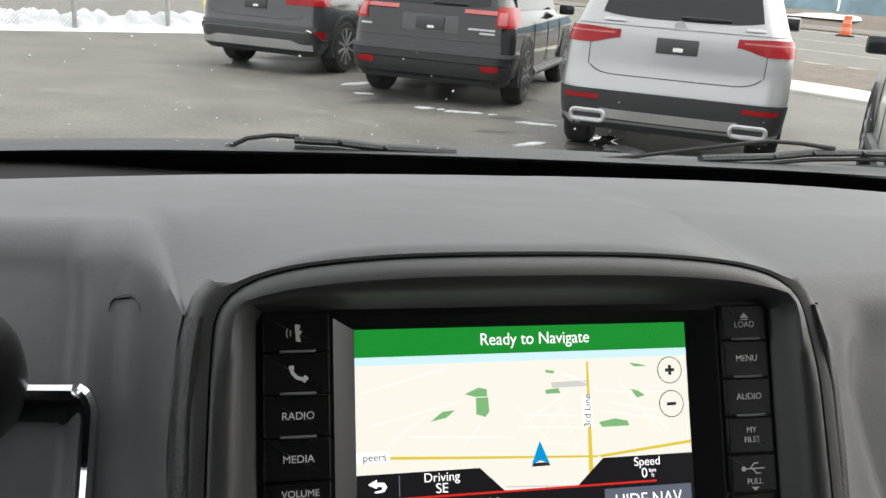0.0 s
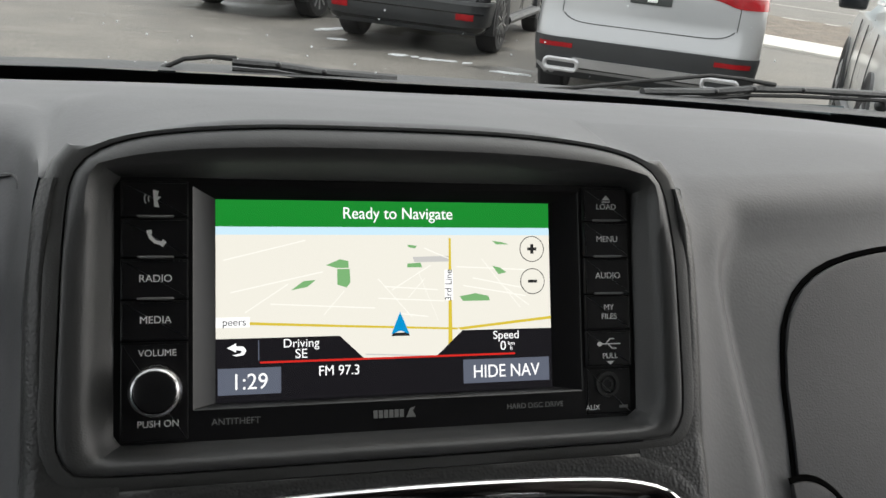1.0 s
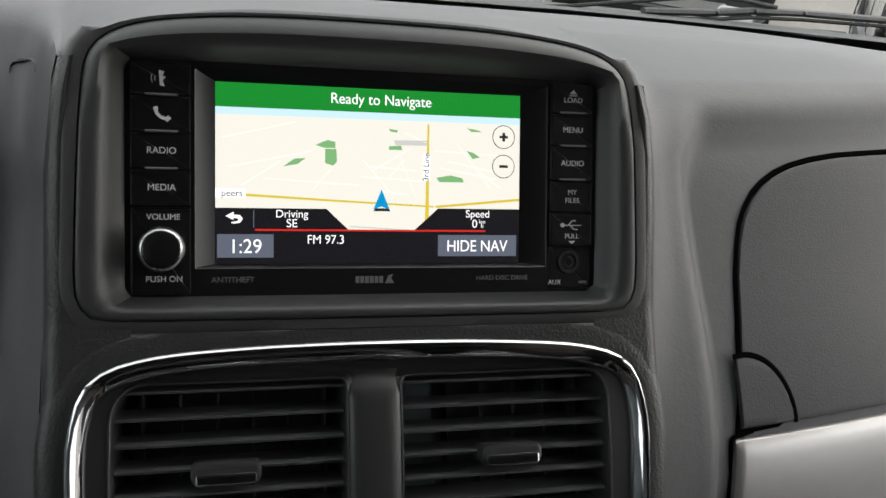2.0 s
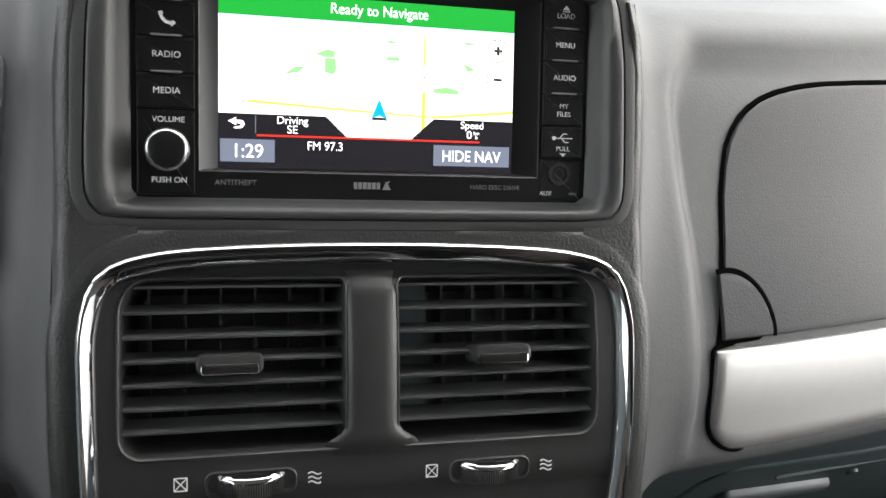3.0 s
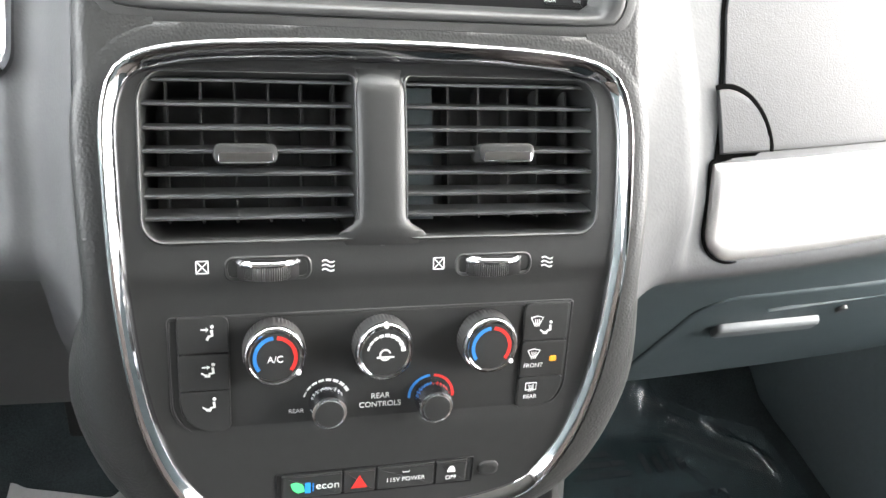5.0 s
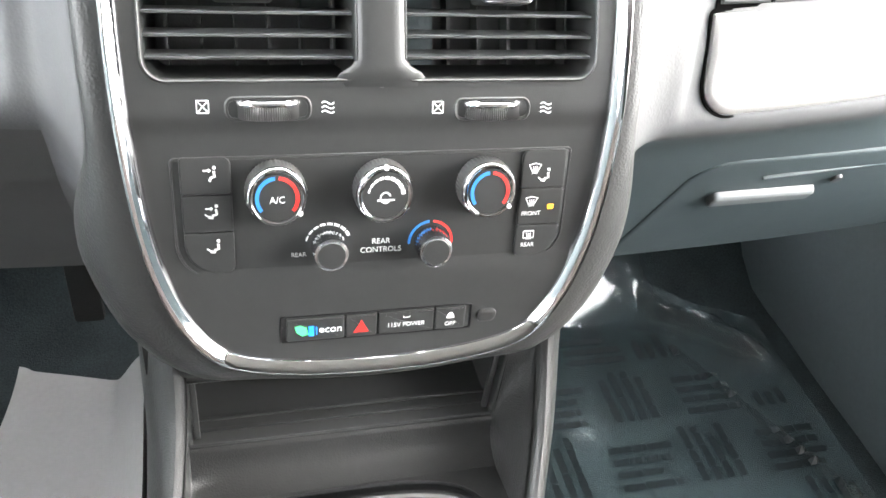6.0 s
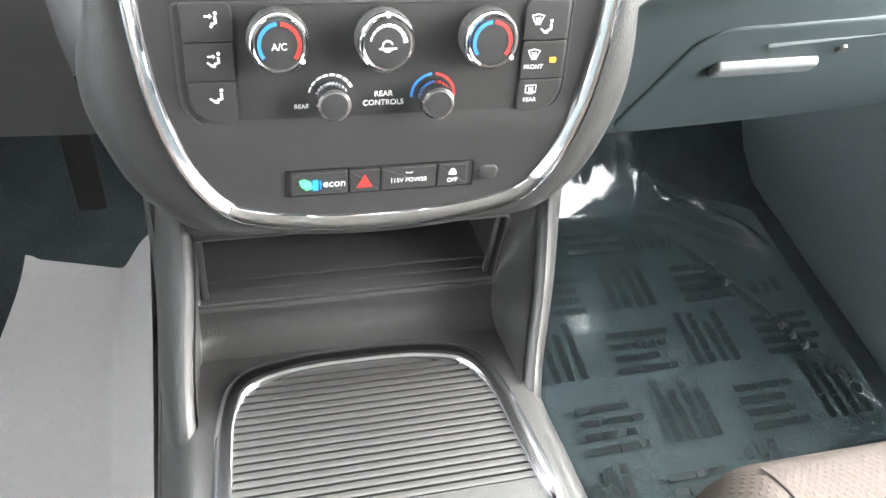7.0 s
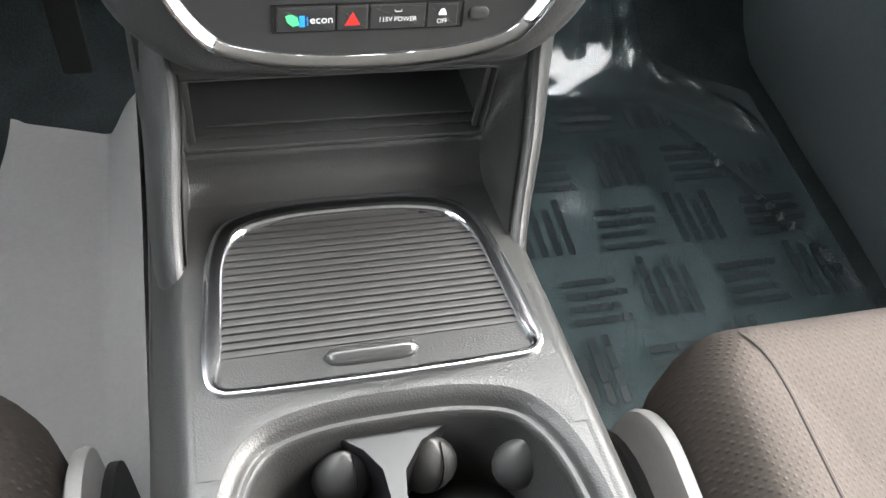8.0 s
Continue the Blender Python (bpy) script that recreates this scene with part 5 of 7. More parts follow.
narrow = inset(LID, 0.010)
prof = [(-0.0010, -0.002), (-0.0010, 0.0018), (-0.0003, 0.0028), (0.0010, 0.0032), (0.0030, 0.0033), (0.0055, 0.0031), (0.0085, 0.0024), (0.0102, 0.0008), (0.0110, -0.0030)]
rings = []
for d, c in prof:
    ring = []
    for (x, y), (u, v) in zip(LID, narrow):
        k = d / 0.010 * (0.55 + 0.45 * smoothstep(0.046, 0.075, y) + 0.25 * smoothstep(0.15, 0.192, y))
        ring.append(on_lid(x + (u - x) * k, y + (v - y) * k, c))
    rings.append(ring)
loops(bm, rings)
part("lid_frame", bm, LIDCHROME, console, "bright chrome lid frame")
# tambour lid: ribs, then a plain strip with the pull
lid = thing("tambour_lid", "black ribbed sliding lid inside a chrome frame", "sliding lid")
INNER = inset(LID, 0.0062)


def lid_half(y):
    return half_width(INNER, y)


ytop, ybot = max(y for _, y in INNER), min(y for _, y in INNER)
NR = 20
pitch = (ytop - 0.0715) / NR
for k in range(NR):
    y1 = ytop - pitch * k
    y0 = y1 - pitch
    bm = bmesh.new()
    rings = []
    prof = ((0.03, -0.0046), (0.05, -0.0024), (0.09, -0.0016), (0.16, -0.0014), (0.50, -0.0013), (0.80, -0.0014), (0.84, -0.0018), (0.86, -0.0026), (0.87, -0.0046))
    us = [-1 + i / 6 for i in range(13)]
    grid(bm, us, list(range(len(prof))), lambda u, i: on_lid(CX + u * (lid_half(min(max(y0 + (y1 - y0) * prof[i][0], ybot + 0.0003), ytop - 0.0008)) + 0.0006), y0 + (y1 - y0) * prof[i][0], prof[i][1]))
    part("slat", bm, RIB, lid)
bm = bmesh.new()
ysr = [ybot + 0.0002 + (0.0712 - ybot - 0.0002) * i / 8 for i in range(9)]
grid(bm, [-1 + i / 8 for i in range(17)], ysr, lambda u, q: on_lid(CX + u * (lid_half(q) + 0.0006), q, -0.0016))
part("front_strip", bm, DARK, lid)
bm = bmesh.new()
hx = CX - 0.004
rings = []
for i in range(17):
    u = -1 + i / 8
    w = math.sqrt(max(0.0, 1 - abs(u) ** 6)) * 0.95 + 0.05
    rings.append([on_lid(hx + u * 0.0285, 0.0625 + dy * w, c * w - 0.0016) for dy, c in ((-0.0066, 0.0), (-0.0065, 0.0014), (-0.0058, 0.0034), (-0.0044, 0.0052), (-0.0020, 0.0064), (0.0008, 0.0068), (0.0032, 0.0058), (0.0048, 0.0036), (0.0056, 0.0))])
loops(bm, rings, close=False)
part("pull", bm, PULL, lid, "raised finger pull")

FINGERS = [(-0.0885, 0.011), (-0.0290, 0.013), (0.0210, 0.012), (0.0765, 0.004)]
# cup holder well
bm = bmesh.new()
frame_ring(bm, [(0.0, 0.0), (0.003, -0.0012), (0.0065, -0.005), (0.0075, -0.008), (0.0085, -0.009), (0.0110, -0.009), (0.0125, -0.0105), (0.0135, -0.016), (0.017, -0.075)], CUP, on_lid)
part("cup_rim", bm, DARK, console)
bm = bmesh.new()
loops(bm, [[on_lid(x, y, -0.0752) for x, y in inset(CUP, 0.0168)], [on_lid(CX + (x - CX) * 0.1, -0.06 + (y + 0.06) * 0.1, -0.0755) for x, y in CUP]], cap_last=True)
part("cup_floor", bm, BLACK, console)
bm = bmesh.new()
# waisted divider between the two cups
rings = []
YD = [(-0.056, 0.034), (-0.0358, 0.0235), (-0.0192, 0.0108), (-0.0102, -0.0020), (-0.0088, -0.018), (-0.012, -0.06), (-0.024, -0.10), (0.018, -0.10), (0.006, -0.06), (0.0005, -0.018), (0.0030, -0.0040), (0.0163, 0.0115), (0.0389, 0.0218), (0.058, 0.032)]
for dz, k in ((-0.075, 0.8), (-0.028, 0.95), (-0.021, 1.0), (-0.0185, 0.93)):
    rings.append([on_lid(CX - 0.003 + (x + 0.003) * k, y, dz - 0.10 * max(0.0, 0.01 - y)) for x, y in YD])
loops(bm, rings, cap_last=True)
part("cup_divider", bm, BLACK, console)
for x, y in FINGERS:
    bm = bmesh.new()
    rings = []
    for i in range(11):
        t = i / 10
        r = 0.0178 * math.sin(math.pi * (0.12 + 0.875 * t)) ** 0.65
        rings.append([on_lid(CX + x + r * math.cos(q), y + 0.75 * r * math.sin(q), -0.068 + 0.046 * t) for q in [2 * math.pi * j / 20 for j in range(20)]])
    loops(bm, rings, cap_first=True, cap_last=True)
    f = part("cup_finger", bm, CHARCOAL, console, "rounded rubber cup finger")
    bm = bmesh.new()
    sweep(bm, [on_lid(CX + x + 0.006 * math.sin(t * 2.2), y - 0.0136 * math.sin(math.pi * (0.12 + 0.875 * t)) ** 0.65, -0.066 + 0.043 * t) for t in [k / 8 for k in range(9)]], 0.0006, 5)
    part("seam", bm, BLACK, f)

# the hollow under the stack: its back rolls into the flanks, and the open bin sits in it
B0, B1 = CX - 0.100, CX + 0.104
BACK = [(0.186, 0.8372), (0.196, 0.8380), (0.2040, 0.8392), (0.2105, 0.8412), (0.2155, 0.8445), (0.2190, 0.8490), (0.2210, 0.8545), (0.2216, 0.8590), (0.2225, 0.8612), (0.2240, 0.8622), (0.2242, 0.866), (0.2242, 0.878), (0.2242, 0.892), (0.2242, 0.906), (0.2242, 0.918),
        (0.2242, 0.9275), (0.2238, 0.9305), (0.2228, 0.9335), (0.2210, 0.9365), (0.2190, 0.9400), (0.2175, 0.9440), (0.2170, 0.952)]
bm = bmesh.new()
inner_xs = [B0 + (B1 - B0) * k / 12 for k in range(13)]
turn = [0.0, 0.2, 0.4, 0.58, 0.73, 0.85, 0.93, 0.98, 1.0]
table = []
for by, bz in BACK:
    row = []
    for s in (-1, 1):
        xi, ry, _ = ridge_at(s, bz)
        x0 = B0 if s < 0 else B1
        end = [(x0 + (xi - s * 0.002 - x0) * t, by + (ry + 0.006 - by) * (1 - math.sqrt(1 - t * t)), bz) for t in turn]
        row = end[::-1] + [(x, by, bz) for x in inner_xs[1:-1]] if s < 0 else row + end
    table.append([bm.verts.new(p) for p in row])
for i, (r0, r1) in enumerate(zip(table, table[1:])):
    for k in range(len(r0) - 1):
        if not (10 <= i < 15 and len(turn) - 1 <= k < len(turn) + 11):
            bm.faces.new((r0[k], r0[k + 1], r1[k + 1], r1[k]))
part("hollow", bm, DARK, console, "grained plastic hollow under the stack")
bm = bmesh.new()
FRM = rrect(B0, B1, 0.866, 0.9275, 0.0030, 4)
loops(bm, [[(x, 0.2242 - c, z) for x, z in inset(FRM, d)] for d, c in ((-0.0016, -0.0010), (-0.0012, 0.0008), (-0.0004, 0.0010), (0.0008, 0.0002), (0.0016, -0.003), (0.0026, -0.05), (0.010, -0.13))], cap_last=True)
part("bin", bm, SMOOTH, console, "open storage bin")
for s in (-1, 1):
    bm = bmesh.new()
    box(bm, min(s * 0.0985, s * 0.0945) + CX + 0.002, max(s * 0.0985, s * 0.0945) + CX + 0.002, 0.2262, 0.2300, 0.869, 0.925, 0.0012)
    part("bin_rail", bm, SMOOTH, console)
for dy, dz in ((0.004, 0.0048), (0.010, 0.0088)):
    bm = bmesh.new()
    box(bm, B0 + 0.004, B1 - 0.004, 0.2262 + dy, 0.2285 + dy, 0.866 + dz - 0.0010, 0.866 + dz + 0.0010, 0.0005)
    part("bin_ridge", bm, SMOOTH, console)
bm = bmesh.new()
grid(bm, [-0.130 + 0.26 * k / 10 for k in range(11)], [0.928, 0.95, 0.98, 1.01, 1.04], lambda x, z: (x, 0.2335 + 0.1 * max(0.0, z - 1.0), z))
part("neck", bm, MATTE, console)

# ---- floor, mats, pedals ----
floor_ob = thing("floor", "dark carpeted car floor", "floor", kind="structure")


def floor_z(x, y):
    return 0.32 + 0.40 * smoothstep(0.80, 1.25, y) ** 1.2


bm = bmesh.new()
grid(bm, [-0.9 + 0.05 * k for k in range(37)], [-2.4, -1.2, -0.6, -0.3, -0.1, 0.1, 0.3, 0.5, 0.6, 0.66, 0.72, 0.78, 0.84, 0.9, 0.96, 1.02, 1.08, 1.15], lambda x, y: (x, y, floor_z(x, y) + 0.006 * noise.noise((x * 9, y * 9, 0))))
part("carpet", bm, CARPET, floor_ob)
bm = bmesh.new()
grid(bm, [-0.92, 0, 0.92], [0.7, 0.95, 1.2], lambda x, z: (x, 1.17, z))
part("firewall", bm, PANEL, floor_ob)

mat_paper = thing("paper_floor_mat", "white paper mat on the driver's floor, curled up at the console", "floor mat")
bm = bmesh.new()


def paper_point(u, v):
    """u across, from the door to the curl at the console; v from the seat to the pedals."""
    s = 0.54 * u
    lie, r = 0.150, 0.012
    if s < lie:
        x, z, y1 = -0.395 + s, 0.0, 0.780 - 0.28 * s
    else:
        a = min((s - lie) / r, 1.25)
        rest = max(0.0, s - lie - r * 1.25)
        z = r * (1 - math.cos(a)) + rest * 0.92
        x = min(-0.247 + r * math.sin(a) + (0.24 + 0.9 * (1 - v)) * rest, -0.158)
        y1 = 0.738 - 0.80 * z
    y = 0.10 + (y1 - 0.10) * v
    x += 0.022 * smoothstep(0.55, 0.78, y) * smoothstep(0.05, 0.0, s)
    wave = 0.010 * noise.noise((x * 5, y * 4, 3)) + 0.016 * smoothstep(0.74, 0.55, y) * smoothstep(0.3, 0.5, y)
    return (x, y, floor_z(x, y) + 0.026 + z + wave)


grid(bm, [k / 70 for k in range(71)], [k / 40 for k in range(41)], paper_point)
part("sheet", bm, PAPER, mat_paper)

FILM = bpy.data.materials.new("clear_film")
FILM.use_nodes = True
fn, fl = FILM.node_tree.nodes, FILM.node_tree.links
fn.remove(fn["Principled BSDF"])
cl, gl, mx = fn.new("ShaderNodeBsdfTransparent"), fn.new("ShaderNodeBsdfGlossy"), fn.new("ShaderNodeMixShader")
cl.inputs[0].default_value = (0.94, 0.96, 0.96, 1)
gl.inputs["Roughness"].default_value = 0.09
fr = fn.new("ShaderNodeFresnel")
fr.inputs["IOR"].default_value = 1.5
fl_half = fn.new("ShaderNodeMath")
fl_half.operation, fl_half.use_clamp = "MULTIPLY", True
fl_half.inputs[1].default_value = 1.7
bp, nz, tc = fn.new("ShaderNodeBump"), fn.new("ShaderNodeTexNoise"), fn.new("ShaderNodeTexCoord")
nz.inputs["Scale"].default_value, nz.inputs["Detail"].default_value = 40, 4
bp.inputs["Strength"].default_value, bp.inputs["Distance"].default_value = 0.06, 0.004
fl.new(tc.outputs["Object"], nz.inputs["Vector"])
fl.new(nz.outputs[0], bp.inputs["Height"])
fl.new(bp.outputs[0], gl.inputs["Normal"])
fl.new(fr.outputs[0], fl_half.inputs[0])
fl.new(fl_half.outputs[0], mx.inputs[0])
fl.new(cl.outputs[0], mx.inputs[1])
fl.new(gl.outputs[0], mx.inputs[2])
hz, mh = fn.new("ShaderNodeBsdfDiffuse"), fn.new("ShaderNodeMixShader")
hz.inputs[0].default_value = (0.20, 0.29, 0.31, 1)
mh.inputs[0].default_value = 0.15
fl.new(mx.outputs[0], mh.inputs[1])
fl.new(hz.outputs[0], mh.inputs[2])
fl.new(mh.outputs[0], fn["Material Output"].inputs[0])

film_sheet = thing("plastic_floor_film", "clear printed protective film over the passenger carpet", "plastic film")


def film_z(x, y):
    """The film lies flat, is creased here and there, and folds up steeply before the firewall."""
    w = 0.0006 * noise.noise((x * 6, y * 6, 1)) + 0.0008 * abs(noise.noise((x * 3.2 + y * 2.6, y * 3 - x * 1.5, 5)))
    w += 0.002 * max(0.0, noise.noise((x * 19, y * 19, 3)) - 0.15) ** 2 * smoothstep(0.42, 0.52, x)
    crinkled = math.exp(-((x - 0.53 - 0.35 * (0.45 - y)) / 0.05) ** 2) * smoothstep(0.62, 0.50, y)
    w += 0.0045 * max(0.0, noise.noise((x * 62, y * 62, 8)) - 0.22) * crinkled
    line = 0.770 - 0.72 * max(0.0, x - 0.625)
    up = max(0.0, y - line)
    wedge = smoothstep(0.665, 0.60, x) * smoothstep(0.40, 0.44, x)
    rise = floor_z(x, y) - floor_z(x, line)
    reach = min(up, 0.11)
    facet = (1.20 * reach - 2.0 * reach * reach + 0.10 * (x - 0.53) * smoothstep(0.0, 0.03, up)) * wedge
    pleat = 0.022 * math.exp(-((x - 0.500 - 0.10 * up) / 0.011) ** 2) + 0.020 * math.exp(-((x - 0.575 + 0.12 * up) / 0.010) ** 2) + 0.018 * math.exp(-((x - 0.625 - 0.02 * up) / 0.009) ** 2)
    fold = max(facet - rise, 0.0) + pleat * smoothstep(0.035, 0.09, up) * wedge
    ridge_up = 0.030 * smoothstep(0.0, 0.030, up) * smoothstep(0.085, 0.030, up) * smoothstep(0.60, 0.64, x) * smoothstep(0.83, 0.76, x)
    crease = 0.008 * math.exp(-((y - 0.705 + 2.0 * (x - 0.645)) / 0.009) ** 2) * smoothstep(0.635, 0.66, x) * smoothstep(0.30, 0.40, y)
    crease += 0.012 * math.exp(-((y - 0.755 + 0.25 * (x - 0.69)) / 0.009) ** 2) * smoothstep(0.67, 0.69, x) * smoothstep(0.77, 0.74, x)
    crease += 0.0012 * math.exp(-((y - 0.50 + 1.1 * (x - 0.52)) / 0.006) ** 2) * smoothstep(0.48, 0.52, x) * smoothstep(0.62, 0.58, x)
    crease += 0.0014 * math.exp(-((y - 0.36 + 0.9 * (x - 0.42)) / 0.006) ** 2) * smoothstep(0.38, 0.41, x) * smoothstep(0.56, 0.50, x)
    return floor_z(x, y) + 0.014 + w + fold + ridge_up + crease


def film_point(x, v):
    """v runs from the seat to the film's far edge, which drops back towards the door."""
    far = 0.90 - 0.04 * smoothstep(0.60, 0.64, x) - 0.55 * max(0.0, x - 0.64) + 0.012 * noise.noise((x * 14, 0, 7))
    y = -0.20 + (far + 0.20) * v
    return (x, y, film_z(x, y))


bm = bmesh.new()
grid(bm, [0.165 + 0.665 * k / 200 for k in range(201)], [k / 260 for k in range(261)], film_point)
sheet = part("sheet", bm, FILM, film_sheet)
BARS = mat("dark_film_print", (0.013, 0.018, 0.020), 0.35, vary=0.1, spec=0.3)
rnd = random.Random(4)
for r in range(7):
    for cidx in range(6):
        bx, by = 0.20 + 0.125 * cidx + 0.035 * (r % 2), -0.02 + 0.118 * r
        turned = (r + cidx) % 2
        bm = bmesh.new()
        for k in range(4):
            length, o = rnd.uniform(0.075, 0.105), 0.021 * k
            a = 0.0
            while a < length:
                b = min(a + rnd.uniform(0.018, 0.045), length)
                x0, x1, y0, y1 = (bx + o, bx + o + 0.0105, by + a, by + b) if turned else (bx + a, bx + b, by + o, by + o + 0.0105)
                if y1 < 0.755 - 0.9 * max(0.0, x1 - 0.62) and x1 < 0.82:
                    for q in range(4):
                        # short pieces, so that the print follows the sheet
                        u0, u1 = (x0, x1) if turned else (x0 + (x1 - x0) * q / 4, x0 + (x1 - x0) * (q + 1) / 4)
                        v0, v1 = (y0 + (y1 - y0) * q / 4, y0 + (y1 - y0) * (q + 1) / 4) if turned else (y0, y1)
                        bm.faces.new([bm.verts.new((x, y, film_z(x, y) + 0.0018)) for x, y in ((u0, v0), (u1, v0), (u1, v1), (u0, v1))])
                a = b + 0.003
        if bm.faces:
            part("print_block", bm, BARS, sheet, smooth=False)
        else:
            bm.free()

pedal = thing("accelerator_pedal", "black rubber accelerator pedal above the dark footwell", "pedal")
bm = bmesh.new()
box(bm, -0.292, -0.250, 0.80, 0.815, 0.405, 0.56, 0.007)
part("pad", bm, RUBBER, pedal)
bm = bmesh.new()
sweep(bm, [(-0.270, 0.815, 0.50), (-0.270, 0.90, 0.62), (-0.270, 0.93, 0.85)], 0.011, 10)
part("arm", bm, RUBBER, pedal)


# ---- seats ----
SEAM = mat("taupe_seam_piping", (0.055, 0.048, 0.044), 0.9, vary=0.1)
PALE = mat("pale_grey_plastic", (0.34, 0.335, 0.33), 0.45, grain=0.1, vary=0.04)


def seat(label, at, turn):
    """A front seat; its own x runs across from the console side, its y forward to the cushion's lip."""
    s = thing("seat_assembly", label, "seat", "front seats")
    w, depth = 0.50, 0.56
    PLAN = rrect(0.0, w, -depth, 0.0, (0.03, 0.03, 0.085, 0.085), 8)
    zz = [(0.030, 0.46), (0.012, 0.50), (0.0, 0.55), (0.0, 0.60), (0.006, 0.635), (0.018, 0.660), (0.034, 0.674), (0.052, 0.680), (0.072, 0.681), (0.096, 0.677), (0.13, 0.672), (0.20, 0.668)]
    bm = bmesh.new()
    loops(bm, [[(x, y, z + 0.008 * smoothstep(0.16, 0.03, min(x, w - x)) * (d > 0.02)) for x, y in inset(PLAN, d)] for d, z in zz], cap_last=True)
    part("cushion", bm, CLOTH, s)
    ds, hs = [q[0] for q in zz[2:]], [q[1] for q in zz[2:]]

    def top_z(x, y):
        d = min(x, w - x, -y)
        return float(np.interp(d, ds, hs)) + 0.008 * smoothstep(0.16, 0.03, min(x, w - x)) * (d > 0.02)

    for sx in (0.083, w - 0.083):
        lean = 1 if sx < 0.2 else -1
        line = [(sx - lean * 0.020 * smoothstep(0.10, 0.0, q), -q) for q in [0.030 + 0.42 * (k / 22) ** 1.2 for k in range(23)]]
        bm = bmesh.new()
        sweep(bm, [(x, y, top_z(x, y) + 0.0006) for x, y in line], 0.0022, 6, 0.6)
        part("seam", bm, SEAM, s)
    for xo, c in ((-0.020, "near"), (w + 0.002, "far")):
        bm = bmesh.new()
        o = rrect(-0.47, -0.045, 0.36, 0.632, (0.02, 0.03, 0.075, 0.02), 8)
        loops(bm, [[(xo + q, y, z) for y, z in inset(o, d)] for q, d in ((0.0, 0.012), (0.004, 0.002), (0.010, 0.0), (0.016, 0.002), (0.019, 0.012))], cap_first=True, cap_last=True)
        part("side_shield", bm, PALE, s, "pale grey plastic side shield")
        bm = bmesh.new()
        o = rrect(-0.49, -0.03, 0.33, 0.575, (0.02, 0.03, 0.10, 0.02), 8)
        x1 = xo - 0.012 if c == "near" else xo + 0.016
        loops(bm, [[(x1 + q, y, z) for y, z in inset(o, d)] for q, d in ((0.0, 0.008), (0.003, 0.0), (0.012, 0.0), (0.015, 0.008))], cap_first=True, cap_last=True)
        part("side_trim", bm, RUBBER, s, "black seat side trim")
    bm = bmesh.new()
    box(bm, 0.03, w - 0.03, -0.50, -0.05, 0.33, 0.50, 0.01)
    part("base", bm, RUBBER, s)
    bm = bmesh.new()
    box(bm, 0.01, w - 0.01, -0.72, -0.57, 0.60, 1.25, 0.05)
    part("backrest", bm, CLOTH, s)
    s.matrix_world = Matrix.Translation(at) @ Matrix.Rotation(radians(turn), 4, "Z")
    return s


seat("taupe cloth passenger seat with dimpled fabric", (0.283, 0.160, 0), 0)
seat("taupe cloth driver's seat with dimpled fabric", (-0.735, 0.205, 0), 0)


# ---- the car's shell: pillars, roof, doors, glass ----
for s, nm in ((-1, "wall_left"), (1, "wall_right")):
    w = thing(nm, "grey car door and side panel of the cabin, sill height set to steer the light", "car side", kind="structure")
    # The unseen left sill is raised to block light; the right stays low.
    for y0, y1, z0, z1, what in ((-2.45, 1.2, 0.25, 1.02 if s > 0 else 1.30, "door_panel"), (-2.45, -2.25, 1.02, 1.72, "rear_pillar"), (-0.66, -0.56, 1.02, 1.72, "middle_pillar"), (-2.45, 0.35, 1.66, 1.76, "roof_rail")):
        bm = bmesh.new()
        xa, xb = sorted((s * (0.88 if what == "door_panel" else 0.80), s * (0.96 if what == "door_panel" else 0.88)))
        box(bm, xa, xb, y0, y1, z0, z1, 0.01)
        part(what, bm, PANEL if what == "door_panel" else LINER, w)
    if s > 0:
        # Unseen block, added to keep light from the door window off the film.
        bm = bmesh.new()
        box(bm, 0.885, 0.955, 0.52, 1.16, 1.01, 1.20, 0.01)
        part("corner_light_block", bm, PANEL, w)
    bm = bmesh.new()
    sweep(bm, [(s * 1.00, 1.10, 1.13), (s * 0.90, 0.75, 1.42), (s * 0.78, 0.30, 1.70)], 0.035, 10)
    part("front_pillar", bm, LINER, w)
roof = thing("ceiling", "light grey car headliner", "headliner", kind="structure")
bm = bmesh.new()
box(bm, -0.82, 0.82, -2.45, 0.30, 1.70, 1.76, 0.01)
part("headliner", bm, LINER, roof)
# Unseen rear panes, added dark to cut the light on rear-facing surfaces.
PRIVACY = bpy.data.materials.new("privacy_glass")
PRIVACY.use_nodes = True
pn, pl = PRIVACY.node_tree.nodes, PRIVACY.node_tree.links
pn.remove(pn["Principled BSDF"])
pt, pg, pm = pn.new("ShaderNodeBsdfTransparent"), pn.new("ShaderNodeBsdfGlossy"), pn.new("ShaderNodeMixShader")
pt.inputs[0].default_value = (0.17, 0.18, 0.18, 1)
pg.inputs["Roughness"].default_value = 0.02
pm.inputs[0].default_value = 0.06
pl.new(pt.outputs[0], pm.inputs[1])
pl.new(pg.outputs[0], pm.inputs[2])
pl.new(pm.outputs[0], pn["Material Output"].inputs[0])
for s, nm in ((-1, "window_1"), (1, "window_2")):
    w = thing(nm, "unseen dark privacy glass, added to dim the rear side windows", "car window", kind="structure")
    for y0, y1 in ((-2.25, -0.66),):
        bm = bmesh.new()
        box(bm, min(s * 0.838, s * 0.843), max(s * 0.838, s * 0.843), y0, y1, 1.02, 1.66, 0)
        part("pane", bm, PRIVACY, w)
w = thing("window_3", "unseen dark privacy glass, added to dim the tailgate window", "car window", kind="structure")
bm = bmesh.new()
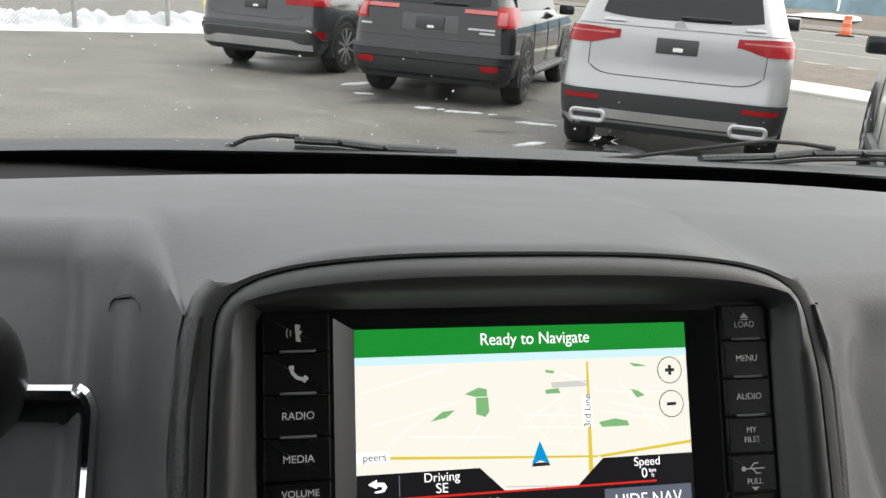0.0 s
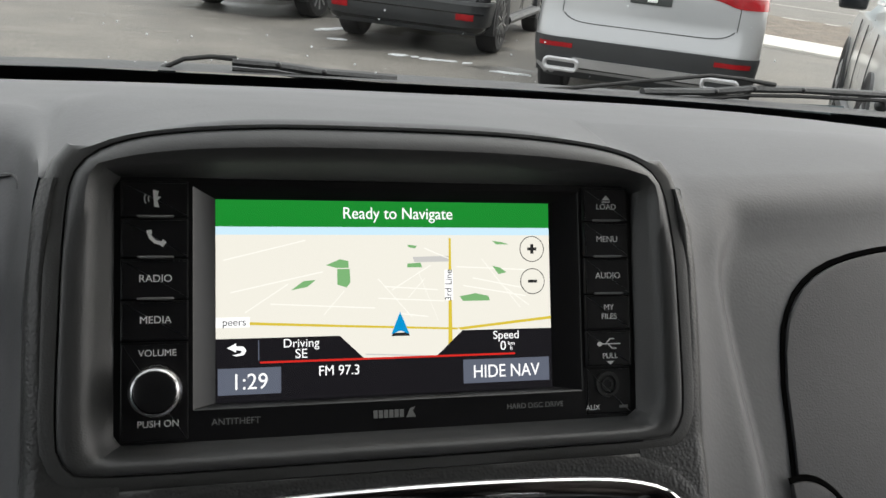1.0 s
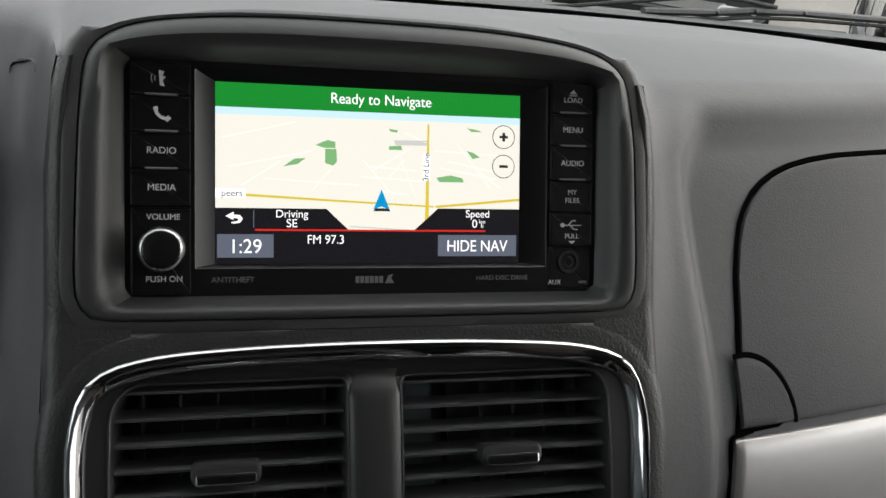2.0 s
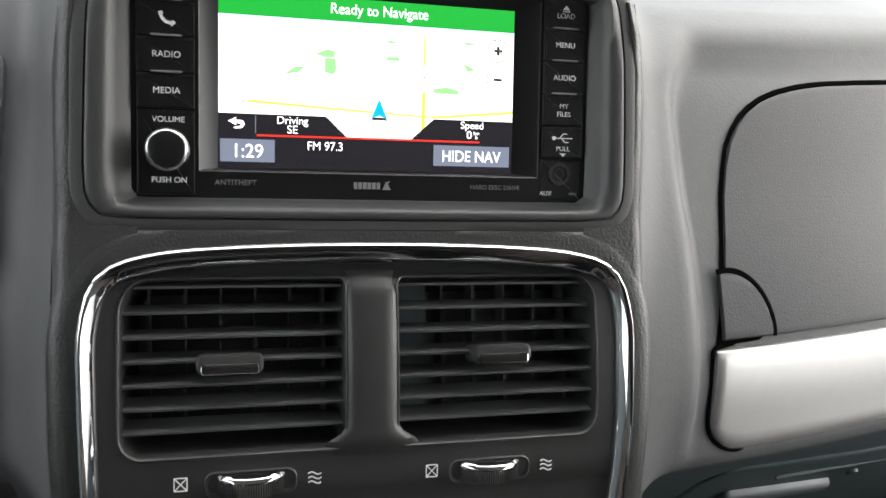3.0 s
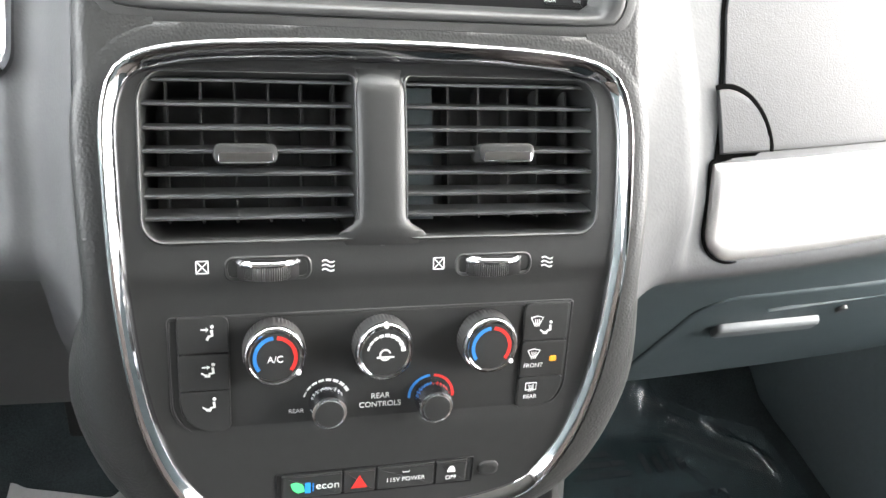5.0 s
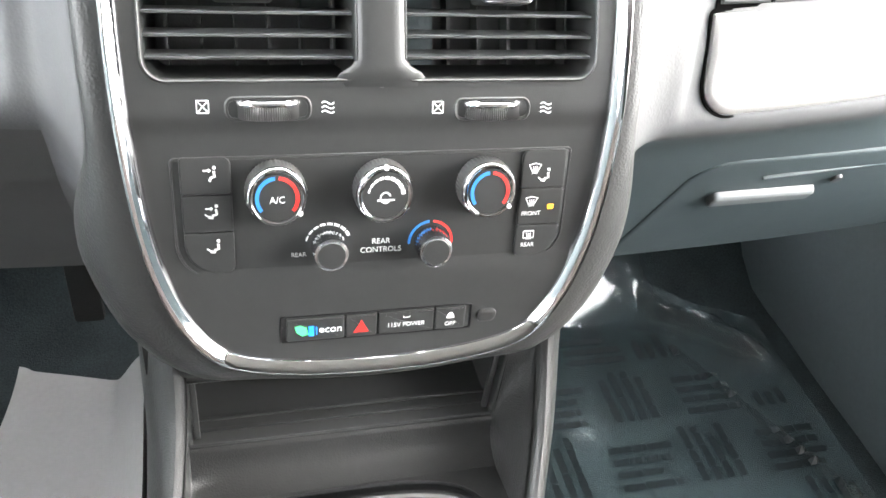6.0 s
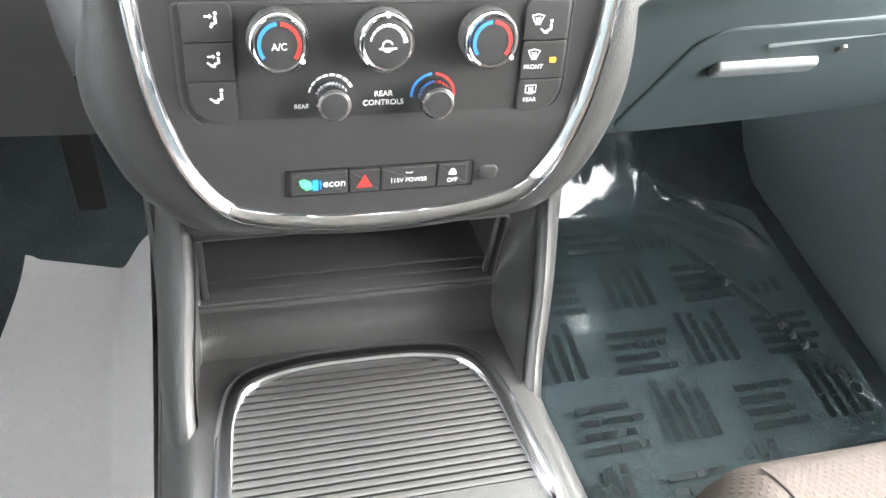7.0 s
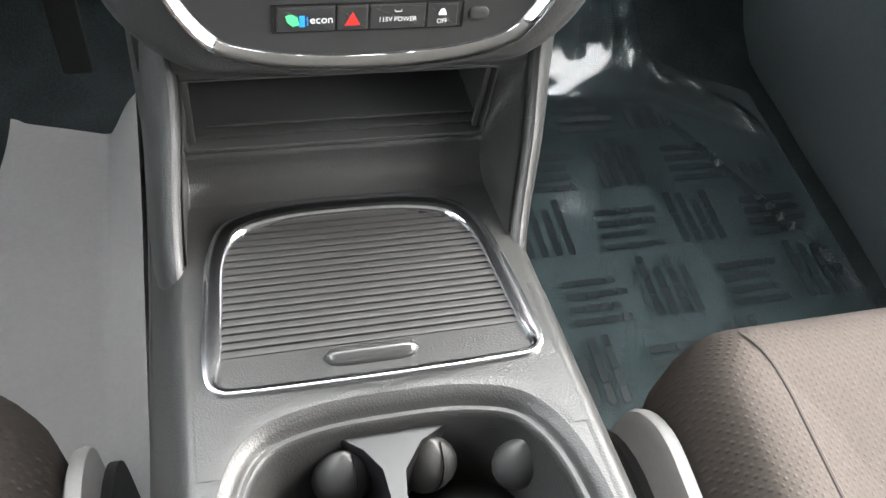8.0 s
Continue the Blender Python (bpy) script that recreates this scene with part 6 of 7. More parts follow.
box(bm, -0.80, 0.80, -2.48, -2.475, 1.02, 1.70, 0)
part("pane", bm, PRIVACY, w)
back = thing("wall_rear", "dark rear end of the cabin", "tailgate", kind="structure")
bm = bmesh.new()
box(bm, -0.86, 0.86, -2.52, -2.44, 0.25, 1.02, 0.01)
part("tailgate", bm, FASCIA, back)
for y in (-1.1,):
    bench = thing("rear_bench", "taupe cloth rear bench seat in the dim cabin", "car seat")
    bm = bmesh.new()
    box(bm, -0.70, 0.70, -1.75, -1.20, 0.35, 0.72, 0.05)
    part("cushion", bm, CLOTH, bench)
    bm = bmesh.new()
    box(bm, -0.70, 0.70, -1.92, -1.76, 0.60, 1.25, 0.05)
    part("backrest", bm, CLOTH, bench)


def shield_point(x, t):
    y = 1.02 - 0.72 * t - 0.12 * x * x
    return (x, y, 1.225 + 0.49 * t)


wind = thing("windshield", "curved clear windshield with a few water specks", "windshield", kind="structure")
bm = bmesh.new()
grid(bm, [-1.0 + 0.1 * k for k in range(21)], [k / 8 for k in range(9)], shield_point)
pane = part("pane", bm, GLASS, wind)
pane.visible_shadow = False
bm = bmesh.new()
grid(bm, [-1.0 + 0.1 * k for k in range(21)], [0, 0.5, 1], lambda x, t: tuple(Vector(shield_point(x, -0.09 + 0.102 * t)) + Vector((0, -0.002, -0.0025))))
part("black_border", bm, BLACK, wind, "black painted glass border")


# ---- wipers and cowl ----
cowl = thing("cowl", "black plastic cowl below the windshield", "cowl")
bm = bmesh.new()
GREYPLASTIC = mat("weathered_grey_plastic", (0.038, 0.039, 0.040), 0.65, grain=0.4, scale=200, vary=0.3, stain=12)
grid(bm, [-1.0 + 0.1 * k for k in range(21)], [0, 0.1, 0.3, 0.6, 1.0], lambda x, t: (x, 1.03 + 0.22 * t - 0.12 * x * x, 1.2275 - 0.010 * t - 0.02 * t * t - 0.05 * max(0.0, -x - 0.1) ** 2))
part("cover", bm, GREYPLASTIC, cowl)
bm = bmesh.new()
rnd = random.Random(8)
for k in range(85):
    c = Vector(shield_point(rnd.uniform(-0.45, 0.95), rnd.uniform(0.03, 0.30)))
    bmesh.ops.create_icosphere(bm, subdivisions=1, radius=rnd.choice((0.0006, 0.0007, 0.0009, 0.0012)), matrix=Matrix.Translation(c + Vector((0, 0.0005, 0.0005))))
WATER = mat("water_bead", (0.62, 0.64, 0.66), 0.05, vary=0, spec=0.8)
tagged(part("water_specks", bm, WATER, wind), kind="stuff")


def wiper(arm, blade, pivot):
    """A parked wiper: its arm and blade as paths, and the nut on its pivot."""
    w = thing("wiper", "black windshield wiper with metal arm and rubber blade", "wiper", "windshield wipers")
    bm = bmesh.new()
    sweep(bm, arm, [0.0028] * (len(arm) - 1) + [0.0036], 8)
    part("arm", bm, RUBBER, w)
    bm = bmesh.new()
    for k in range(len(blade) - 1):
        a, b = Vector(blade[k]), Vector(blade[k + 1])
        sweep(bm, [a, a.lerp(b, 0.5), b], [0.0085, 0.0092, 0.0085], 8, 0.6)
    part("blade", bm, GREYPLASTIC, w)
    bm = bmesh.new()
    sweep(bm, [(x, y - 0.006, z - 0.008) for x, y, z in blade], 0.0028, 6)
    part("rubber_lip", bm, RUBBER, w)
    for k in range(1, len(blade) - 1):
        bm = bmesh.new()
        bmesh.ops.create_icosphere(bm, subdivisions=2, radius=0.0042, matrix=Matrix.Translation(Vector(blade[k]) + Vector((0.004, -0.0055, 0.001))))
        part("rivet", bm, BLACK, w)
    bm = bmesh.new()
    bmesh.ops.create_icosphere(bm, subdivisions=2, radius=0.011, matrix=Matrix.Translation(pivot))
    part("nut", bm, SMOOTH, w)


wiper([(-0.125, 1.06, 1.226), (-0.105, 1.06, 1.236), (-0.075, 1.06, 1.2405), (-0.045, 1.06, 1.2395)], [(-0.050, 1.06, 1.236), (0.0, 1.06, 1.2345), (0.055, 1.06, 1.229), (0.15, 1.06, 1.226)], (-0.125, 1.068, 1.218))
wiper([(0.35, 1.06, 1.222), (0.389, 1.06, 1.2255), (0.50, 1.06, 1.241), (0.593, 1.06, 1.2530), (0.645, 1.06, 1.2510), (0.70, 1.06, 1.245)], [(0.494, 1.06, 1.2260), (0.60, 1.06, 1.2310), (0.66, 1.06, 1.2375), (0.74, 1.06, 1.2400), (0.90, 1.06, 1.2400)], (0.90, 1.07, 1.222))


# ---- outside: the car park ----
GZ = 0.0
ASPHALT = mat("worn_grey_asphalt", (0.140, 0.131, 0.115), 0.75, grain=1.0, scale=55, vary=0.40, stain=1.0)
CONCRETE = mat("pale_concrete", (0.52, 0.50, 0.46), 0.85, grain=0.3, scale=60, vary=0.12, stain=2)
GRAVEL = mat("brown_gravel", (0.15, 0.125, 0.10), 0.9, grain=1, scale=18, vary=0.5, stain=3)
SNOW = mat("snow", (0.62, 0.635, 0.65), 0.8, grain=1.0, scale=24, vary=0.16, stain=6)
SALT = mat("pale_salt_stain", (0.162, 0.153, 0.136), 0.85, grain=0.6, scale=60, vary=0.3, stain=3)
DARKSPOT = mat("dark_smooth_asphalt", (0.085, 0.081, 0.073), 0.45, grain=0.5, scale=70, vary=0.2, stain=2)
GREYPAINT = mat("dark_grey_car_paint", (0.055, 0.057, 0.061), 0.22, 0.3, vary=0.05, coat=0.4)
BLACKPAINT = mat("black_car_paint", (0.010, 0.011, 0.012), 0.10, 0.0, vary=0.05, coat=0.25)
SILVERPAINT = mat("silver_car_paint", (0.36, 0.365, 0.37), 0.30, 0.6, vary=0, coat=0.3)
WHITEPAINT = mat("pale_silver_car_paint", (0.60, 0.60, 0.58), 0.3, 0.3, vary=0.03, coat=0.5)
TAIL = mat("red_tail_lens", (0.30, 0.010, 0.014), 0.15, vary=0.25, stain=9, spec=0.25)
LENS = mat("pale_lamp_lens", (0.45, 0.13, 0.13), 0.15, vary=0.2, stain=9, spec=0.25)
TYRE = mat("tyre_rubber", (0.020, 0.020, 0.021), 0.8, grain=0.4, scale=120, vary=0.15)
ALLOY = mat("alloy_rim", (0.48, 0.48, 0.49), 0.32, 0.55, vary=0.1)
TRIM = mat("black_car_trim", (0.028, 0.030, 0.032), 0.5, vary=0.12, stain=3)
PLATE = mat("dark_plate", (0.045, 0.05, 0.05), 0.35, vary=0.1)
WINDOW = mat("dark_car_window", (0.012, 0.014, 0.016), 0.06, vary=0.05, spec=0.35)

ground = thing("ground", "grey asphalt car park with pale salt stains and darker patches", "ground", kind="structure")
bm = bmesh.new()
grid(bm, [-400, -120, -40, -15, -6, 0, 4, 8, 14, 40, 120, 400], [-120, -30, -8, 0, 4, 8, 12, 16, 24, 60, 400], lambda x, y: (x, y, GZ))
part("asphalt", bm, ASPHALT, ground)


def blotch(x, y, rx, ry, turn, material, name, seed, h=0.004):
    """A thin uneven patch on the asphalt."""
    bm = bmesh.new()
    n, ring, inner = 40, [], []
    for k in range(n):
        a = 2 * math.pi * k / n
        r = 1 + 0.45 * noise.noise((math.cos(a) * 1.7 + seed, math.sin(a) * 1.7, seed * 3.1)) + 0.55 * noise.noise((math.cos(a) * 6 + seed, math.sin(a) * 6, seed))
        u, v = rx * r * math.cos(a), ry * r * math.sin(a)
        ct, st = math.cos(radians(turn)), math.sin(radians(turn))
        ring.append((x + u * ct - v * st, y + u * st + v * ct, GZ + 0.001))
        inner.append((x + 0.9 * (u * ct - v * st), y + 0.9 * (u * st + v * ct), GZ + h))
    loops(bm, [ring, inner], cap_last=True)
    part(name, bm, material, ground)


for i, q in enumerate([(0.15, 10.4, 0.45, 0.22, -35), (0.6, 9.0, 0.35, 0.16, -50), (-1.2, 11.2, 0.5, 0.25, 10), (-1.9, 9.6, 0.35, 0.2, 0), (1.0, 8.4, 0.30, 0.16, -40), (-1.0, 13.2, 0.6, 0.3, 20), (0.45, 9.7, 0.42, 0.10, -48), (0.75, 9.25, 0.22, 0.07, -40), (0.25, 10.9, 0.20, 0.08, -30), (-0.6, 10.1, 0.12, 0.07, 10), (-0.2, 11.6, 0.16, 0.07, 0)]):
    blotch(*q, SALT, "salt_stain", i + 1.5)
for i, q in enumerate([(1.40, 11.3, 0.28, 0.07, 40), (1.93, 9.42, 0.10, 0.06, 0), (2.12, 9.36, 0.05, 0.03, 30), (2.24, 9.25, 0.09, 0.05, 5), (2.44, 9.2, 0.12, 0.04, -8), (2.66, 9.12, 0.06, 0.03, 20), (1.4, 10.4, 0.12, 0.04, 0), (2.55, 7.45, 0.20, 0.05, 30), (3.0, 8.6, 0.22, 0.05, -20), (3.42, 7.35, 0.16, 0.22, 20)]):
    blotch(*q, SNOW, "snow_patch", i + 11.5, 0.012)
# Darker, smoother patches: three under the cars, two in the open.
for i, q in enumerate([(3.0, 8.9, 0.35, 0.15, 0), (2.6, 10.7, 1.2, 0.8, 30), (1.0, 13.2, 1.3, 0.8, 30), (3.9, 7.4, 1.2, 0.9, 30), (2.4, 8.0, 0.3, 0.12, -20)]):
    blotch(*q, DARKSPOT, "dark_patch", i + 21.5, 0.003)

PUDDLE = mat("puddle_water", (0.02, 0.021, 0.022), 0.03, vary=0, spec=0.6)
blotch(3.42, 7.72, 0.42, 0.13, 58, PUDDLE, "puddle", 31.5, 0.006)
road = thing("road", "grey road with white lines beyond a concrete strip and gravel verge", "road", kind="structure")


def road_z(x):
    return 0.03


bm = bmesh.new()
box(bm, 9.30, 11.10, -20, 80, GZ - 0.1, GZ + 0.05, 0.02)
part("concrete_strip", bm, CONCRETE, road)
bm = bmesh.new()
grid(bm, [11.10 + 0.25 * k for k in range(23)], [-8 + 0.3 * k for k in range(150)], lambda x, y: (x, y, road_z(x) + 0.02 + 0.05 * noise.noise((x * 2.5, y * 2.5, 2))))
part("verge", bm, GRAVEL, road)
bm = bmesh.new()
grid(bm, [16.5, 18, 20, 26, 32, 40, 80, 400], [-120, 0, 20, 60, 400], lambda x, y: (x, y, road_z(x)))
part("asphalt", bm, ASPHALT, road)
for x, w in ((16.7, 0.18), (22.5, 0.16), (30.6, 0.2), (43.0, 0.5)):
    bm = bmesh.new()
    grid(bm, [x, x + w], [-20, 20, 60, 150], lambda a, b: (a, b, road_z(a) + 0.006))
    part("white_line", bm, CONCRETE, road)
bm = bmesh.new()
box(bm, 45.0, 49.0, -40, 220, -0.2, 0.12, 0.05)
part("median", bm, GRAVEL, road)
bm = bmesh.new()
grid(bm, [60, 63, 66, 72, 90], [-40 + 6 * k for k in range(45)], lambda x, y: (x, y, (0.0 if x < 61 else 0.75 if x < 65 else 1.05) + 0.12 * noise.noise((x * 0.7, y * 0.4, 3))))
part("far_bank", bm, GRAVEL, road)
for k in range(12):
    bm = bmesh.new()
    y0 = 20 + 9 * k
    grid(bm, [61.5 + 0.5 * i for i in range(8)], [y0 + 0.8 * i for i in range(9)], lambda x, y: (x, y, 0.55 + 0.09 * (x - 61.5) + 0.30 * math.sin(math.pi * (x - 61.5) / 3.5) * math.sin(math.pi * (y - y0) / 6.4) * (0.7 + 0.6 * noise.noise((x, y, 1)))))
    part("snow_heap", bm, SNOW, road)

ALONG = Matrix.Translation((9.3, 12.4, 0)) @ Matrix.Rotation(radians(25), 4, "Z") @ Matrix.Translation((-9.3, -12.4, 0))
road.matrix_world = ALONG
barrel = thing("traffic_barrel", "orange and pale banded traffic barrel on the road", "traffic barrel")
ORANGE = mat("orange_plastic", (0.72, 0.13, 0.03), 0.5, vary=0.1)
BAND = mat("pale_reflective_band", (0.68, 0.30, 0.20), 0.4, vary=0.1)
bz = road_z(30.5) + 0.005
m2 = lambda p, q, c: (30.6 + p, 39.2 + q, bz + c)
for k in range(5):
    r0, r1 = 0.29 - 0.022 * k, 0.275 - 0.022 * k
    bm = bmesh.new()
    lathe(bm, [(r0, 0.08 + 0.19 * k), (r1, 0.08 + 0.19 * (k + 1)), (r1 - 0.02, 0.08 + 0.19 * (k + 1) + 0.002)], m2, 0, 0, 24)
    part("band", bm, BAND if k % 2 else ORANGE, barrel)
bm = bmesh.new()
lathe(bm, [(0.45, 0.0), (0.45, 0.07), (0.30, 0.09)], m2, 0, 0, 8)
part("base", bm, RUBBER, barrel)
hoard = thing("hoarding", "bluish site hoarding along the far side of the road", "hoarding")
bm = bmesh.new()
for k in range(14):
    box(bm, 72, 72.1, 20 + 8.4 * k, 28.2 + 8.4 * k, 0.9, 3.6, 0.02)
part("panel", bm, mat("faded_blue_panel", (0.25, 0.36, 0.42), 0.7, vary=0.3, stain=0.8), hoard)

hoard.matrix_world = ALONG

# fence and snow bank
fenceline = thing("chain_link_fence", "grey chain-link fence with steel posts before a snow bank", "fence")
FA, FB = Vector((-9.0, 14.0, 0)), Vector((-1.0, 18.35, 0))
STEEL = mat("galvanised_steel", (0.36, 0.37, 0.36), 0.5, 0.6, vary=0.15)
fd = (FB - FA).normalized()
for s in (1.35, 4.05, 6.75, 8.55):
    p = FA + fd * s
    bm = bmesh.new()
    lathe(bm, [(0.045, 0.0), (0.045, 1.85), (0.03, 1.9), (0.001, 1.91)], lambda a, b, c: (p.x + a, p.y + b, GZ + c), 0, 0, 12)
    part("post", bm, STEEL, fenceline)
bm = bmesh.new()
fl_len = (FB - FA).length
for k in range(int(fl_len / 0.075) + 24):
    for sg in (-1, 1):
        a0 = k * 0.075 - (0.9 if sg > 0 else -0.0)
        q0, q1 = (a0, 0.05), (a0 + sg * 1.75, 1.8)
        if sg < 0:
            q0, q1 = (a0, 0.05), (a0 - 1.75, 1.8)
        pts = []
        for w in (0, 1):
            s = q0[0] + (q1[0] - q0[0]) * w
            pts.append((min(max(s, 0), fl_len), q0[1] + (q1[1] - q0[1]) * (0 if q1[0] == q0[0] else (min(max(s, 0), fl_len) - q0[0]) / (q1[0] - q0[0]))))
        if abs(pts[0][0] - pts[1][0]) < 0.02 or pts[0][1] < 0 or pts[1][1] < 0:
            continue
        a, b = (FA + fd * pts[0][0] + Vector((0, 0, pts[0][1])), FA + fd * pts[1][0] + Vector((0, 0, pts[1][1])))
        side = Vector((-fd.y, fd.x, 0)) * 0.0025
        up = Vector((0, 0, 0.0035))
        loops(bm, [[a + up + side, a - up + side, a - up - side, a + up - side], [b + up + side, b - up + side, b - up - side, b + up - side]])
tagged(part("wire_mesh", bm, STEEL, fenceline), kind="stuff")
snowbank = thing("snow_bank", "lumpy white ploughed snow bank behind the fence", "snow", kind="stuff")
bm = bmesh.new()
nrm = Vector((-fd.y, fd.x, 0))


def snow_point(s, w):
    p = FA + fd * s + nrm * (-0.25 + 2.2 * w)
    hgt = 0.36 * math.sin(math.pi * min(1.0, w * 1.1)) ** 0.7 * (0.72 + 0.5 * noise.noise((s * 1.1, w * 2, 4)) + 0.45 * noise.noise((s * 3.4, w * 6, 7)) + 0.25 * noise.noise((s * 8, w * 9, 3))) if 0 < w < 0.9 else 0.0
    return (p.x, p.y, GZ - 0.01 + max(0.0, hgt) + 0.03 * noise.noise((s * 9, w * 14, 2)) * (0 < w < 0.9))


grid(bm, [0.04 * k for k in range(248)], [k / 24 for k in range(25)], snow_point)
part("snow", bm, SNOW, snowbank)
guard = thing("guy_wire_guard", "thin yellow plastic wire guard by the fence", "wire guard")
bm = bmesh.new()
sweep(bm, [(-0.62, 16.9, 0.0), (-0.80, 17.1, 0.9), (-0.95, 17.3, 2.0)], 0.03, 8)
part("tube", bm, mat("yellow_plastic", (0.65, 0.55, 0.2), 0.5, vary=0.1), guard)


def suv(name, label, paint, at, heading, length, width, height, tyre, style, tall=1.0):
    """A parked sport-utility car about the middle of its rear axle; it faces its own y."""
    car = thing(name, label, "car", "parked cars")
    W, back, front = width / 2, -0.92, length - 0.92
    cowl_y = back + length * 0.66
    # level: height, half width, rear edge, front edge, corner radii at the rear and the front
    levels = [(0.27, 0.90, 0.10, 0.12, 0.16, 0.4), (0.33, 0.965, 0.04, 0.05, 0.20, 0.45), (0.45, 0.985, 0.0, 0.0, 0.22, 0.5), (0.56, 0.995, -0.005, 0.0, 0.22, 0.5), (0.60, 1.0, 0.0, 0.0, 0.22, 0.5), (0.68, 1.0, 0.035, 0.02, 0.22, 0.5), (0.80, 0.995, 0.045, 0.04, 0.22, 0.5), (0.92, 0.985, 0.05, 0.09, 0.23, 0.5), (1.00, 0.97, 0.055, 0.30, 0.24, 0.5),
              (1.04, 0.955, 0.06, length - cowl_y + back - 0.2, 0.25, 0.3), (1.09, 0.925, 0.085, length - cowl_y + back, 0.25, 0.25), (1.22, 0.87, 0.17, length - cowl_y + back + 0.22, 0.24, 0.22), (1.38, 0.80, 0.28, length - cowl_y + back + 0.50, 0.22, 0.2), (height - 0.10, 0.73, 0.38, length - cowl_y + back + 0.85, 0.2, 0.2), (height - 0.02, 0.66, 0.46, length - cowl_y + back + 1.0, 0.2, 0.2), (height, 0.50, 0.60, length - cowl_y + back + 1.2, 0.2, 0.2)]
    bm = bmesh.new()
    loops(bm, [[(x, y, z) for x, y in rrect(-W * w, W * w, back + r, front - f, (rr, rr, rf, rf), 8)] for z, w, r, f, rr, rf in levels], cap_first=True, cap_last=True)
    part("body", bm, paint, car)
    zl = [v[0] for v in levels]

    def skin(u, z, c=0.0):
        """A point of the tail: u runs from its middle (0) round the corner (past 1); c out of it."""
        i = min(max(int(np.searchsorted(zl, z)) - 1, 0), len(levels) - 2)
        k = (z - zl[i]) / (zl[i + 1] - zl[i])
        w, r, rr = (levels[i][j] + (levels[i + 1][j] - levels[i][j]) * k for j in (1, 2, 4))
        half, sg, a = W * w, (1 if u >= 0 else -1), abs(u) * W
        if a <= half - rr:
            return (sg * a, back + r - c, z)
        t = (a - (half - rr)) / rr
        if t <= math.pi / 2:
            return (sg * (half - rr + (rr + c) * math.sin(t)), back + r + rr - (rr + c) * math.cos(t), z)
        return (sg * (half + c), back + r + rr + (t - math.pi / 2) * rr, z)

    def strip(nm, u0, u1, lo, hi, c, material, label="", n=20, parent=None, thick=0.02):
        """A band on the tail between the heights lo(u) and hi(u)."""
        bm = bmesh.new()
        rows = []
        for k in range(n + 1):
            u = u0 + (u1 - u0) * k / n
            a, b = (lo(u) if callable(lo) else lo), (hi(u) if callable(hi) else hi)
            rows.append([skin(u, a, c - thick), skin(u, a, c), skin(u, a + (b - a) / 3, c), skin(u, a + (b - a) * 2 / 3, c), skin(u, b, c), skin(u, b, c - thick)])
        loops(bm, rows, close=False)
        bm.faces.new([bm.verts.new(p) for p in rows[0]])
        bm.faces.new([bm.verts.new(p) for p in rows[-1]])
        return part(nm, bm, material, parent or car, label)

    # rear glass
    wl, wh = (1.13, height - 0.16)
    bm = bmesh.new()
    rows = []
    for k in range(17):
        u = -0.70 + 1.40 * k / 16
        e = 0.03 * (abs(u) / 0.70) ** 4
        rows.append([skin(u * 0.98, wl + e, 0.004), skin(u * 0.95, wl + (wh - wl) * 0.33, 0.006), skin(u * 0.90, wl + (wh - wl) * 0.66, 0.006), skin(u * 0.84, wh - e, 0.004)])
    loops(bm, rows, close=False)
    part("rear_window", bm, WINDOW, car, "dark rear window")
    bm = bmesh.new()
    p = [skin(0.0, wl + 0.03, 0.02), skin(0.1, wl + 0.035, 0.035), skin(0.42, wl + 0.03, 0.02)]
    sweep(bm, p, 0.009, 6)
    part("rear_wiper", bm, TRIM, car, "black rear wiper")
    # side glass
    for s in (-1, 1):
        bm = bmesh.new()
        pts = [(0.905, back + 0.55, 1.13), (0.905, cowl_y - 0.10, 1.11), (0.79, cowl_y - 0.55, height - 0.24), (0.77, cowl_y - 0.95, height - 0.16), (0.77, back + 0.85, height - 0.18), (0.82, back + 0.62, height - 0.32)]
        loops(bm, [[(s * W * (a + 0.012), y, z) for a, y, z in pts], [(s * W * (a - 0.06), y, z) for a, y, z in pts]], cap_first=True)
        part("side_window", bm, WINDOW, car, "dark side window")
        bm = bmesh.new()
        for v in box(bm, -0.11, 0.11, -0.05, 0.05, -0.07, 0.07, 0.035):
            v.co = Vector((s * (W + 0.09), cowl_y - 0.12, 1.12)) + v.co
        mir = part("mirror", bm, paint if paint is not WHITEPAINT else TRIM, car, "wing mirror")
        bm = bmesh.new()
        for v in box(bm, -0.09, 0.09, -0.056, -0.045, -0.055, 0.055, 0.004):
            v.co = Vector((s * (W + 0.09), cowl_y - 0.12, 1.12)) + v.co
        part("mirror_glass", bm, WINDOW, mir)
        # door seams and sill
        for y in (back + 1.35, back + 2.30, cowl_y - 0.02):
            bm = bmesh.new()
            sweep(bm, [(s * W * 1.0, y, 0.45), (s * W * 1.001, y, 0.75), (s * W * 0.985, y, 0.98)], 0.004, 4)
            part("door_seam", bm, TRIM, car)
        bm = bmesh.new()
        sweep(bm, [(s * W * 0.985, 0.45, 0.36), (s * W * 0.985, front - 1.35, 0.36)], 0.06, 8)
        part("sill", bm, TRIM, car, "black plastic sill")
    # bumper
    strip("bumper", -1.42, 1.42, 0.26, 0.575 if style != "pilot" else 0.60, 0.012, TRIM if style != "sante" else GREYPAINT, "lower bumper", 34)
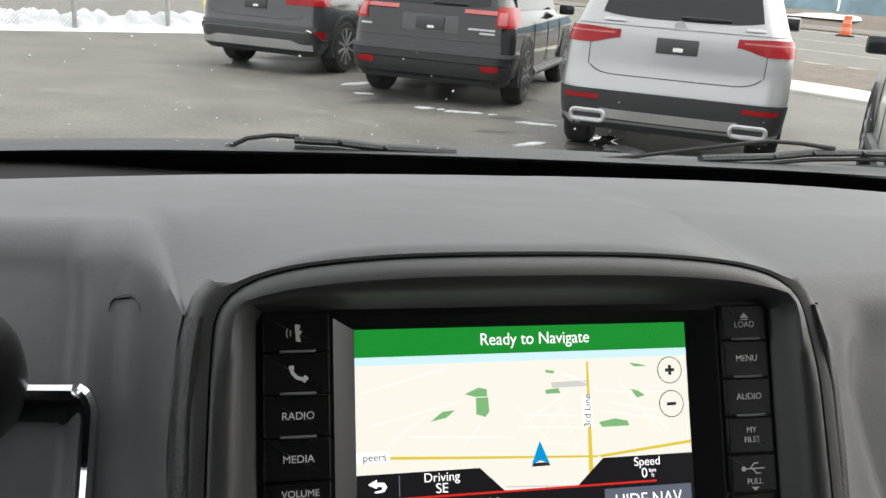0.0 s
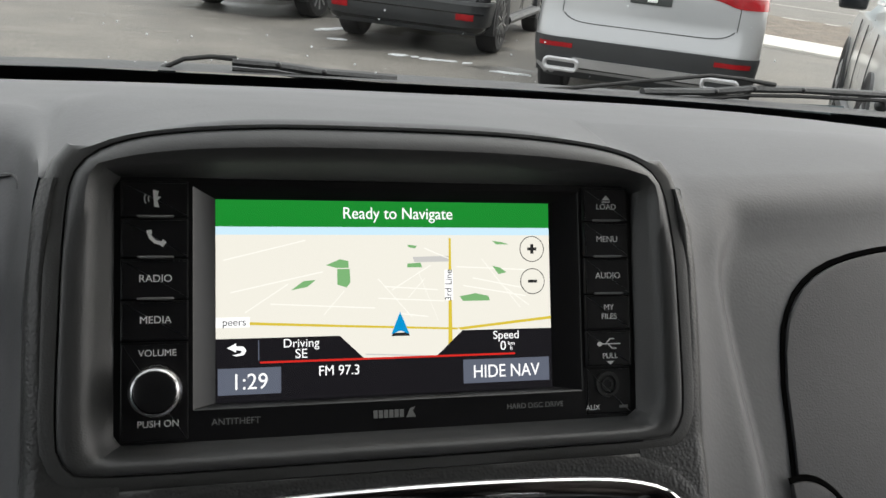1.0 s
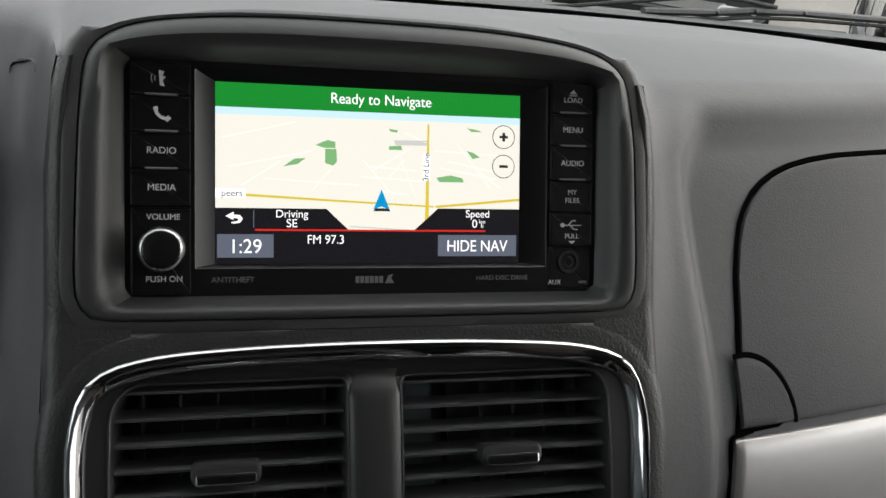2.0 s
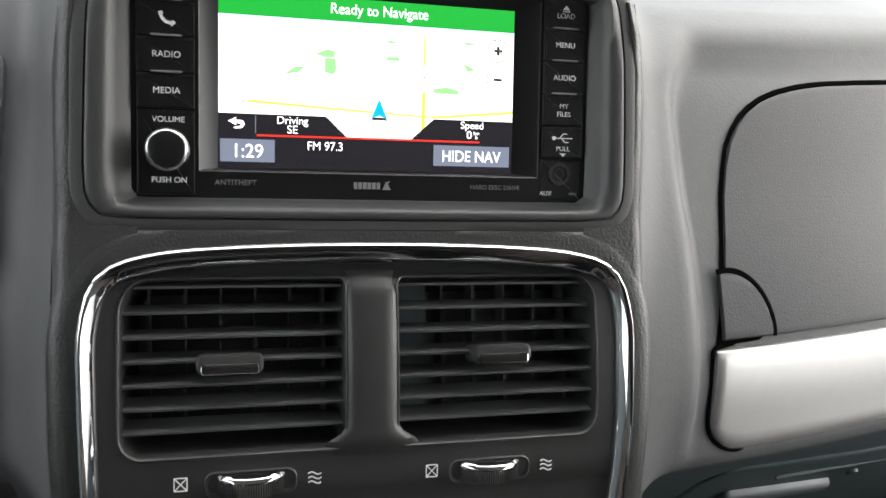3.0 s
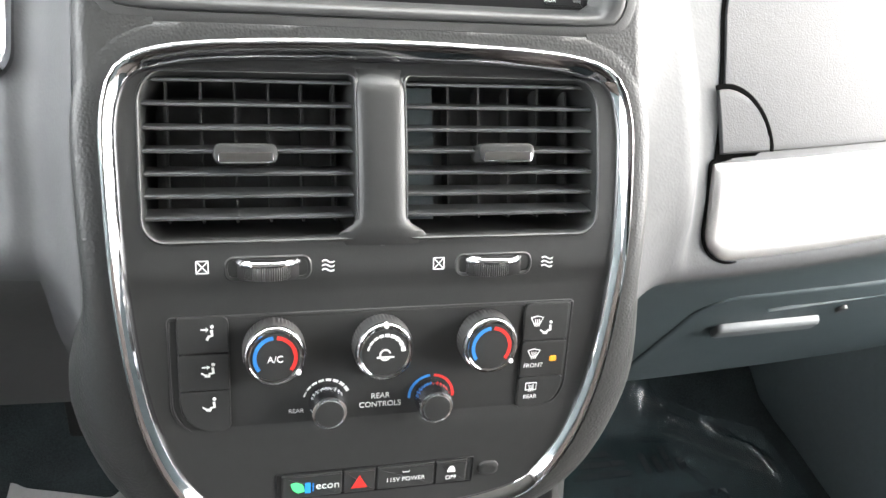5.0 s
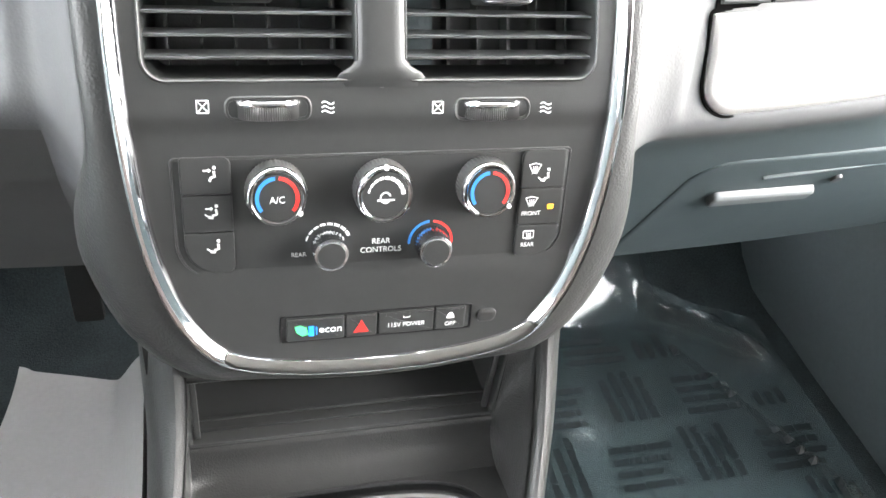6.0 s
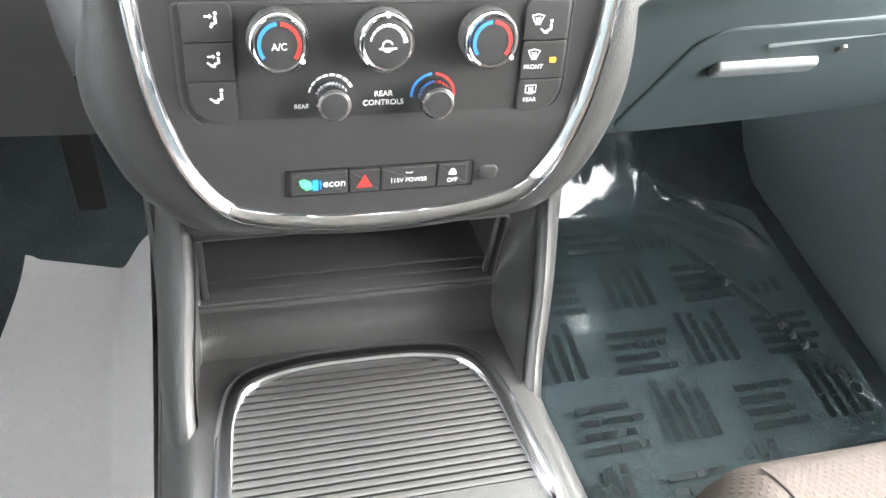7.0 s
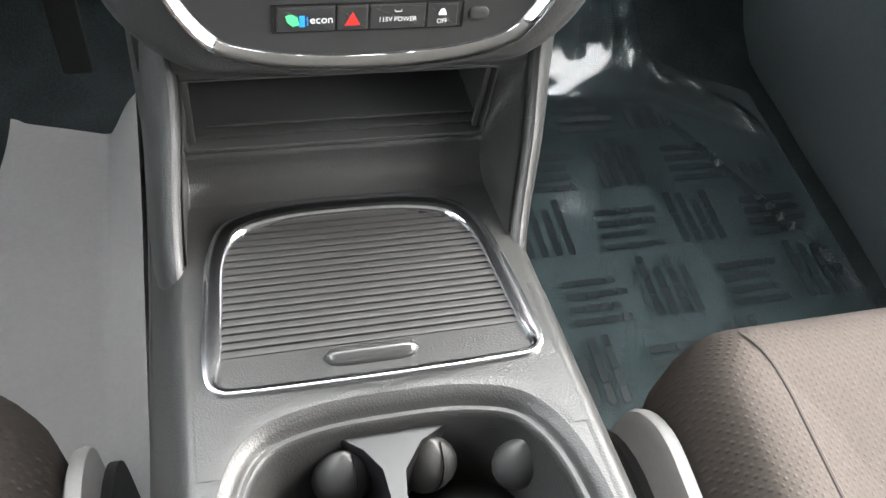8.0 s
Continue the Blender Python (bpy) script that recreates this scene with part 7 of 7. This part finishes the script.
    if style == "glc":
        strip("skid_trim", -0.60, 0.60, lambda u: 0.352 + 0.012 * u * u, lambda u: 0.428 + 0.004 * smoothstep(0.45, 0.6, abs(u)), 0.035, ALLOY, "chrome skid trim", 30)
        for s in (-1, 1):
            strip("reflector", s * 0.62, s * 0.93, 0.50, 0.535, 0.02, TAIL, "red reflector", 8)
            bm = bmesh.new()
            o = rrect(s * W * 0.70 - 0.15, s * W * 0.70 + 0.15, 0.322, 0.415, 0.042, 5)
            loops(bm, [[(x, back - 0.05 + c + 0.10 * max(0.0, abs(x) / W - 0.75) ** 1.5, z) for x, z in inset(o, d)] for d, c in ((0.0, 0.10), (-0.008, 0.010), (0.004, 0.0), (0.018, 0.002), (0.027, 0.012), (0.028, 0.06))], cap_last=True)
            ex = part("exhaust", bm, ALLOY, car, "chrome exhaust surround")
            bm = bmesh.new()
            o = inset(o, 0.027)
            loops(bm, [[(x, back - 0.02 + c + 0.10 * max(0.0, abs(x) / W - 0.75) ** 1.5, z) for x, z in o] for c in (0.0, 0.05)], cap_first=True)
            part("opening", bm, TRIM, ex)
            # tail light: broad at the corner, tapered inwards
            strip("tail_light", s * 0.50, s * 1.30, lambda u: 0.925 + 0.05 * smoothstep(0.78, 0.50, abs(u)), lambda u: 1.05 - 0.012 * smoothstep(0.8, 0.5, abs(u)), 0.012, TAIL, "red wrap-round tail light", 20)
            strip("light_bar", s * 0.55, s * 1.20, 1.005, 1.018, 0.015, LENS, "pale light bar", 16)
        strip("crease", -0.97, 0.97, 1.072, 1.084, 0.010, paint, "", 24, thick=0.03)
        strip("tailgate_seam", -0.74, 0.74, lambda u: 0.690 + 0.06 * (abs(u) / 0.74) ** 10, lambda u: 0.697 + 0.067 * (abs(u) / 0.74) ** 10, 0.002, TRIM, "", 40)
        for s in (-1, 1):
            strip("tailgate_seam", s * 0.752, s * 0.760, 0.76, 1.09, 0.002, TRIM, "", 2)
        bm = bmesh.new()
        p0 = skin(0, 1.085, 0.012)
        m3 = lambda a, b, c: (p0[0] + a, p0[1] - c, p0[2] + b)
        lathe(bm, [(0.050, 0.0), (0.050, 0.006), (0.043, 0.006), (0.043, 0.0)], m3, 0, 0, 28)
        for k in range(3):
            a = radians(90 + 120 * k)
            stroke(bm, [(0.0, 0.0), (0.045 * math.cos(a), 0.045 * math.sin(a))], 0.009, 0.003, m3)
        part("badge", bm, ALLOY, car, "round chrome badge")
        for u, w in ((-0.66, 0.18), (0.55, 0.16)):
            strip("badge_bar", u, u + w, 1.100, 1.122, 0.014, ALLOY, "", 4, thick=0.004)
        pz = (0.885, 1.0)
    elif style == "pilot":
        strip("bumper_step", -1.30, 1.30, 0.60, 0.64, 0.03, TRIM, "", 30)
        strip("bumper_edge", -0.98, 0.98, 0.50, 0.515, 0.02, BLACKPAINT, "", 24)
        strip("tailgate_line", -0.86, 0.86, 0.748, 0.756, 0.004, TRIM, "", 24)
        for s in (-1, 1):
            strip("reflector", s * 0.66, s * 0.86, 0.43, 0.50, 0.02, TAIL, "red reflector", 6)
            strip("tail_light", s * 0.78, s * 1.34, lambda u: 0.93 + 0.06 * smoothstep(1.0, 1.3, abs(u)), 1.16, 0.014, TAIL, "red tail light", 16)
            strip("lamp_inset", s * 0.80, s * 0.90, 0.96, 1.10, 0.018, LENS, "pale lamp inset", 4)
            strip("lamp_bar", s * 0.40, s * 0.78, 1.065, 1.11, 0.014, LENS, "pale tailgate lamp", 10)
        for u, w, z in ((-0.86, 0.14, 0.86), (0.46, 0.32, 0.885), (0.60, 0.18, 0.845)):
            strip("badge_bar", u, u + w, z, z + 0.022, 0.01, ALLOY, "", 4, thick=0.004)
        strip("plate_recess", -0.34, 0.34, lambda u: 0.83, lambda u: 1.02, 0.004, GREYPAINT, "", 10, thick=0.004)
        pz = (0.85, 1.0)
    else:
        strip("skid_trim", -0.94, 0.94, lambda u: 0.34, lambda u: 0.42 + 0.045 * smoothstep(0.8, 0.6, abs(u)), 0.025, ALLOY, "silver skid trim", 30)
        strip("lower_lip", -0.9, 0.9, 0.27, 0.33, 0.022, TRIM, "", 20)
        strip("upper_bumper", -1.0, 1.0, 0.60, 0.66, 0.012, TRIM, "", 30)
        strip("tailgate_line", -0.78, 0.78, lambda u: 0.735 + 0.05 * (abs(u) / 0.78) ** 8, lambda u: 0.742 + 0.055 * (abs(u) / 0.78) ** 8, 0.004, TRIM, "", 30)
        for s in (-1, 1):
            strip("fog_lamp", s * 0.98, s * 1.22, lambda u: 0.50 + 0.05 * smoothstep(1.1, 0.95, abs(u)), 0.60, 0.02, TAIL, "red corner lamp", 8)
            strip("chrome_line", s * 0.86, s * 1.30, lambda u: 0.48 + 0.13 * smoothstep(1.12, 0.86, abs(u)), lambda u: 0.495 + 0.13 * smoothstep(1.12, 0.86, abs(u)), 0.024, CHROME, "chrome line", 14)
            strip("tail_light", s * 0.50, s * 1.3, 0.93, 1.03, 0.012, TAIL, "red tail light", 14)
        pz = (0.85, 0.98)
    bm = bmesh.new()
    p0 = skin(0, pz[0], 0.012)
    box(bm, -0.17, 0.17, p0[1] - 0.008, p0[1] + 0.03, pz[0], pz[1], 0.006)
    pl = part("number_plate", bm, PLATE, car, "dark dealer plate")
    bm = bmesh.new()
    box(bm, -0.03, 0.05, p0[1] - 0.011, p0[1], pz[0] + 0.02, pz[0] + 0.05, 0.002)
    part("plate_bar", bm, INK, pl)
    # wheels
    for s in (-1, 1):
        for y in (0.0, length * 0.605):
            a = Matrix.Translation((s * (W - 0.115), y, tyre)) @ Matrix.Rotation(s * math.pi / 2, 4, "Y")
            tp = lambda p, q, c: tuple(a @ Vector((p, q, c)))
            # The wells stay uncut; a black disc inside the arch paints their shade.
            bm = bmesh.new()
            lathe(bm, [(tyre + 0.075, 0.02), (tyre + 0.075, 0.128), (tyre + 0.045, 0.134), (tyre + 0.02, 0.122), (0.10, 0.119)], tp, 0, 0, 44)
            for v in bm.verts:
                v.co.z = max(v.co.z, 0.24)
            part("arch_and_well_disc", bm, TRIM, car, "black wheel arch and a disc standing in for the shaded well")
            bm = bmesh.new()
            lathe(bm, [(0.10, -0.11), (tyre * 0.68, -0.115), (tyre * 0.9, -0.12), (tyre * 0.985, -0.095), (tyre, -0.05), (tyre, 0.06), (tyre * 0.985, 0.10), (tyre * 0.9, 0.130), (tyre * 0.72, 0.128), (tyre * 0.68, 0.10)], tp, 0, 0, 40)
            wheel = part("wheel", bm, TYRE, car, "black tyre on an alloy rim")
            bm = bmesh.new()
            lathe(bm, [(tyre * 0.71, 0.124), (tyre * 0.67, 0.130), (tyre * 0.64, 0.122), (tyre * 0.63, 0.121), (0.02, 0.121)], tp, 0, 0, 40)
            part("rim", bm, TRIM, wheel)
            for k in range(10):
                bm = bmesh.new()
                r = Matrix.Rotation(2 * math.pi * k / 10, 4, "Z")
                for v in box(bm, 0.03, tyre * 0.67, -0.014, 0.014, 0.120, 0.133, 0.003):
                    v.co = a @ r @ v.co
                part("spoke", bm, ALLOY if paint is not BLACKPAINT else GREYPAINT, wheel)
    car.matrix_world = Matrix.Translation((at[0], at[1], GZ)) @ Matrix.Rotation(radians(-heading), 4, "Z") @ Matrix.Diagonal((1, 1, tall, 1))
    return car


suv("silver_suv", "silver sport-utility car with red tail lights seen from behind", SILVERPAINT, (3.86, 7.29), 31, 4.66, 1.89, 1.64, 0.37, "glc", 1.09)
suv("black_suv", "black sport-utility car with broad bumper seen from behind", BLACKPAINT, (2.47, 10.60), 30, 4.95, 1.99, 1.78, 0.385, "pilot")
suv("grey_suv", "dark grey sport-utility car with silver skid trim", GREYPAINT, (0.60, 13.04), 34, 4.75, 1.89, 1.68, 0.375, "sante")
suv("pale_suv", "pale silver car parked beside the silver one", WHITEPAINT, (4.52, 3.77), 36.5, 4.6, 1.85, 1.6, 0.36, "glc", 1.05)
